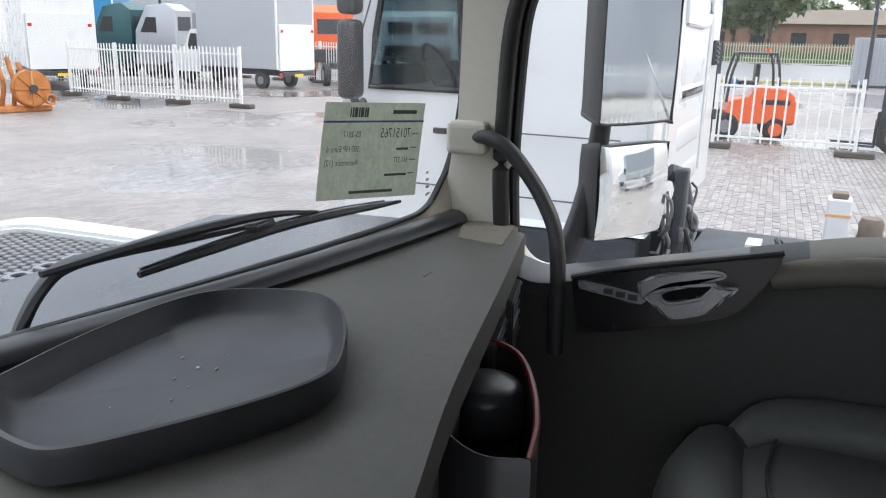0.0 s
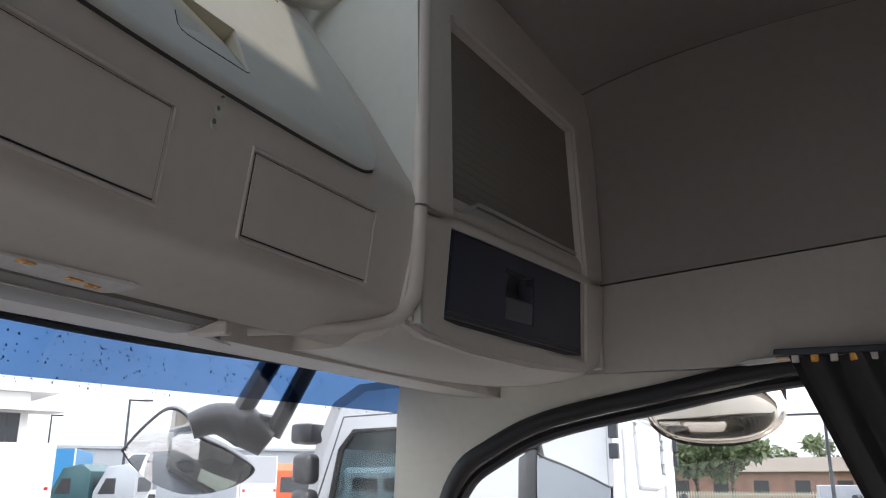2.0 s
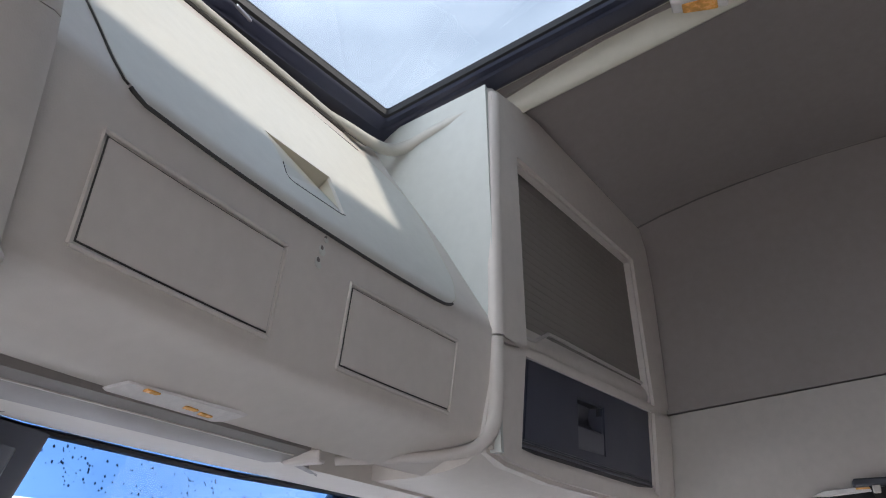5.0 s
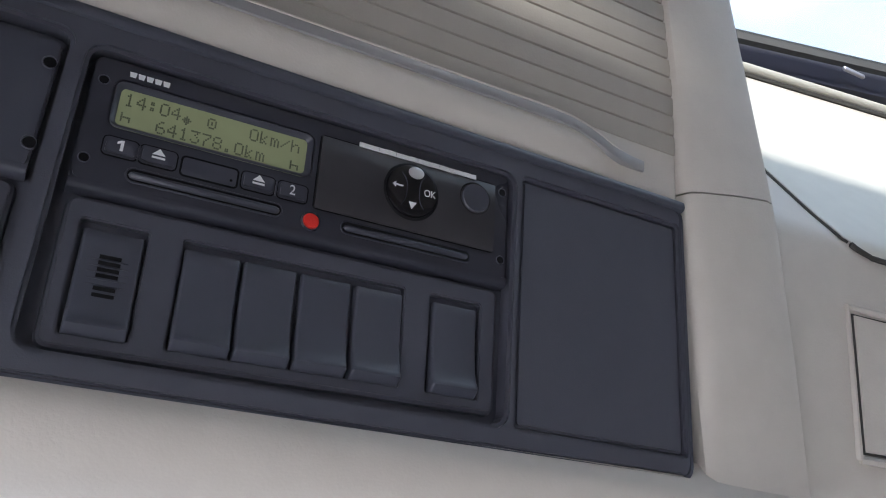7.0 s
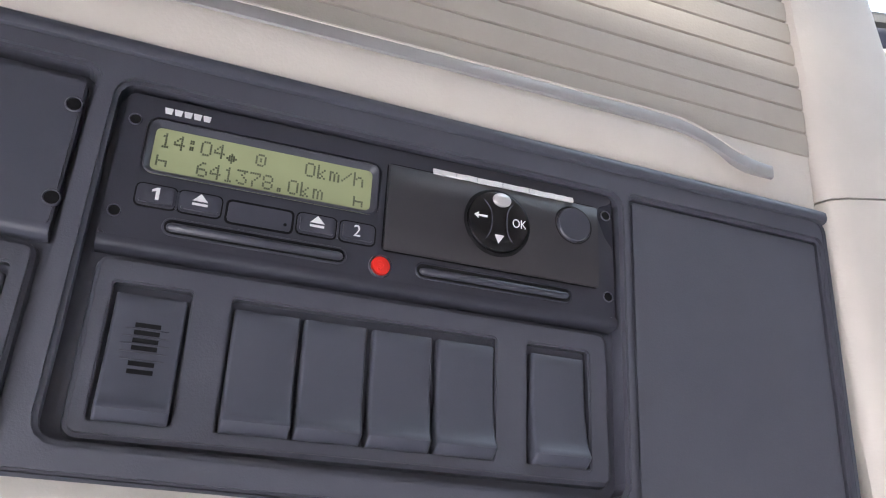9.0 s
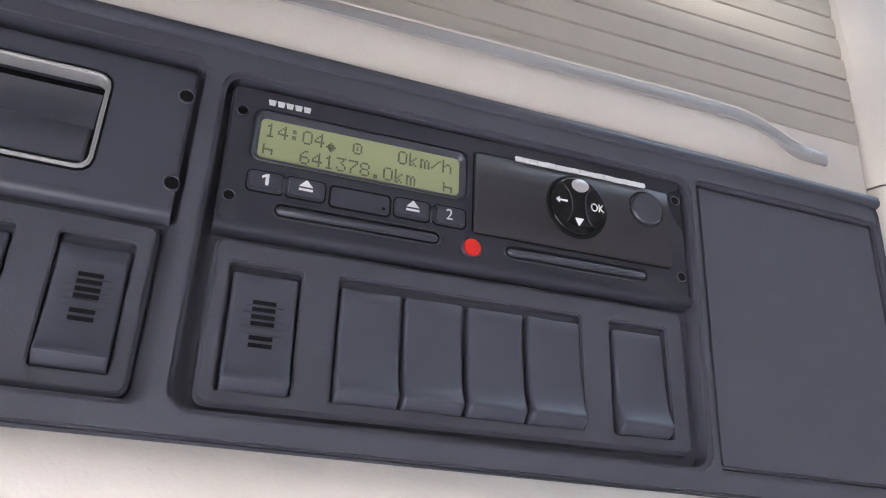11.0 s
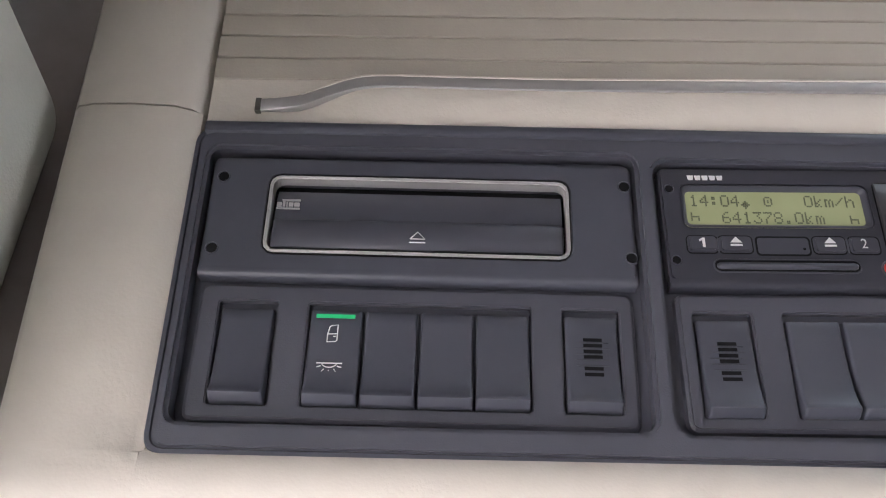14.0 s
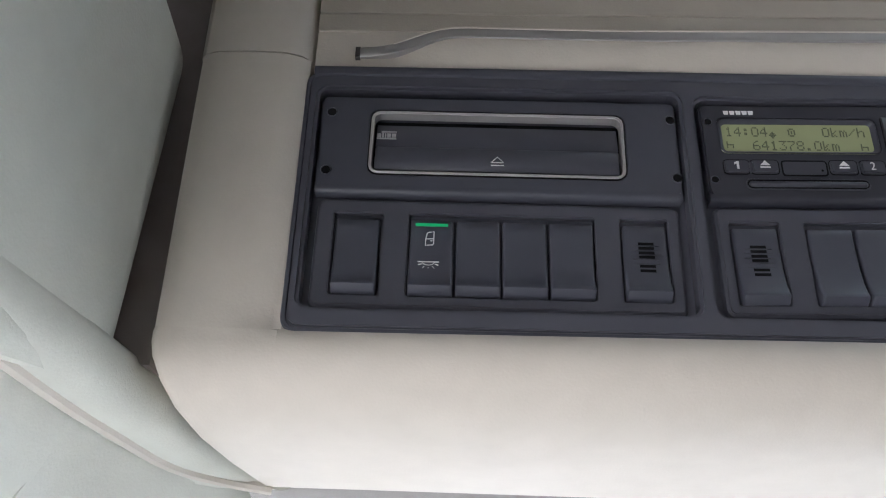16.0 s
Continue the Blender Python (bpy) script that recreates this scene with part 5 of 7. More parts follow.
part("round_button", loft([[(0.3561 + q * math.cos(a), -0.0302 + q * math.sin(a), z) for a in lin(0, 2 * math.pi, 33)[:-1]] for q, z in ((0.0070, 0.0008), (0.0069, 0.0021), (0.0064, 0.0026), (0.0040, 0.0022), (0.0008, 0.0020))]), KEY, dr, "round dished black button", True)
part("button_ring", loft([[(0.3561 + q * math.cos(a), -0.0302 + q * math.sin(a), z) for a in lin(0, 2 * math.pi, 33)[:-1]] for q, z in ((0.0071, 0.0013), (0.0074, 0.0017), (0.0079, 0.0013))], True, False), SCREW, dr, "", True)
for x, y in ((198.5, 23.2), (198.1, 55.7), (371.0, 22.6), (371.0, 55.7)):
    screw(tacho, x, y, 0.0017)

# ---- dashboard and what lies on it ----
SILVER = mat("silver_grey_plastic", (0.22, 0.225, 0.235), 0.32, metal=0.3, var=0.05)
dash = thing("dashboard", "dark grained plastic truck dashboard", "dashboard")
rear = [(-0.62, 0.47), (0.20, 0.385), (0.36, 0.395), (0.469, 0.418), (0.691, 0.468), (1.027, 0.525), (1.33, 0.578), (1.46, 0.605), (1.50, 0.64)]
front = [(ws(u, 0).x, ws(u, 0).y - 0.006) for u in lin(0.985, -0.97, 24)]
top = [(p.x, p.y) for p in smooth_path([(x, y, 0) for x, y in rear], 4)] + front
part("top", slab(top, 2.225, 2.280, 0.016), DASH, dash, "dark grained top pad", True)
lower = [(x + 0.01, y + 0.028) for x, y in rear[:-1]] + [(1.46, 0.70)] + [(x * 0.985, y - 0.03) for x, y in front]
part("body", slab(lower, 1.55, 2.224), DASH, dash, "dark lower dash")
part("windscreen_ledge", tube([ws(u, 0) + Vector((0, -0.045, 0.020)) for u in lin(-0.9, 0.93, 20)], 0.030, 10, 2, flat=0.62), BLACK, dash, "smooth black ledge along the windscreen foot", True)
part("end_pad", slab([(1.30, 0.605), (1.455, 0.628), (1.475, 0.70), (1.44, 0.735), (1.32, 0.70)], 2.2795, 2.2825, 0.001), DASH_L, dash, "beige end pad")
for x, y in ((1.09, 0.560), (1.31, 0.598)):
    m_ = pose(x, y - 0.012, 2.145, 0, 0, 10)
    vent = part("air_vent", slab(rrect(-0.075, -0.05, 0.075, 0.05, 0.01), 0, 0.014, 0.003, holes=[rrect(-0.066, -0.041, 0.066, 0.041, 0.006)]), BLACK, dash, "black air vent", False, m_ @ pose(0, 0, 0, 90, 0, 0))
    for i in range(4):
        part("vane", box((-0.064, -0.034 + i * 0.020, 0.002), (0.064, -0.028 + i * 0.020, 0.012), 0.001), SILVER if i == 1 else STEEL_D, vent)
part("mark", slab(rrect(1.06, 0.66, 1.09, 0.664, 0.0015), 2.2805, 2.2812), BLACK, dash, "small scuff")

# moulded tray
tray = thing("dash_tray", "black rubbery moulded tray on the dashboard", "tray")
t_o = [(0.425, 0.868), (0.56, 0.878), (0.70, 0.866), (0.768, 0.828), (0.803, 0.75), (0.80, 0.695), (0.75, 0.640), (0.66, 0.590), (0.58, 0.565), (0.50, 0.590), (0.40, 0.650), (0.345, 0.695), (0.338, 0.735), (0.36, 0.80)]
t_s = [p for p in smooth_path([(x, y, 0) for x, y in t_o + t_o[:1]], 5)][:-1]
tc = Vector((0.57, 0.725, 0))


def t_ring(k, z):
    return [((tc + (p - tc) * k).x, (tc + (p - tc) * k).y, z) for p in t_s]


part("bowl", loft([t_ring(0.95, 2.281), t_ring(1.0, 2.290), t_ring(1.005, 2.315), t_ring(0.995, 2.323), t_ring(0.972, 2.324), t_ring(0.955, 2.316), t_ring(0.905, 2.298), t_ring(0.86, 2.2915), t_ring(0.3, 2.290)]), TRAY, tray, "tray with a raised rim", True)
rng = random.Random(7)
for i in range(9):
    a, d = rng.uniform(0, 6.28), rng.uniform(0.02, 0.13)
    p = (0.57 + d * math.cos(a), 0.725 + 0.7 * d * math.sin(a))
    part("crumb", box((p[0], p[1], 2.2905), (p[0] + rng.uniform(0.002, 0.006), p[1] + rng.uniform(0.001, 0.004), 2.2918), 0.0004), PRINT_G if i % 3 else PAPER_W, tray, "grey crumb of dirt")

# bin below the dash with a red edge, and a flask
bin_ = thing("dash_bin", "black open bin below the dash with a red edge line", "bin")
ring = [(0.70, 0.375), (0.80, 0.392), (0.92, 0.432), (1.02, 0.485), (1.055, 0.555), (1.02, 0.60), (0.90, 0.585), (0.76, 0.52), (0.69, 0.44)]
rs = [p for p in smooth_path([(x, y, 0) for x, y in ring + ring[:1]], 4)][:-1]
bc = Vector((0.88, 0.49, 0))


def b_ring(k, z):
    return [((bc + (p - bc) * k).x, (bc + (p - bc) * k).y, z) for p in rs]


part("wall", loft([b_ring(0.9, 1.62), b_ring(1.0, 1.9), b_ring(1.0, 2.19), b_ring(0.98, 2.198), b_ring(0.95, 2.196), b_ring(0.92, 2.14), b_ring(0.85, 2.02), b_ring(0.3, 2.01)]), BLACK, bin_, "black bin wall", True)
RED_L = mat("dark_red_line", (0.16, 0.012, 0.012), 0.4)
part("edge_line", tube([(x, y, 2.194) for x, y, _ in b_ring(0.955, 0)][0:22], 0.0045, 6, 1), RED_L, bin_, "dark red edge line", True)
flask = thing("flask", "black insulated flask with a rounded lid", "flask", m=Matrix.Translation((0.930, 0.508, 2.012)) @ Matrix.Diagonal((1.15, 1.15, 1.10, 1)))
part("body", loft([[(r * math.cos(a), r * math.sin(a), z) for a in lin(0, 2 * math.pi, 33)[:-1]] for r, z in ((0.042, 0.0), (0.046, 0.004), (0.046, 0.085), (0.043, 0.088))]), BLACK, flask, "", True)
part("lid", loft([[(r * math.cos(a), r * math.sin(a), z) for a in lin(0, 2 * math.pi, 33)[:-1]] for r, z in ((0.046, 0.089), (0.051, 0.093), (0.053, 0.11), (0.052, 0.135), (0.048, 0.146), (0.038, 0.152), (0.015, 0.155))]), mat("satin_black_lid", (0.04, 0.04, 0.043), 0.32, var=0.1), flask, "dark rounded lid", True)

# ---- passenger door, seat, grab handle, curtain ----
door = thing("door_1", "dark door trim with a bright pull handle", "door", kind="structure")
d_o = [(0.60, 1.40), (0.60, 2.16), (0.475, 2.190), (0.36, 2.222), (0.114, 2.274), (-0.04, 2.302), (-0.64, 2.332), (-0.64, 1.40)]
part("panel", slab(d_o, 0.0, 0.06, 0.0), DOORP, door, "dark grained door panel", False, yz(1.405))
DTOP = mat("door_top_trim", (0.105, 0.098, 0.080), 0.6, bump=0.5, grain=500)
sill = [(p.x, p.y) for p in smooth_path([(0.62, 2.205, 0), (0.56, 2.190, 0), (0.475, 2.206, 0), (0.36, 2.231, 0), (0.114, 2.286, 0), (-0.04, 2.316, 0), (-0.34, 2.336, 0), (-0.64, 2.350, 0)], 4)]
for nm, lo_, hi_, mt in (("front_sill", 0.06, 0.7, BLACK), ("rear_sill", -0.7, 0.20, DTOP)):
    pts_ = [q for q in sill if lo_ <= q[0] <= hi_]
    part(nm, loft([[(1.395, y, z - 0.03), (1.400, y, z - 0.004), (1.415, y, z + 0.003), (1.50, y, z + 0.008), (1.50, y, z - 0.03)] for y, z in pts_]), mt, door, "padded window sill", True)
part("top_rail", tube([(1.415, 0.13, 2.252), (1.41, 0.04, 2.272), (1.405, -0.1, 2.288), (1.40, -0.62, 2.312)], 0.032, 12, 5, flat=0.9), DTOP, door, "olive-beige padded top rail", True)
part("front_rail", tube([(1.42, 0.58, 2.165), (1.415, 0.475, 2.188), (1.415, 0.36, 2.222), (1.415, 0.12, 2.278)], 0.014, 10, 5), BLACK, door, "", True)
PODM = mat("gloss_black_pod", (0.010, 0.010, 0.011), 0.28, var=0.2)
HANDLE = mat("handle_silver", (0.22, 0.22, 0.23), 0.26, metal=0.5, var=0.05)


def inward(x):
    """Turns a plate drawn in (y, z) so that its thickness runs into the cab from x."""
    return Matrix(((0, 0, -1, x), (1, 0, 0, 0), (0, 1, 0, 0), (0, 0, 0, 1)))


def soft(pts, k=3):
    return [(p.x, p.y) for p in smooth_path([(y, z, 0) for y, z in list(pts) + [pts[0]]], k)][:-1]


pod = part("pod", slab([(0.486, 2.211), (0.391, 2.240), (0.195, 2.286), (0.114, 2.303), (0.122, 2.276), (0.140, 2.240), (0.171, 2.194), (0.200, 2.172), (0.241, 2.158), (0.381, 2.118), (0.470, 2.10)], 0, 0.028, 0.004), PODM, door, "glossy black pull-handle pod", True, inward(1.405))
PODI = inward(1.405).inverted()
part("pod_ledge", tube([(1.382, 0.487, 2.213), (1.380, 0.391, 2.243), (1.380, 0.20, 2.286), (1.382, 0.115, 2.305)], 0.006, 8, 4), BLACK, pod, "rounded upper edge", True, PODI)
part("pull_handle", slab(soft([(0.360, 2.220), (0.329, 2.240), (0.270, 2.254), (0.222, 2.262), (0.205, 2.254), (0.227, 2.241), (0.297, 2.226), (0.334, 2.203), (0.349, 2.188)]), 0, 0.014, 0.005), HANDLE, pod, "silver-grey pull", True, PODI @ inward(1.378))
part("lever", slab(soft([(0.345, 2.198), (0.318, 2.178), (0.292, 2.162), (0.233, 2.181), (0.204, 2.212), (0.183, 2.235), (0.217, 2.236), (0.229, 2.241), (0.297, 2.224), (0.330, 2.210)]), 0, 0.020, 0.005, holes=[soft([(0.302, 2.216), (0.266, 2.228), (0.230, 2.235), (0.236, 2.222), (0.250, 2.209), (0.298, 2.194), (0.313, 2.204)])]), HANDLE, pod, "silver-grey lever round a finger cup", True, PODI @ inward(1.377))
part("cup", slab([(0.318, 2.19), (0.318, 2.222), (0.225, 2.24), (0.24, 2.195)], 0, 0.0015), SCREW, pod, "dark finger cup", False, PODI @ inward(1.3765))
sw = part("window_switches", slab(soft([(0.470, 2.211), (0.410, 2.206), (0.348, 2.196), (0.351, 2.179), (0.410, 2.187), (0.467, 2.195)], 2), 0, 0.010, 0.003), SILVER, pod, "grey window switch strip", True, PODI @ inward(1.378))
for y in (0.366, 0.389, 0.412):
    part("key", slab(rrect(y - 0.009, 2.1895 + 0.13 * (y - 0.389), y + 0.009, 2.2005 + 0.13 * (y - 0.389), 0.002), 0, 0.004, 0.001), BLACK, sw, "", True, Matrix.Translation((0, 0, 0.009)))
GRABM = mat("grab_bar_plastic", (0.034, 0.034, 0.037), 0.5, bump=0.4, grain=500, var=0.12)
grab = thing("grab_handle", "dark grey curved grab handle on the windscreen pillar", "handle")
part("bar", tube([(1.445, 0.715, 2.462), (1.425, 0.675, 2.463), (1.42, 0.636, 2.444), (1.42, 0.597, 2.402), (1.415, 0.559, 2.350), (1.40, 0.528, 2.290), (1.388, 0.515, 2.20), (1.385, 0.512, 2.05)], [0.014, 0.015, 0.0155, 0.0155, 0.0155, 0.0155, 0.0155, 0.0155], 14, 6), GRABM, grab, "dark grained bar", True)
part("bracket", box((1.43, 0.69, 2.425), (1.475, 0.775, 2.492), 0.012, 3), PILLAR, grab, "beige bracket")

seat = thing("passenger_seat", "dark leather passenger seat", "seat")
part("cushion", box((0.96, -0.50, 1.74), (1.40, 0.17, 1.975), 0.07, 4), SEATM, seat, "dark leather cushion", True)
part("front_roll", tube([(0.965, 0.10, 1.90), (1.02, 0.17, 1.905), (1.18, 0.20, 1.91), (1.36, 0.18, 1.90)], [0.06, 0.075, 0.08, 0.07], 14, 6), SEATM, seat, "rounded front roll", True)
part("bolster", tube([(1.375, -0.45, 1.96), (1.378, -0.1, 1.985), (1.37, 0.08, 1.98), (1.33, 0.15, 1.95)], [0.05, 0.06, 0.055, 0.04], 12, 6), SEATM, seat, "raised side bolster", True)
part("bolster", tube([(0.975, -0.45, 1.95), (0.97, -0.1, 1.97), (0.975, 0.06, 1.965), (1.02, 0.15, 1.94)], [0.05, 0.055, 0.05, 0.04], 12, 6), SEATM, seat, "raised side bolster", True)
part("seam", tube([(1.02, 0.09, 1.980), (1.18, 0.105, 1.982), (1.32, 0.09, 1.982)], 0.003, 6, 6), BLACK, seat, "stitched seam", True)
part("backrest", box((1.0, -0.68, 1.90), (1.39, -0.50, 2.45), 0.06, 4), SEATM, seat, "dark leather backrest", True)
part("base", box((1.05, -0.45, 1.36), (1.33, 0.10, 1.74), 0.02), BLACK, seat, "black base")


def cloth(u, v):
    """Pleated cloth: u along the rail, v down."""
    z = 2.972 - 0.62 * v
    y = -0.005 - 0.38 * (2.968 - z) - 0.62 * u * (1 - 0.25 * v)
    return Vector((1.385 + 0.020 * math.sin(u * 62 + 0.6 * math.sin(5 * v)) * (0.6 + 0.5 * v) + 0.01 * math.sin(u * 17), y, z))


curtain = thing("curtain", "dark pleated cab curtain hanging from a rail", "curtain")
part("cloth", skin(cloth, lin(0, 1, 90), lin(0, 1, 10), 0.004, (1, 0, 0)), CURTAIN, curtain, "dark pleated cloth", True)
part("rail", box((1.375, -0.75, 2.972), (1.40, 0.02, 2.984), 0.003), STEEL_D, curtain, "dark rail")
for i in range(8):
    part("runner", box((1.380, -0.02 - i * 0.03, 2.960), (1.392, -0.008 - i * 0.03, 2.980), 0.002), AMBER if i % 2 else BEIGE, curtain, "small plastic runner")
mlamp = thing("side_lamp", "slim clear lamp with amber ends over the door", "lamp")
part("lens", loft([[(1.432, y, z) for y, z in ((0.085, 2.966), (0.07, 2.974), (-0.12, 2.988), (-0.13, 2.978), (0.06, 2.964))], [(1.420, y, z) for y, z in ((0.080, 2.967), (0.066, 2.972), (-0.116, 2.985), (-0.125, 2.979), (0.058, 2.966))]]), LENS, mlamp, "ribbed clear lens")
for y in (0.0, -0.06):
    part("bulb", box((1.417, y - 0.02, 2.972 - y * 0.08), (1.421, y + 0.015, 2.980 - y * 0.08), 0.001), AMBER, mlamp, "amber bulb patch")

# hatch lamp on the roof's side
rlamp = thing("roof_lamp", "small amber-lit roof lamp beside the hatch", "lamp")
part("lens", box((0.815, 0.085, ceil(0.86, 0.12) - 0.022), (0.858, 0.165, ceil(0.86, 0.12) + 0.004), 0.004), LENS, rlamp, "clear lens")
part("bulb", box((0.824, 0.10, ceil(0.86, 0.12) - 0.0245), (0.850, 0.150, ceil(0.86, 0.12) - 0.019), 0.002), AMBER, rlamp, "amber bulb patch")

# ---- paper in the windscreen: read from outside, so it shows reversed ----
PAPER = mat("damp_paper", (0.66, 0.69, 0.60), 0.85, var=0.17, scale=45, fine=110)
qn, ql = PAPER.node_tree.nodes, PAPER.node_tree.links
qt, qm = qn.new("ShaderNodeBsdfTranslucent"), qn.new("ShaderNodeMixShader")
ql.new(qn["Principled BSDF"].inputs["Base Color"].links[0].from_socket, qt.inputs["Color"])
qm.inputs["Fac"].default_value = 0.55
ql.new(qn["Principled BSDF"].outputs["BSDF"], qm.inputs[1])
ql.new(qt.outputs["BSDF"], qm.inputs[2])
ql.new(qm.outputs["Shader"], qn["Material Output"].inputs["Surface"])
BLUE_P = mat("blue_print", (0.06, 0.11, 0.28), 0.7)
INK = mat("grey_ink", (0.10, 0.11, 0.10), 0.8)


def on_paper(a, b, off=0.0):
    """a across from 0 to 1, b up from 0 to 1."""
    u = 0.579 + 0.016 * b + (0.268 + 0.019 * b) * a
    v = 0.172 - 0.053 * a + b * (0.242 + 0.019 * a)
    return ws(u, v) + Vector((-0.003, -0.010 - off, 0))


sheet = thing("window_sheet", "damp grey-green paper sheet taped inside the windscreen", "paper sheet")
part("sheet", skin(on_paper, lin(0, 1, 10), lin(0, 1, 8), 0.0008, (0, 1, 0)), PAPER, sheet, "", True)


def bar(a0, a1, b0, b1, material, name="print_bar"):
    part(name, skin(lambda u, v: on_paper(u, v, 0.0012), lin(a0, a1, 4), lin(b0, b1, 2), 0.0006, (0, 1, 0)), material, sheet)


bar(0.0, 1.0, 0.795, 0.815, BLUE_P, "blue_line")
bar(0.64, 0.90, 0.885, 0.925, INK, "title_bar")
for i in range(9):
    bar(0.22 + i * 0.019, 0.228 + i * 0.019 + 0.004 * (i % 3), 0.85, 0.95, INK, "barcode_line")


def line(text, a_right, b, size):
    """One line of print, turned so that it reads from the other side."""
    cu = bpy.data.curves.new("print", "FONT")
    cu.body, cu.size = text, size
    tmp = bpy.data.objects.new("print", cu)
    me = bpy.data.meshes.new_from_object(tmp)
    bpy.data.objects.remove(tmp)
    for v_ in me.vertices:
        v_.co = on_paper(a_right - v_.co.x / 0.29, b + v_.co.y / 0.165, 0.0012)
    me.materials.clear()
    me.materials.append(INK)
    ob = new("print_line", me)
    ob.parent = sheet


for text, a_, b_, s_ in (("70151765", 0.86, 0.635, 0.024), ("05-2017", 0.34, 0.645, 0.0145), ("500 HP Euro 6", 0.34, 0.495, 0.0145), ("641.377", 0.86, 0.365, 0.0145), ("Automatic (12)", 0.34, 0.355, 0.0145)):
    line(text, a_, b_, s_)
bar(0.72, 0.85, 0.50, 0.525, INK)
bar(0.62, 0.86, 0.225, 0.25, INK)
bar(0.28, 0.72, 0.055, 0.085, INK)
for i, b_ in enumerate((0.665, 0.515, 0.385, 0.24)):
    bar(0.88, 0.95, b_, b_ + 0.015, mat("faint_ink", (0.25, 0.27, 0.23), 0.8))
etch = thing("glass_marking", "small white maker's marking on the windscreen", "marking")
for i in range(4):
    part("print_bar", box((ws(0.885, 0).x + 0.001 * i, ws(0.885, 0.13).y - 0.0085, ws(0, 0.105 + 0.022 * i).z), (ws(0.885, 0).x + 0.022 - 0.003 * i, ws(0.885, 0.13).y - 0.008, ws(0, 0.112 + 0.022 * i).z)), PRINT, etch)

# ---- outside the glass: wipers, front flap, mirrors ----


def on_glass(pts, off=0.03):
    return [ws(u, v) + Vector((0, off, 0)) for u, v in pts]


wiper = thing("wiper", "black wiper arm and blade lying low on the windscreen", "wiper")
part("arm", tube(on_glass([(0.150, 0.0), (0.160, 0.05), (0.178, 0.10), (0.206, 0.135), (0.27, 0.140), (0.371, 0.134), (0.491, 0.129)], 0.035), [0.014, 0.014, 0.013, 0.014, 0.012, 0.010, 0.007], 8, 5, flat=0.7), BLACK, wiper, "black arm", True)
part("blade", tube(on_glass([(0.291, 0.088), (0.409, 0.104), (0.55, 0.116), (0.679, 0.112), (0.76, 0.104), (0.839, 0.097)], 0.018), [0.006, 0.009, 0.010, 0.010, 0.008, 0.004], 6, 5, flat=0.8), RUBBER, wiper, "black blade", True)
part("spoiler", tube(on_glass([(0.30, 0.094), (0.409, 0.112), (0.55, 0.124), (0.679, 0.119), (0.80, 0.105)], 0.026), 0.004, 6, 5), BLACK, wiper, "", True)
part("joint", box((ws(0.5, 0.12).x - 0.03, ws(0.5, 0.12).y + 0.015, ws(0.5, 0.118).z), (ws(0.5, 0.12).x + 0.03, ws(0.5, 0.12).y + 0.04, ws(0.5, 0.14).z), 0.005), BLACK, wiper, "black joint")
wiper2 = thing("wiper", "second black wiper blade behind the first", "wiper")
part("blade", tube(on_glass([(0.17, 0.135), (0.30, 0.150), (0.42, 0.155), (0.52, 0.150), (0.62, 0.128)], 0.024), [0.006, 0.009, 0.010, 0.008, 0.004], 6, 5, flat=0.8), RUBBER, wiper2, "black blade", True)

COWL = mat("cowl_plastic", (0.06, 0.065, 0.075), 0.22, var=0.1)
whole("cowl", slab([(-0.65, 1.30)] + [(ws(u, 0).x, ws(u, 0).y + 0.012) for u in lin(-1.0, 1.0, 20)] + [(1.50, 1.05), (1.35, 1.30)], 2.17, 2.262, 0.01), COWL, "wet dark grey cowl below the windscreen", "trim", kind="structure")
flapf = thing("front_flap", "open white front flap with a dark mesh grille", "flap")
fo = rrect(-0.9, 1.46, 1.53, 2.06, 0.10, 6)
part("frame", slab(fo, 2.12, 2.15, 0.01, holes=[rrect(-0.8, 1.56, 1.43, 2.00, 0.06, 6)]), WHITE, flapf, "white painted frame")
part("panel", slab(rrect(-0.82, 1.54, 1.45, 2.02, 0.06, 6), 2.115, 2.128), BLACK, flapf)
mesh = bmesh.new()
for i in range(46):
    for j in range(15):
        x, y = 0.30 + i * 0.0246 + 0.0123 * (j % 2), 1.575 + j * 0.029
        loft([[(x + 0.011 * math.cos(a) * k, y + 0.013 * math.sin(a) * k, z) for a in lin(0, 2 * math.pi, 7)[:-1]] for k, z in ((1.0, 2.1285), (0.8, 2.1325))], True, True, mesh)
tagged(part("mesh", mesh, mat("grille_plastic", (0.16, 0.16, 0.165), 0.4), flapf, "grey mesh"), kind="stuff")
for i in range(5):
    part("maker_mark", slab(rrect(0.92 + i * 0.082, 1.60, 0.985 + i * 0.082, 1.665, 0.02), 2.134, 2.140, 0.002, holes=[rrect(0.938 + i * 0.082, 1.615, 0.967 + i * 0.082, 1.65, 0.012)]), SILVER, flapf, "plain silver shape of the maker's mark")
for x in (-0.3, 0.9):
    part("stay", cyl((x, 1.08, 2.0), (x, 1.60, 2.115), 0.012), STEEL_D, flapf, "dark stay")


def dome(w, h, d, n=18, k=8, power=2.4):
    """A bulged shield: width, height and depth, its back flat on y = 0 and bulging to -y."""
    rings = []
    for j in range(k + 1):
        q = math.cos(j / k * math.pi / 2)
        y = -d * math.sin(j / k * math.pi / 2)
        rings.append([(w * q * math.copysign(abs(math.cos(a)) ** (2 / power), math.cos(a)), y, h * q * math.copysign(abs(math.sin(a)) ** (2 / power), math.sin(a))) for a in lin(0, 2 * math.pi, 2 * n + 1)[:-1]])
    return loft(rings)


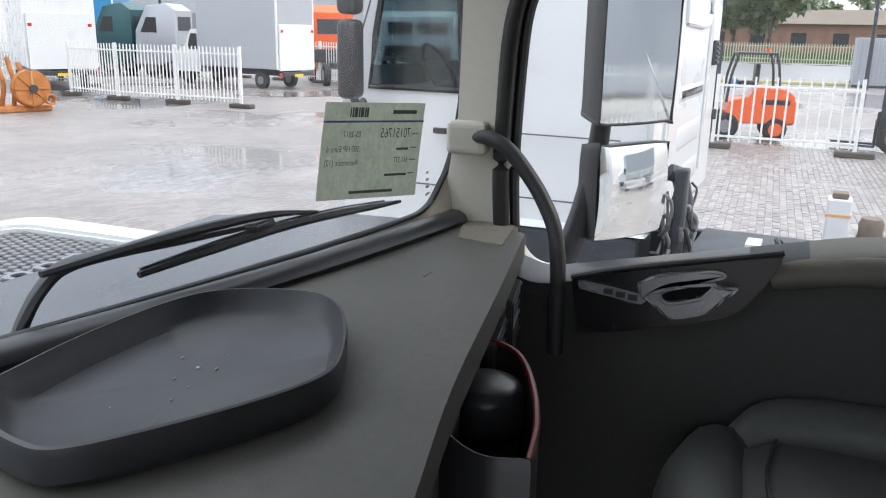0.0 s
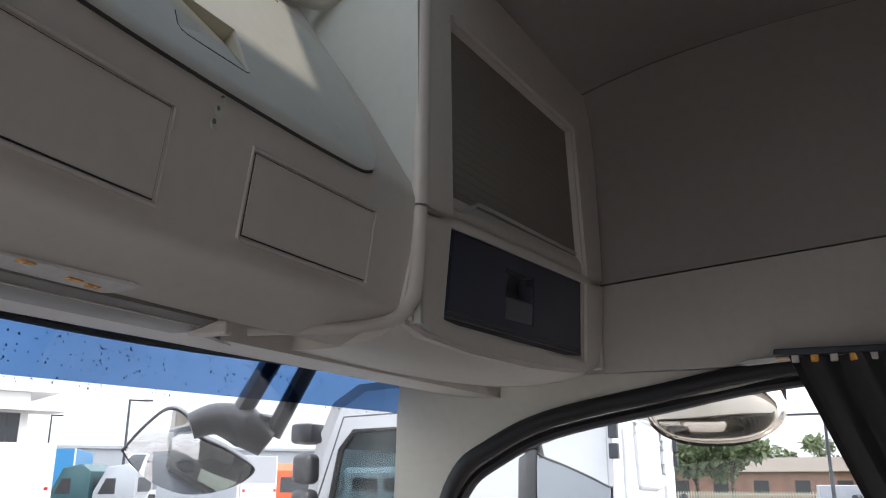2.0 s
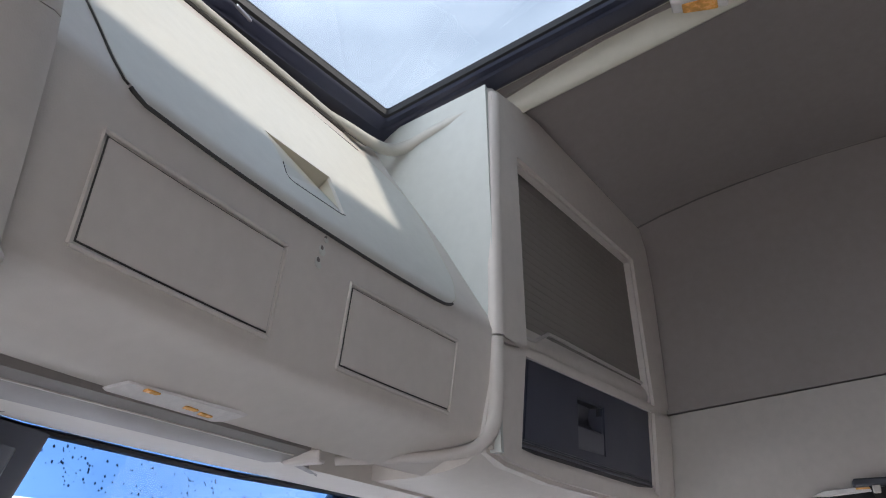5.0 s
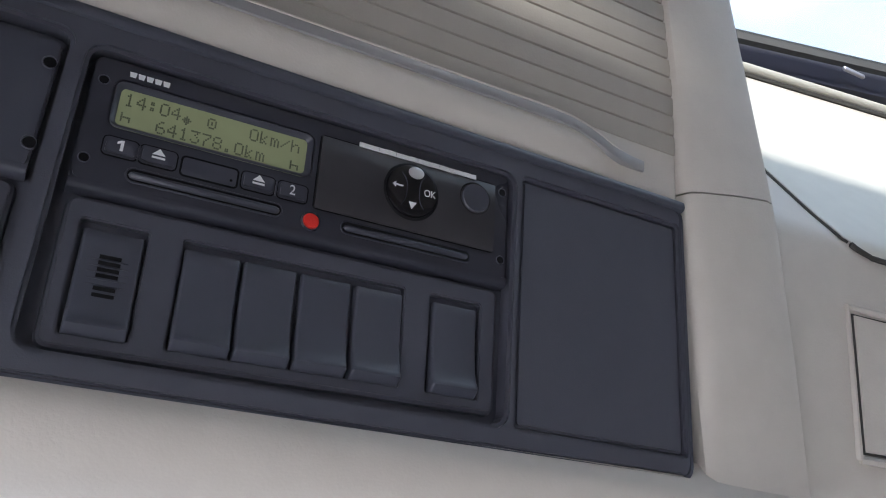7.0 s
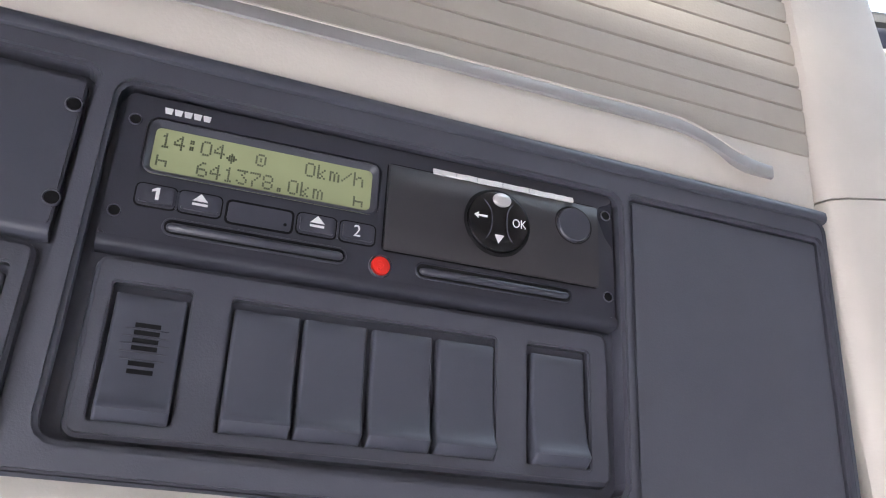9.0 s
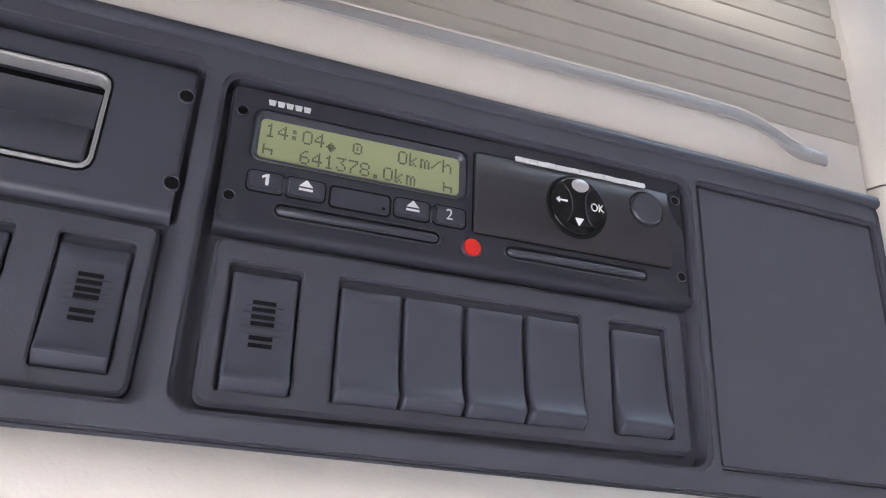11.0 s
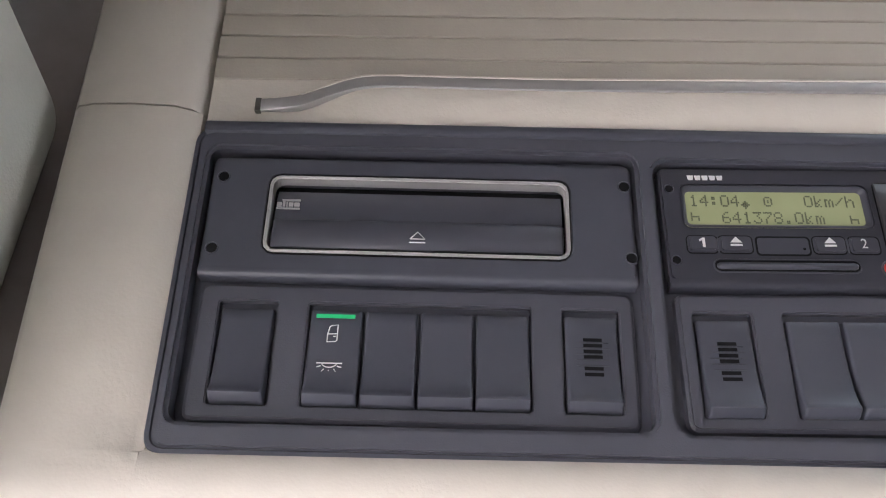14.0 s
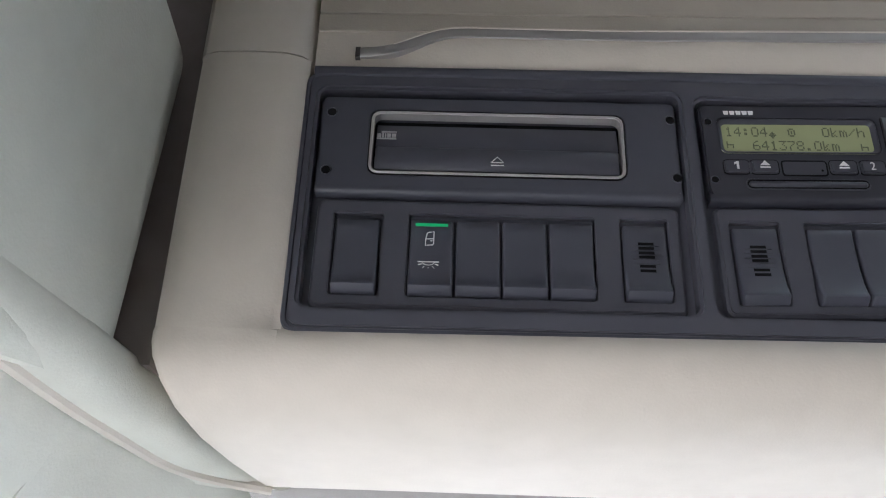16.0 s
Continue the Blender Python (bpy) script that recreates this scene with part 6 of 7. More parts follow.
mir = thing("door_mirror", "black door mirror with a tall main glass and a wide-angle glass", "mirror")
part("arm", tube([(1.50, 0.66, 2.00), (1.62, 0.62, 2.01), (1.70, 0.545, 2.25), (1.735, 0.515, 2.48), (1.735, 0.515, 2.75), (1.69, 0.55, 2.93), (1.52, 0.60, 2.99)], [0.03, 0.032, 0.028, 0.022, 0.021, 0.022, 0.024], 14, 6, up=(0, 1, 0)), BLACK, mir, "black mirror arm", True)
for name, z0, z1, xw, bulge_ in (("main", 2.478, 2.812, 0.118, 0.003), ("wide", 2.215, 2.425, 0.112, 0.022)):
    zc, hh = (z0 + z1) / 2, (z1 - z0) / 2
    m_ = pose(1.765, 0.445, zc, 0, 0, -33) @ pose(0, 0, 0, 90, 0, 0)
    cut = 0.62 if name == "main" else 0.95
    ol = [(p.x, p.y) for p in smooth_path([(-xw, -hh * 0.9, 0), (-xw * 0.85, -hh, 0), (xw * 0.85, -hh, 0), (xw * 0.98, -hh * 0.9, 0), (xw, hh * cut * 0.8, 0), (xw * 0.85, hh * (cut + 0.04), 0), (-xw * 0.75, hh, 0), (-xw, hh * 0.9, 0), (-xw, -hh * 0.9, 0)], 4)][:-1]
    part(name + "_housing", loft([[(x * k, y * k, z) for x, y in ol] for k, z in ((0.7, -0.085), (0.95, -0.06), (1.035, -0.01), (1.035, 0.006), (1.01, 0.007), (1.0, 0.0))]), BLACK, mir, "black housing", True, m_)
    part(name + "_glass", loft([[(x * k, y * k, 0.003 + bulge_ * (1 - k * k * (x * x + y * y) / (xw * xw + hh * hh))) for x, y in ol] for k in (1.0, 0.9, 0.75, 0.6, 0.45, 0.3, 0.15, 0.02)]), MIRROR, mir, "mirror glass", True, m_)
kerb = thing("kerb_mirror", "round kerb mirror hung over the door window", "mirror")
part("stay", tube([(1.53, 0.14, 3.03), (1.62, 0.14, 3.05), (1.73, 0.135, 3.02)], 0.02, 8, 4), BLACK, kerb, "black stay", True)
part("shell", dome(0.149, 0.109, 0.05), BLACK, kerb, "black shell", True, pose(1.74, 0.135, 2.946, 0, 0, 90))
part("glass", dome(0.150, 0.110, 0.055), mat("tinted_mirror", (0.70, 0.64, 0.55), 0.04, metal=1.0, var=0.02), kerb, "convex bronze-tinted glass", True, pose(1.735, 0.135, 2.938, -28, 0, -82))
whole("cab_side", slab(SIDE, 0, 0.008, holes=[WINS]), WHITE, "white painted outer side of the cab", "wall", kind="structure", m=yz(1.531))
fm = thing("front_mirror", "black front mirror with a convex glass on twin arms", "mirror")
FM = Matrix.Translation((1.333, 1.156, 2.827)) @ Matrix(((0.56, -0.195, -0.806), (-0.83, -0.132, -0.544), (0.0, 0.974, -0.235))).to_4x4()
fm_o = [(-0.132, 0.0), (-0.098, 0.044), (-0.056, 0.084), (-0.028, 0.086), (-0.004, 0.068), (0.018, 0.034), (0.072, 0.008), (0.12, -0.022), (0.134, -0.042), (0.102, -0.068), (0.048, -0.084), (-0.012, -0.083), (-0.072, -0.060), (-0.108, -0.030)]
fm_s = [(p.x, p.y) for p in smooth_path([(x, y, 0) for x, y in fm_o + fm_o[:1]], 4)][:-1]


def bulge(rows):
    return loft([[(x * k, -0.012 + (y + 0.012) * k, z) for x, y in fm_s] for k, z in rows])


part("shell", bulge([(0.3, -0.10), (0.7, -0.09), (0.95, -0.05), (1.0, -0.01), (1.0, 0.003), (0.97, 0.005), (0.95, -0.004)]), BLACK, fm, "black shell", True, FM)
part("glass", loft([[(x * k, -0.012 + (y + 0.012) * k, 0.038 * (1 - k * k * (x * x + (y + 0.012) ** 2) / 0.0185) - 0.002) for x, y in fm_s] for k in (0.955, 0.85, 0.7, 0.55, 0.4, 0.25, 0.12, 0.02)]), MIRROR, fm, "convex glass", True, FM)
part("bracket", tube([(1.275, 1.115, 2.872), (1.305, 1.075, 2.888), (1.338, 1.03, 2.872), (1.362, 0.99, 2.840)], [0.026, 0.032, 0.042, 0.030], 12, 5), BLACK, fm, "black knuckle", True)
part("bracket", box((1.33, 0.985, 2.855), (1.40, 1.06, 2.90), 0.014, 3), BLACK, fm, "black knuckle")
part("arm", tube([(1.331, 1.046, 2.888), (1.350, 0.993, 2.992), (1.359, 0.953, 3.064), (1.36, 0.93, 3.12)], 0.029, 10, 4, flat=0.7), BLACK, fm, "black arm", True)
part("arm", tube([(1.371, 0.987, 2.857), (1.391, 0.923, 2.992), (1.398, 0.875, 3.08), (1.40, 0.85, 3.13)], 0.026, 10, 4, flat=0.7), BLACK, fm, "black arm", True)
whole("front_panel", box((-0.64, 1.115, 1.0), (1.50, 1.15, 2.16), 0.02), WHITE, "white painted cab front below the windscreen", "wall", kind="structure")

# ---- the yard outside: places by bearing (degrees from straight ahead, to the right) and distance ----


def spot(az, d):
    return -0.1 + d * math.sin(radians(az)), 0.15 + d * math.cos(radians(az))


def facing(az, d, turn=0.0, z=0.0):
    """A pose on the yard whose -y side looks back along the bearing, then turned."""
    x, y = spot(az, d)
    return pose(x, y, z, 0, 0, -az + turn)


def paving_material():
    m = mat("wet_paving", (0.27, 0.25, 0.245), 0.4, var=0.3, scale=0.35, fine=9)
    n, l = m.node_tree.nodes, m.node_tree.links
    b = n["Principled BSDF"]
    tc = n.new("ShaderNodeTexCoord")
    br = n.new("ShaderNodeTexBrick")
    br.inputs["Scale"].default_value = 1.0
    br.inputs["Brick Width"].default_value, br.inputs["Row Height"].default_value, br.inputs["Mortar Size"].default_value = 0.21, 0.105, 0.006
    br.inputs["Color1"].default_value, br.inputs["Color2"].default_value, br.inputs["Mortar"].default_value = (1.1, 1.05, 1.0, 1), (0.72, 0.68, 0.66, 1), (0.35, 0.34, 0.34, 1)
    l.new(tc.outputs["Object"], br.inputs["Vector"])
    old = b.inputs["Base Color"].links[0].from_socket
    mx = n.new("ShaderNodeMixRGB")
    mx.blend_type, mx.inputs["Fac"].default_value = "MULTIPLY", 0.85
    l.new(old, mx.inputs["Color1"])
    l.new(br.outputs["Color"], mx.inputs["Color2"])
    l.new(mx.outputs["Color"], b.inputs["Base Color"])
    pud, rmp = n.new("ShaderNodeTexNoise"), n.new("ShaderNodeMapRange")
    pud.inputs["Scale"].default_value, pud.inputs["Detail"].default_value = 0.16, 5
    l.new(tc.outputs["Object"], pud.inputs["Vector"])
    rmp.inputs["From Min"].default_value, rmp.inputs["From Max"].default_value = 0.44, 0.60
    rmp.inputs["To Min"].default_value, rmp.inputs["To Max"].default_value = 0.50, 0.08
    l.new(pud.outputs["Fac"], rmp.inputs["Value"])
    l.new(rmp.outputs["Result"], b.inputs["Roughness"])
    bp, bs = n.new("ShaderNodeBump"), n.new("ShaderNodeMath")
    bs.operation = "MULTIPLY"
    l.new(rmp.outputs["Result"], bs.inputs[0])
    bs.inputs[1].default_value = 1.2
    bp.inputs["Distance"].default_value = 0.006
    l.new(br.outputs["Fac"], bp.inputs["Height"])
    bp.invert = True
    l.new(bs.outputs[0], bp.inputs["Strength"])
    l.new(bp.outputs["Normal"], b.inputs["Normal"])
    return m


PAVING = paving_material()
whole("ground", box((-900, -900, -0.4), (900, 900, 0)), PAVING, "wet grey block paving of a truck yard with puddles", "ground", kind="structure")

# single paving blocks where the yard lies nearest in view
PAVER = mat("paver", (0.25, 0.225, 0.215), 0.42, var=0.15, scale=3)
pn, pl_ = PAVER.node_tree.nodes, PAVER.node_tree.links
isl, psc = pn.new("ShaderNodeNewGeometry"), pn.new("ShaderNodeMapRange")
psc.inputs["To Min"].default_value, psc.inputs["To Max"].default_value = 0.70, 1.25
pl_.new(isl.outputs["Random Per Island"], psc.inputs["Value"])
pmul = pn.new("ShaderNodeVectorMath")
pmul.operation = "SCALE"
pb = pn["Principled BSDF"]
pold = pb.inputs["Base Color"].links[0].from_socket
pl_.new(pold, pmul.inputs[0])
pl_.new(psc.outputs["Result"], pmul.inputs["Scale"])
pl_.new(pmul.outputs["Vector"], pb.inputs["Base Color"])
prng = np.random.RandomState(3)
verts, faces = [], []
for i in range(64):
    for j in range(84):
        x = 8.2 + i * 0.212 + (0.106 if j % 2 else 0)
        y = -4.4 + j * 0.107
        h, tx, ty = 0.006 + prng.uniform(0, 0.005), prng.uniform(-0.002, 0.002), prng.uniform(-0.0015, 0.0015)
        k = len(verts)
        for sx, sy in ((-1, -1), (1, -1), (1, 1), (-1, 1)):
            verts.append((x + sx * 0.102, y + sy * 0.050, -0.002))
        for sx, sy in ((-1, -1), (1, -1), (1, 1), (-1, 1)):
            verts.append((x + sx * 0.097, y + sy * 0.046, h + sx * tx + sy * ty))
        faces += [(k + 4, k + 5, k + 6, k + 7)] + [(k + a, k + (a + 1) % 4, k + 4 + (a + 1) % 4, k + 4 + a) for a in range(4)]
pm = bpy.data.meshes.new("paving_blocks")
pm.from_pydata(verts, [], faces)
pm.materials.append(PAVER)
tagged(new("paving_blocks", pm), "worn damp concrete paving blocks in rows", "paving", kind="stuff")

# ---- the white truck alongside ----
TK = pose(4.95, 0.80, 0, 0, 0, -4.1)
truck = thing("parked_truck", "white tractor unit parked alongside, wet", "truck", m=TK)
prof = [(0.0, 1.42), (0.0, 3.15), (0.04, 3.22), (0.5, 3.33), (1.4, 3.44), (1.75, 3.42), (1.95, 3.30), (2.08, 3.0), (2.18, 2.4), (2.26, 1.9), (2.30, 1.5), (2.30, 1.0), (1.95, 0.95), (1.80, 1.25), (1.5, 1.40)]


def cab_ring(x, k):
    c = (1.1, 2.4)
    return [(x, c[0] + (y - c[0]) * k, c[1] + (z - c[1]) * k) for y, z in prof]


shell = loft([cab_ring(0.06, 0.955), cab_ring(0.02, 0.985), cab_ring(0.0, 1.0), cab_ring(2.46, 1.0), cab_ring(2.50, 0.96)], True, False)
bmesh.ops.delete(shell, geom=[f for f in shell.faces if abs(f.calc_center_median().x - 1.23) < 0.05 and abs(f.calc_center_median().z - 2.70) < 0.05], context="FACES")
part("cab", shell, WHITE, truck, "white painted cab", True)
pane_ = part("windscreen", loft([[(x, 2.08, 3.0), (x, 2.18, 2.4), (x, 2.174, 2.4), (x, 2.074, 3.0)] for x in (0.01, 2.45)]), GLASS_D, truck, "grey windscreen")
pane_.visible_shadow = False
SEAMM = mat("panel_seam", (0.12, 0.12, 0.125), 0.6)
wing = [(1.30, 2.27), (2.02, 2.27), (1.97, 2.62), (1.90, 2.98), (1.80, 3.10), (1.34, 3.12)]
for x, k in ((0.052, 0.957), (2.492, 0.962)):
    part("cab_side", slab([(y, z) for _, y, z in cab_ring(0, k)], 0, 0.012, holes=[wing]), WHITE, truck, "white cab side round the window", False, yz(x))
    pane_ = part("side_window", slab(wing, 0, 0.006), GLASS_D, truck, "grey see-through side window", False, yz(x + 0.002))
    pane_.visible_shadow = False
part("steering_wheel", tube([(0.55 + 0.21 * math.cos(a), 1.72 + 0.10 * math.sin(a), 2.36 + 0.19 * math.sin(a)) for a in lin(0, 2 * math.pi, 25)], 0.018, 8, 1), BLACK, truck, "black steering wheel", True)
part("dash", box((0.08, 1.74, 1.9), (2.44, 2.02, 2.26), 0.05), DASH, truck, "dark dash")
part("headrest", box((0.40, 1.18, 2.42), (0.80, 1.30, 2.86), 0.05), STEEL_D, truck, "grey seat back", True)
part("window_seal", tube([(0.046, y, z) for y, z in wing + wing[:1]], 0.022, 6, 1), RUBBER, truck, "black window seal")
for pts in ([(1.22, 1.45), (1.22, 3.18), (1.30, 3.22), (1.86, 3.20), (2.06, 2.62), (2.12, 2.2), (2.14, 1.45)], [(0.20, 1.50), (0.20, 2.02), (1.10, 2.02), (1.10, 1.50)], [(1.22, 1.62), (2.13, 1.62)], [(0.05, 1.60), (1.2, 1.60)]):
    part("panel_gap", tube([(-0.001, y, z) for y, z in pts], 0.006, 5, 1), SEAMM, truck)
part("door_handle", box((-0.03, 1.30, 1.98), (0.0, 1.48, 2.02), 0.008), BLACK, truck, "black door handle")
# rear wall with pressed panels, hinges and vents
part("panel_rim", tube([(x, -0.004, z) for x, z in ((0.78, 2.74), (0.72, 3.0), (0.80, 3.20), (1.70, 3.20), (1.78, 3.0), (1.72, 2.74), (0.78, 2.74))], 0.022, 8, 3), WHITE, truck, "pressed white panel edge", True)
for x0, x1, z0, z1 in ((0.75, 1.75, 2.20, 2.32), (0.80, 1.80, 1.86, 2.04), (1.10, 1.80, 1.56, 1.74)):
    part("pressed_panel", loft([[(x, 0.004 - d, z) for x, z in rrect(x0 + i, z0 + i, x1 - i, z1 - i, 0.04, 4)] for i, d in ((0.0, 0.0), (0.02, 0.012), (0.045, 0.018))]), WHITE, truck, "pressed white panel", True)
part("pressed_rib", box((0.30, -0.02, 1.6), (0.40, 0.004, 3.1), 0.012), WHITE, truck)
part("pressed_rib", box((1.85, -0.02, 1.6), (1.95, 0.004, 3.1), 0.012), WHITE, truck)
for x0 in (0.16, 2.12):
    v_ = part("vent", box((x0, -0.03, 2.42), (x0 + 0.15, 0.0, 2.62), 0.008), STEEL_D, truck, "dark slatted vent")
    for i in range(5):
        part("slat", box((x0 + 0.01, -0.045, 2.435 + i * 0.036), (x0 + 0.14, -0.028, 2.455 + i * 0.036), 0.004), BLACK, v_)
for z in (1.95, 2.9, 3.02):
    part("hinge", box((-0.02, -0.035, z), (0.035, 0.02, z + 0.09), 0.006), STEEL_D, truck, "grey bracket")
    part("hinge", box((2.44, -0.035, z), (2.50, 0.02, z + 0.09), 0.006), STEEL_D, truck, "grey bracket")
part("roof_spoiler", loft([[(0.25, 0.5, 3.33), (2.25, 0.5, 3.33), (2.25, 1.6, 3.43), (0.25, 1.6, 3.43)], [(0.35, 0.55, 3.40), (2.15, 0.55, 3.40), (2.15, 1.45, 3.47), (0.35, 1.45, 3.47)]]), WHITE, truck, "white roof panel")
# mirrors on its near side
for z0, z1, y0 in ((2.20, 2.72, 1.98), (2.75, 2.95, 1.98)):
    part("mirror_pod", box((-0.32, y0 - 0.05, z0), (-0.15, y0 + 0.09, z1), 0.045, 3), BLACK, truck, "black mirror pod", True)
part("mirror_arm", tube([(0.02, 2.06, 2.16), (-0.16, 2.0, 2.13), (-0.22, 1.99, 2.24)], 0.03, 8, 4), BLACK, truck, "black mirror arm", True)
part("front_mirror", box((-0.12, 2.04, 3.02), (0.10, 2.22, 3.16), 0.03), BLACK, truck, "black corner mirror", True)
# skirts, wheels, chassis
part("skirt", box((0.03, 0.05, 0.45), (0.5, 1.15, 1.41), 0.04), STEEL_D, truck, "dark side skirt")
part("step_box", box((0.03, 1.15, 0.40), (0.5, 1.9, 0.95), 0.04), STEEL_D, truck, "dark steps")
part("bumper", box((0.03, 1.95, 0.35), (2.47, 2.36, 1.0), 0.06), STEEL_D, truck, "dark bumper")
for x in (0.72, 1.62):
    part("chassis_rail", box((x, -4.6, 0.86), (x + 0.09, 1.0, 1.14), 0.012), STEEL_D, truck, "dark steel chassis rail")
for y in (-0.5, -1.3, -2.1, -3.0, -3.9):
    part("cross_member", box((0.80, y, 0.92), (1.63, y + 0.12, 1.06), 0.01), STEEL_D, truck, "dark cross member")
def wheel(r, w):
    return loft([[(x, q * math.cos(a), q * math.sin(a)) for a in lin(0, 2 * math.pi, 29)[:-1]] for x, q in ((-w / 2, r * 0.55), (-w / 2, r * 0.9), (-w * 0.42, r), (w * 0.42, r), (w / 2, r * 0.9), (w / 2, r * 0.55))])


TYRE = mat("tyre_rubber", (0.02, 0.02, 0.021), 0.7, bump=0.4, grain=80)
for x, y in ((0.32, 1.45), (2.2, 1.45), (0.35, -2.4), (2.15, -2.4)):
    w_ = part("wheel", wheel(0.52, 0.32), TYRE, truck, "black truck tyre", True, Matrix.Translation((x, y, 0.52)))
    part("rim", cyl((-0.1, 0, 0), (0.1, 0, 0), 0.28, n=24, bev=0.02), WHITE_D, w_, "grey steel rim")
part("mudguard", tube([(0.35, -1.75, 0.85), (0.35, -1.95, 1.08), (0.35, -2.4, 1.20), (0.35, -2.85, 1.08), (0.35, -3.05, 0.85)], 0.22, 8, 5, flat=0.12, up=(1, 0, 0)), BLACK, truck, "black mudguard", True)
part("tank", box((0.10, -1.55, 0.50), (0.66, -0.15, 1.05), 0.06, 3), SILVER, truck, "grey fuel tank", True)
part("catwalk", box((0.80, -0.95, 1.14), (1.62, -0.15, 1.17), 0.004), STEEL_D, truck, "dark deck plate")
part("stack_pipe", tube([(0.45, -0.18, 0.95), (0.44, -0.16, 1.5), (0.40, -0.12, 1.75), (0.36, -0.05, 1.80)], 0.055, 12, 5), STEEL_D, truck, "dark intake pipe", True)
part("strut", box((0.18, -0.20, 1.00), (0.28, -0.12, 1.85), 0.015), STEEL_D, truck, "dark cab strut")
crng = random.Random(11)
for i in range(26):
    x, z = crng.uniform(0.06, 0.62), crng.uniform(1.10, 1.72)
    y = -0.06 - crng.uniform(0, 0.16)
    part("hose", tube([(x, y, z), (x + crng.uniform(-0.15, 0.15), y - 0.03, z - crng.uniform(0.05, 0.25)), (x + crng.uniform(-0.2, 0.2), y + 0.02, z - crng.uniform(0.2, 0.45))], crng.uniform(0.008, 0.022), 7, 5), BLACK if i % 3 else SILVER, truck, "black hose", True)
for i in range(8):
    x, z, y = crng.uniform(0.1, 0.6), crng.uniform(1.05, 1.6), -0.05 - crng.uniform(0, 0.12)
    part("fitting", box((x, y - 0.05, z), (x + 0.08, y, z + 0.10), 0.01), SILVER if i % 2 else STEEL_D, truck, "grey fitting")
wp = part("white_guard", box((0.93, -1.155, 1.15), (1.09, -1.005, 1.62), 0.012), WHITE, truck, "white guard post with orange bands")
for z in (1.28, 1.50):
    part("orange_band", box((0.927, -1.158, z), (1.093, -1.002, z + 0.018)), mat("orange_band", (0.75, 0.35, 0.12), 0.5), wp)
part("post_cap", box((0.95, -1.13, 1.62), (1.07, -1.03, 1.66), 0.01), mat("brown_plastic", (0.14, 0.10, 0.07), 0.6), wp)
BROWN = mat("brown_gaiter", (0.16, 0.125, 0.095), 0.7, var=0.2)
for z in (1.16, 1.34):
    part("gaiter", loft([[(1.02 + q * math.cos(a), -1.29 + q * math.sin(a), z + h) for a in lin(0, 2 * math.pi, 21)[:-1]] for q, h in ((0.07, 0), (0.085, 0.02), (0.075, 0.06), (0.08, 0.12), (0.065, 0.16))]), BROWN, truck, "brown gaiter", True)
part("label_plate", box((0.90, -0.62, 1.172), (1.12, -0.52, 1.25), 0.004), PAPER_W, truck, "white label plate")
part("lever", tube([(0.86, -0.8, 1.18), (1.0, -0.72, 1.28), (1.2, -0.76, 1.20)], 0.02, 8, 4), STEEL_D, truck, "dark lever", True)

# ---- white yard fence ----
FOOT = mat("dark_timber_foot", (0.07, 0.06, 0.05), 0.8, var=0.3)


def fence_panel(length, height, n, label):
    f = thing("yard_fence", label, "fence", "white fence panels in the yard")
    for x in (0.0, length):
        part("post", box((x - 0.04, -0.04, 0.10), (x + 0.04, 0.04, height + 0.03), 0.006), WHITE_D, f, "white post")
        part("foot", box((x - 0.42, -0.16, 0.0), (x + 0.42, 0.16, 0.14), 0.03), FOOT, f, "dark timber foot")
    for z in (0.30, height - 0.22):
        part("rail", box((0.04, -0.025, z - 0.025), (length - 0.04, 0.025, z + 0.025), 0.004), WHITE_D, f)
    pk = None
    for i in range(n):
        x = length * (i + 0.5) / n
        if pk is None:
            pk = part("picket", box((-0.022, -0.012, 0.18), (0.022, 0.012, height), 0.005), WHITE_D, f, "", False, Matrix.Translation((x, 0, 0)))
        else:
            c_ = new("picket", pk.data)
            c_.parent, c_.matrix_basis = f, Matrix.Translation((x, 0, 0))
    return f


fp = fence_panel(2.66, 1.95, 17, "white steel picket fence panel on dark feet")
fp.matrix_basis = pose(22.70, 16.36, 0, 0, 0, 88)
for x, y, r in ((22.80, 19.05, 88), (22.90, 21.74, 80)):
    copy_thing(fp, pose(x, y, 0, 0, 0, r))
copy_thing(fp, pose(35.0, 20.5, 0, 0, 0, 78))
copy_thing(fp, pose(35.6, 23.1, 0, 0, 0, 78))
copy_thing(fp, pose(34.5, 17.9, 0, 0, 0, 78))
copy_thing(fp, pose(27.0, 27.0, 0, 0, 0, 96))
copy_thing(fp, pose(26.7, 29.6, 0, 0, 0, 96))
copy_thing(fp, pose(3.4, -13.2, 0, 0, 0, -4))
copy_thing(fp, pose(6.1, -13.4, 0, 0, 0, -4))
fr = fence_panel(3.1, 1.72, 13, "white steel picket fence panel on dark feet, wet")
fr.matrix_basis = pose(*spot(95.3, 20.6), 0, 0, 0, 2 - 95.3 + 180)
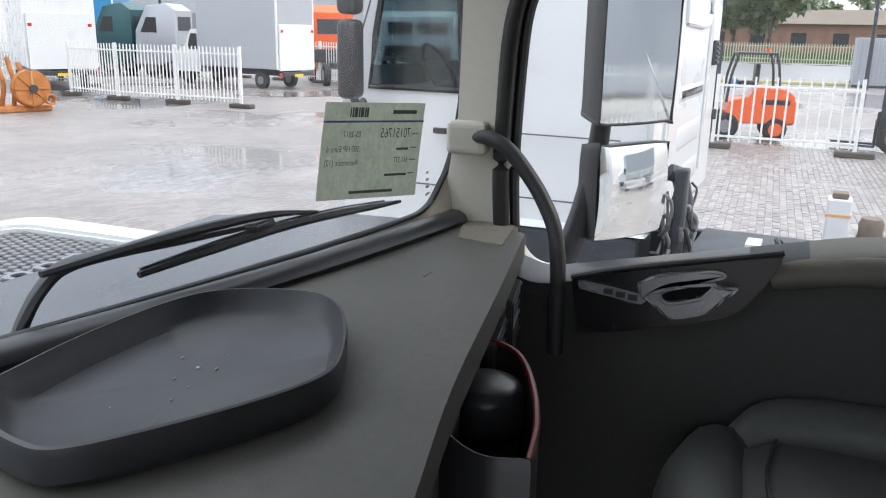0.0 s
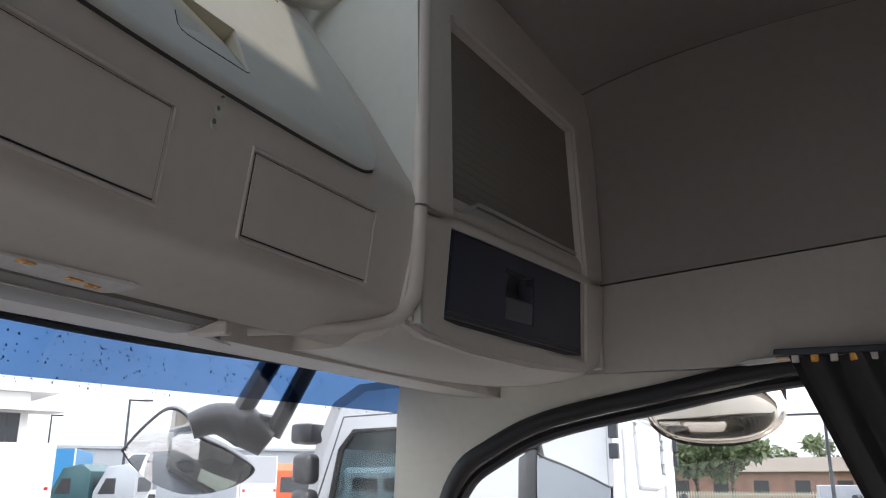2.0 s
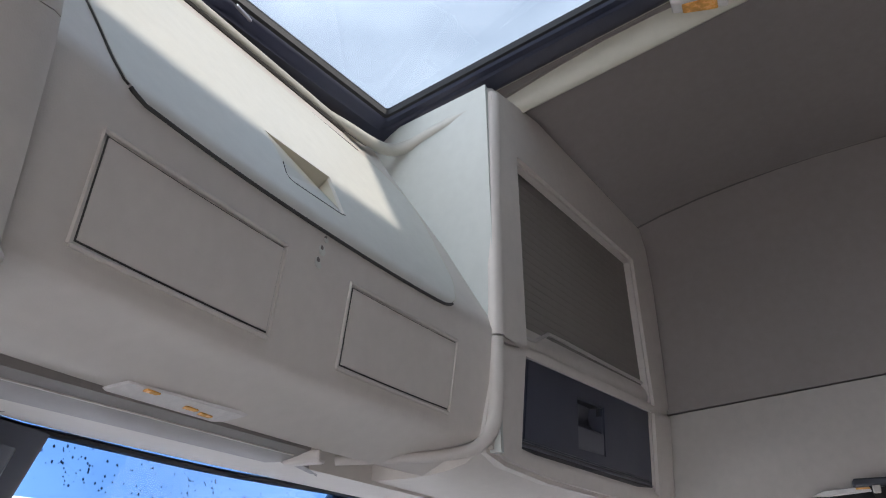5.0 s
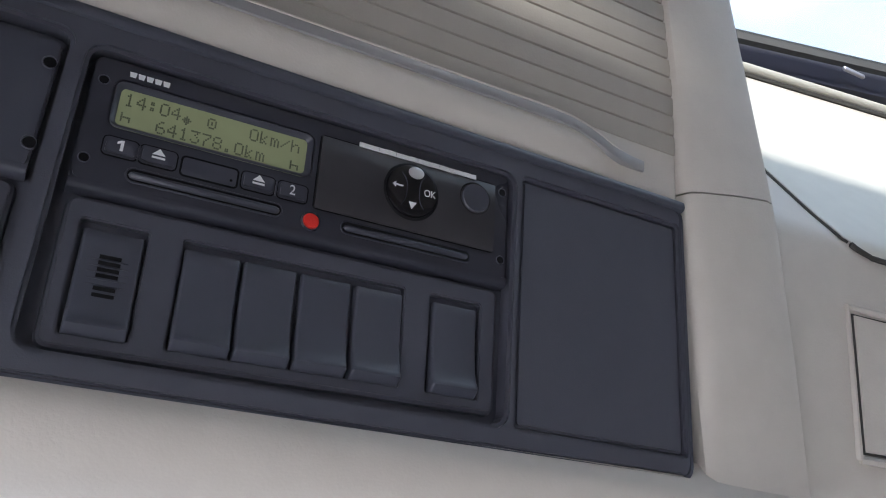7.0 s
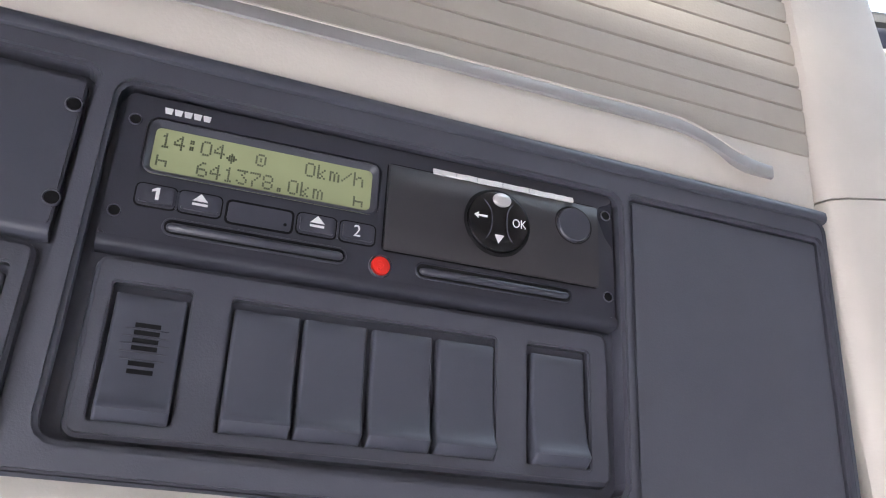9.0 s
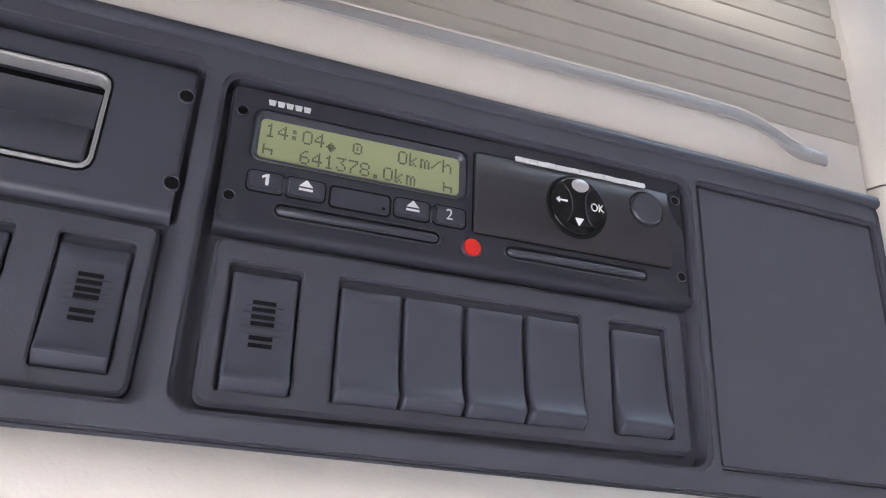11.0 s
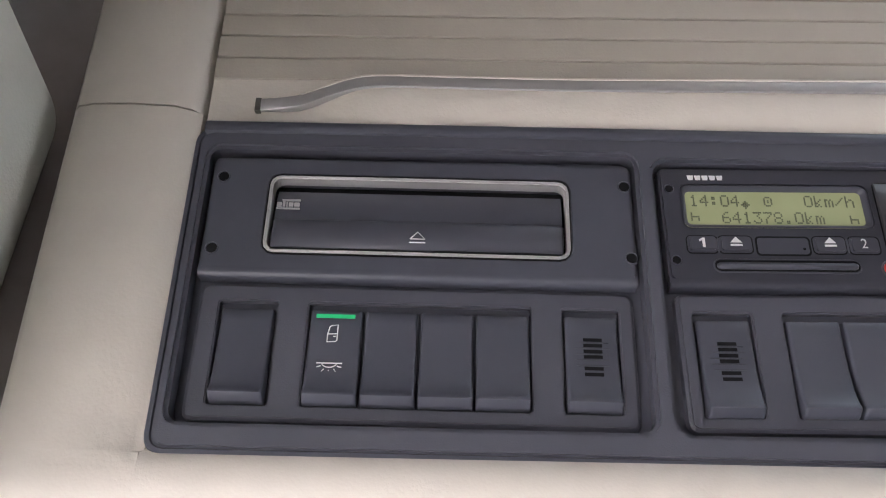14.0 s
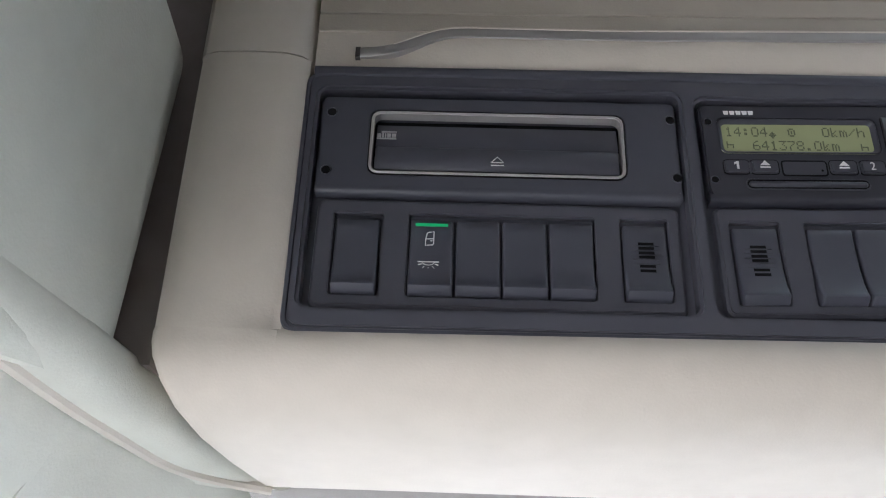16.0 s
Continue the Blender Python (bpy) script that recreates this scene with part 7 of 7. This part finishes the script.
# the far boundary fence, too fine to count
bmf = bmesh.new()
for i in range(240):
    x, y = 84 + 0.02 * i, -32 + i * 0.25
    box((x, y, 0.1), (x + 0.05, y + 0.09, 1.9), 0, 1, bmf)
for z in (0.4, 1.6):
    loft([[(84.0, -32, z), (84.1, -32, z), (84.1, -32, z + 0.08), (84.0, -32, z + 0.08)], [(88.8, 28, z), (88.9, 28, z), (88.9, 28, z + 0.08), (88.8, 28, z + 0.08)]], True, True, bmf)
whole("boundary_fence", bmf, mat("pale_green_steel", (0.42, 0.45, 0.33), 0.6), "pale far boundary fence of steel bars", "fence", kind="stuff")
GRASS = mat("grass", (0.07, 0.11, 0.03), 0.9, var=0.4, scale=0.6)
grng = np.random.RandomState(5)
gv, gf = [], []
for i in range(9000):
    x, y = 90 + grng.uniform(0, 14), grng.uniform(-36, 30)
    h, a = grng.uniform(0.3, 1.1), grng.uniform(0, 3.14)
    k = len(gv)
    gv += [(x - 0.2 * math.cos(a), y - 0.2 * math.sin(a), 0), (x + 0.2 * math.cos(a), y + 0.2 * math.sin(a), 0), (x + grng.uniform(-0.1, 0.1), y, h)]
    gf.append((k, k + 1, k + 2))
gm = bpy.data.meshes.new("grass_verge")
gm.from_pydata(gv, [], gf)
gm.materials.append(GRASS)
tagged(new("grass_verge", gm), "rough green grass verge beyond the boundary fence", "grass", kind="stuff")
whole("verge", box((89.5, -60, 0.0), (140, 40, 0.12)), GRASS, "green verge beyond the yard", "ground", kind="structure")
whole("road", box((52, -60, 0.0), (83, 40, 0.03)), mat("wet_asphalt", (0.20, 0.20, 0.205), 0.35, var=0.15, scale=0.4), "pale wet asphalt road", "road", kind="structure")
whole("kerb", box((50.5, -60, 0.0), (51.0, 20, 0.16), 0.03), mat("yellow_kerb", (0.50, 0.46, 0.22), 0.7, var=0.2), "yellowish kerb along the road", "kerb", kind="structure")

# ---- vehicles in the yard ----
REDM, YELM = mat("red_lens", (0.5, 0.02, 0.015), 0.3), mat("yellow_plate", (0.75, 0.52, 0.03), 0.5)


def road_wheel(parent, x, y, r, w=0.24):
    w_ = part("wheel", wheel(r, w), TYRE, parent, "black tyre", True, Matrix.Translation((x, y, r)))
    part("rim", cyl((-w * 0.52, 0, 0), (w * 0.52, 0, 0), r * 0.55, n=18, bev=0.015), SILVER, w_, "grey rim")


def box_vehicle(label, m, L, W, z0, z1, body, cabm, lift=True):
    """A box-bodied vehicle: its rear stands at y = 0 and its nose points to +y."""
    v = thing("box_truck", label, "truck", "box trucks in the yard", m)
    part("box", box((-W / 2, 0, z0), (W / 2, L, z1), 0.03), body, v, "plain box body")
    for x in (-W / 2, W / 2 - 0.06):
        part("corner_post", box((x - 0.01, -0.02, z0), (x + 0.07, 0.06, z1 + 0.01), 0.01), WHITE_D, v)
    if lift:
        part("tail_lift", box((-W / 2 + 0.08, -0.10, z0 - 0.05), (W / 2 - 0.08, -0.02, z0 + (z1 - z0) * 0.62), 0.02), WHITE, v, "white folded tail lift")
        part("lift_bar", box((-W / 2 + 0.2, -0.16, z0 - 0.28), (W / 2 - 0.2, -0.02, z0 - 0.10), 0.03), STEEL_D, v)
        for x in (-W / 2 + 0.14, W / 2 - 0.28):
            f_ = part("warning_flag", box((x, -0.12, z0 + 1.45), (x + 0.14, -0.101, z0 + 1.75)), PAPER_W, v, "red and white flag")
            part("red_band", box((x, -0.125, z0 + 1.52), (x + 0.14, -0.119, z0 + 1.64)), REDM, f_)
    for x in (-W / 2 + 0.05, W / 2 - 0.35):
        part("tail_lamp", box((x, -0.09, z0 - 0.30), (x + 0.30, -0.02, z0 - 0.14), 0.02), REDM, v, "red tail lamp")
    part("plate", box((-0.26, -0.17, z0 - 0.30), (0.26, -0.155, z0 - 0.19)), YELM, v, "plain yellow plate")
    part("frame", box((-0.45, 0.1, z0 - 0.3), (0.45, L + 1.2, z0 - 0.02), 0.02), STEEL_D, v, "dark frame")
    cab_p = [(L + 0.05, 0.55), (L + 0.05, 2.45), (L + 0.55, 2.45), (L + 1.05, 1.75), (L + 1.75, 1.35), (L + 1.80, 0.55)]
    part("cab", loft([[(x, y, z) for y, z in cab_p] for x in (-1.0, -0.98, 0.98, 1.0)]), cabm, v, "cab")
    for s in (-1, 1):
        part("cab_window", slab([(L + 0.15, 1.55), (L + 0.85, 1.55), (L + 0.58, 2.25), (L + 0.15, 2.25)], 0, 0.02), BLACK, v, "dark cab window", False, yz(s * 1.0 - 0.01))
        road_wheel(v, s * 0.85, 1.2, 0.36)
        road_wheel(v, s * 0.85, L + 1.0, 0.36)
    return v


box_vehicle("white box truck with a folded tail lift", facing(43.8, 35, 8), 6.5, 2.5, 0.95, 4.2, WHITE, WHITE)
box_vehicle("grey box van with a white tail lift", facing(58.3, 36.5, 46), 5.0, 2.25, 0.85, 3.85, GREYVAN, WHITE)
box_vehicle("grey box truck standing behind the cab", pose(11.0, -19.0, 0, 0, 0, 84), 7.5, 2.5, 0.9, 4.1, GREYVAN, WHITE)
box_vehicle("blue covered truck far across the yard", facing(45.6, 52, -10), 7.0, 2.5, 1.0, 4.6, BLUEP, BLUEP, False)


def tractor(label, m, paint):
    """A cab-over tractor unit seen from far."""
    t = thing("tractor_unit", label, "truck", "tractor units in the yard", m)
    pr = [(0, 0.9), (0, 3.3), (0.5, 3.65), (1.5, 3.5), (2.1, 2.3), (2.2, 0.6), (0.9, 0.6)]
    part("cab", loft([[(x, 1.1 + (y - 1.1) * k, 2.2 + (z - 2.2) * k) for y, z in pr] for x, k in ((-1.25, 0.96), (-1.2, 1), (1.2, 1), (1.25, 0.96))]), paint, t, "painted cab", True)
    for s in (-1, 1):
        part("side_window", slab([(1.0, 2.2), (1.85, 2.2), (1.5, 2.95), (1.0, 2.95)], 0, 0.02), BLACK, t, "dark side window", False, yz(s * 1.25 - 0.01))
        road_wheel(t, s * 0.95, 1.4, 0.5, 0.3)
        road_wheel(t, s * 0.95, -2.2, 0.5, 0.3)
    part("rear_window", box((-0.9, -0.02, 2.3), (0.9, 0.02, 3.0), 0.01), STEEL_D, t, "dark rear panel")
    part("chassis", box((-0.45, -3.4, 0.75), (0.45, 0.3, 1.0), 0.02), STEEL_D, t, "dark chassis")
    part("rear_frame", box((-1.15, -0.5, 1.0), (1.15, -0.2, 1.6), 0.05), STEEL_D, t, "dark fittings")
    return t


for lab, az, d, tr, pt in (("dark green tractor unit far across the yard", 48.7, 47, 60, GREENP), ("grey tractor unit far across the yard", 51.2, 46, 70, GREYVAN), ("orange tractor unit seen from behind", 61.0, 41, 12, ORANGE), ("white tractor unit far across the yard", 57.5, 58, 30, WHITE), ("white tractor unit far across the yard", 65.5, 52, 10, WHITE), ("white tractor unit far across the yard", 67.6, 50, -10, WHITE)):
    tractor(lab, facing(az, d, tr), pt)

# orange winter-service machine
sw_ = thing("sweeper_attachment", "rusty orange machine with a round drum on the yard", "machine", m=facing(41.0, 28, 20, -0.25))
RUST = mat("rusty_orange", (0.42, 0.16, 0.045), 0.7, var=0.5, scale=5)
part("frame", box((-1.3, -0.3, 0.25), (0.9, 0.9, 0.42), 0.04), RUST, sw_, "orange frame")
part("drum", cyl((0.30, -0.45, 0.95), (0.30, -0.15, 0.95), 0.55, n=26, bev=0.04), RUST, sw_, "round rusty drum")
for i in range(8):
    a = i * math.pi / 4
    part("spoke", box((0.30 - 0.03, -0.48, 0.93), (0.30 + 0.03, -0.44, 1.47), 0.005), mat("pale_rust", (0.5, 0.30, 0.14), 0.7) if i == 0 else RUST, sw_, "", False, Matrix.Translation((0.30, 0, 0.95)) @ Matrix.Rotation(a, 4, "Y") @ Matrix.Translation((-0.30, 0, -0.95)))
part("hub", cyl((0.30, -0.55, 0.95), (0.30, -0.40, 0.95), 0.12, n=16), STEEL_D, sw_, "dark hub")
for i in range(5):
    part("arm", tube([(-1.1 + 0.35 * i, 0.2, 0.4), (-0.95 + 0.3 * i, 0.0, 1.1), (-1.05 + 0.3 * i, 0.1, 1.7 + 0.15 * (i % 2))], 0.07, 8, 5), RUST, sw_, "bent orange arm", True)
part("spring", tube([(0.75 + 0.14 * math.cos(a), -0.3 - 0.02 * a, 0.62 + 0.14 * math.sin(a)) for a in lin(0, 18, 60)], 0.03, 6, 1), RUST, sw_, "coiled spring", True)


def forklift(label, m):
    """A forklift whose mast stands at +y."""
    f = thing("forklift", label, "forklift", "orange forklifts", m)
    pr = [(-1.25, 0.45), (-1.25, 1.15), (-1.05, 1.32), (-0.35, 1.38), (-0.15, 1.10), (0.35, 0.98), (0.45, 0.40)]
    part("body", loft([[(x, y, 0.85 + (z - 0.85) * k) for y, z in pr] for x, k in ((-0.56, 0.94), (-0.52, 1), (0.52, 1), (0.56, 0.94))]), ORANGE, f, "orange body", True)
    part("counterweight", box((-0.5, -1.32, 0.4), (0.5, -1.05, 1.05), 0.08, 3), ORANGE, f, "orange counterweight", True)
    part("band", box((-0.57, -1.15, 0.92), (0.57, -0.45, 1.05), 0.01), BLACK, f, "black band")
    part("seat", box((-0.25, -0.35, 1.36), (0.25, 0.12, 1.50), 0.04), BLACK, f, "black seat")
    part("seat_back", box((-0.24, -0.38, 1.45), (0.24, -0.26, 1.95), 0.05), BLACK, f, "black seat back")
    part("cushion_blue", box((-0.2, 0.15, 1.3), (0.2, 0.3, 1.55), 0.04), BLUEP, f, "blue cover")
    for x in (-0.5, 0.5):
        part("guard_post", tube([(x, 0.42, 0.95), (x, 0.36, 1.6), (x, 0.22, 2.18)], 0.035, 8, 4), STEEL_D, f, "dark guard post", True)
        part("guard_post", tube([(x, -0.85, 1.3), (x, -0.80, 1.8), (x, -0.70, 2.18)], 0.035, 8, 4), STEEL_D, f, "dark guard post", True)
        part("mast_rail", box((x * 0.7 - 0.05, 0.62, 0.12), (x * 0.7 + 0.05, 0.76, 2.45), 0.01), STEEL_D, f, "dark mast rail")
        part("fork", box((x * 0.6 - 0.06, 0.82, 0.08), (x * 0.6 + 0.06, 1.9, 0.13), 0.01), STEEL_D, f, "dark fork")
        part("fork_heel", box((x * 0.6 - 0.06, 0.80, 0.08), (x * 0.6 + 0.06, 0.86, 0.75), 0.01), STEEL_D, f)
        road_wheel(f, x * 1.0, 0.40, 0.34, 0.24)
        w_ = part("wheel", wheel(0.29, 0.22), TYRE, f, "black tyre", True, Matrix.Translation((x * 0.95, -0.85, 0.29)))
        part("rim", cyl((-0.125, 0, 0), (0.125, 0, 0), 0.17, n=18), ORANGE, w_, "orange rim")
    part("guard_roof", box((-0.54, -0.74, 2.17), (0.54, 0.26, 2.23), 0.02), STEEL_D, f, "dark overhead guard")
    part("beacon", cyl((0.35, -0.6, 2.23), (0.35, -0.6, 2.33), 0.06, n=14), ORANGE, f, "orange beacon")
    for z in (0.5, 1.4, 2.4):
        part("mast_tie", box((-0.4, 0.64, z), (0.4, 0.74, z + 0.08), 0.01), STEEL_D, f)
    part("carriage", box((-0.5, 0.78, 0.55), (0.5, 0.82, 0.95), 0.01), STEEL_D, f, "dark carriage")
    return f


fk = forklift("orange forklift parked behind the white fence", facing(88.2, 23.3, 97))
copy_thing(fk, facing(98.5, 22.4, 85))

# container, poles, buildings
cont = thing("container", "grey corrugated shipping container", "container", m=facing(96.0, 50, 3))
part("body", box((-1.2, 0, 0.1), (1.2, 6, 2.6), 0.02), GREYVAN, cont, "grey steel body")
for i in range(11):
    part("rib", box((-1.15 + i * 0.215, -0.05, 0.25), (-1.05 + i * 0.215, 0.0, 2.45), 0.01), GREYVAN, cont)
part("sill", box((-1.22, -0.04, 0.0), (1.22, 6.0, 0.14)), STEEL_D, cont)


def pole(az, d, h, arm, label):
    p_ = thing("lamp_post", label, "lamp post", m=facing(az, d))
    part("shaft", cyl((0, 0, 0), (0, 0, h), 0.12, 0.07, 12), STEEL_D, p_, "dark shaft")
    part("bracket", box((min(0, arm), -0.06, h - 0.12), (max(0, arm), 0.06, h), 0.02), STEEL_D, p_, "dark bracket")
    part("lamp_head", box((arm - 0.3, -0.15, h - 0.1), (arm + 0.3, 0.15, h + 0.02), 0.03), STEEL_D, p_, "dark lamp head")


pole(95.4, 48, 6.3, -2.2, "dark steel gantry post by the road")
pole(49.8, 60, 8.2, 1.2, "dark steel lamp post in the yard")
pole(45.3, 95, 9.5, 0.8, "slim lamp post far off")

off = thing("office_building", "white office block with a dark window band and flat roof", "building", m=facing(40.2, 82, 10))
part("wall", box((-16, 0, 0), (5.6, 12, 10.6), 0.05), mat("white_render", (0.68, 0.68, 0.67), 0.7, var=0.06, scale=0.5), off, "white rendered wall")
part("roof", box((-16.4, -0.6, 10.6), (8.0, 12.4, 11.1), 0.05), WHITE_D, off, "white roof slab")
part("canopy", box((2.0, -1.2, 8.9), (8.4, 3, 9.2), 0.03), WHITE_D, off, "thin white canopy")
for i in range(7):
    w_ = part("window", box((-10.0 + i * 2.15, -0.08, 6.1), (-8.0 + i * 2.15, 0.05, 8.7), 0.02), mat("dark_pane", (0.03, 0.035, 0.045), 0.1), off, "dark window")
    part("mullion", box((-9.05 + i * 2.15, -0.11, 6.1), (-8.97 + i * 2.15, -0.07, 8.7)), STEEL_D, w_)
far = thing("far_hall", "long grey hall on the horizon", "building", m=facing(54, 165, 5))
part("wall", box((-60, 0, 0), (60, 20, 8.6), 0.1), mat("grey_cladding", (0.34, 0.37, 0.40), 0.6, var=0.1, scale=0.3), far, "grey cladding")
part("roof", box((-60.5, -0.5, 8.6), (60.5, 20.5, 9.2), 0.1), GREYVAN, far, "pale roof edge")
part("tower", box((30, 2, 8), (36, 8, 12), 0.1), WHITE_D, far, "small roof tower")
for i in range(14):
    part("gate", box((-56 + i * 8, -0.15, 0.2), (-51.5 + i * 8, 0.05, 4.6), 0.05), SILVER, far, "grey hall gate")
brick = thing("brick_hall", "low brick building with a brown mossy roof", "building", m=facing(95, 128, 4))
part("wall", box((-34, 0, 0), (34, 14, 4.2), 0.05), mat("old_brick", (0.24, 0.13, 0.095), 0.85, var=0.35, scale=0.9, fine=8), brick, "red-brown brick wall")
part("roof", loft([[(-34.5, -0.6, 4.2), (34.5, -0.6, 4.2), (34.5, 14.6, 4.2), (-34.5, 14.6, 4.2)], [(-34.5, 3, 6.2), (34.5, 3, 6.2), (34.5, 11, 6.2), (-34.5, 11, 6.2)]]), mat("mossy_tile_roof", (0.20, 0.165, 0.135), 0.8, var=0.2, scale=0.5), brick, "brown mossy tiled roof")
for i in range(12):
    part("window", box((-31 + i * 5.4, -0.1, 1.3), (-29 + i * 5.4, 0.05, 3.0), 0.02), BLACK, brick, "dark window")

# trees: trunk, limbs and a crown of many small leaves
# leaf green paled: the window glass's haze is put into the colour
LEAF_HAZED = mat("leaves", (0.165, 0.205, 0.105), 0.75, var=0.5, scale=0.8, fine=4)
BARK = mat("bark", (0.10, 0.08, 0.06), 0.9, var=0.3)


def tree(label, m, h, spread, seed):
    r_ = np.random.RandomState(seed)
    t = thing("tree", label, "tree", "trees beyond the yard", m)
    part("trunk", tube([(0, 0, 0), (0.1, 0.05, h * 0.3), (-0.1, 0.1, h * 0.6), (0, 0, h * 0.85)], [0.32, 0.24, 0.16, 0.05], 8, 4), BARK, t, "brown trunk", True)
    blobs = []
    for i in range(11):
        a, q = r_.uniform(0, 6.28), r_.uniform(0.15, 1.0) * spread
        c = (q * math.cos(a), q * math.sin(a), h * r_.uniform(0.42, 0.92))
        blobs.append((c, r_.uniform(0.22, 0.42) * spread))
        if i < 6:
            part("limb", tube([(0, 0.05, h * (0.28 + 0.07 * i)), (c[0] * 0.5, c[1] * 0.5, c[2] * 0.85), c], [0.12, 0.08, 0.03], 6, 3), BARK, t, "", True)
    v_, f_ = [], []
    for c, rad in blobs:
        for _ in range(420):
            d = r_.normal(size=3)
            d *= rad * r_.uniform(0.55, 1.05) / np.linalg.norm(d)
            p = np.array(c) + d
            s = r_.uniform(0.12, 0.30)
            e1, e2 = r_.normal(size=3) * s, r_.normal(size=3) * s
            k = len(v_)
            v_ += [tuple(p), tuple(p + e1), tuple(p + e1 + e2), tuple(p + e2)]
            f_.append((k, k + 1, k + 2, k + 3))
    me = bpy.data.meshes.new("crown")
    me.from_pydata(v_, [], f_)
    me.materials.append(LEAF_HAZED)
    cr = new("crown", me)
    cr.parent = t
    tagged(cr, "green leafy crown")


for i, (az, d, h, sp) in enumerate(((87.3, 108, 8.5, 4.2), (89.5, 105, 9.5, 4.6), (85.0, 110, 9.0, 4.5), (96.4, 140, 10.5, 5.0), (98.2, 138, 9.5, 5.0), (93.4, 150, 8.5, 4.5))):
    tree("leafy green tree beyond the boundary fence", facing(az, d), h, sp, 20 + i)
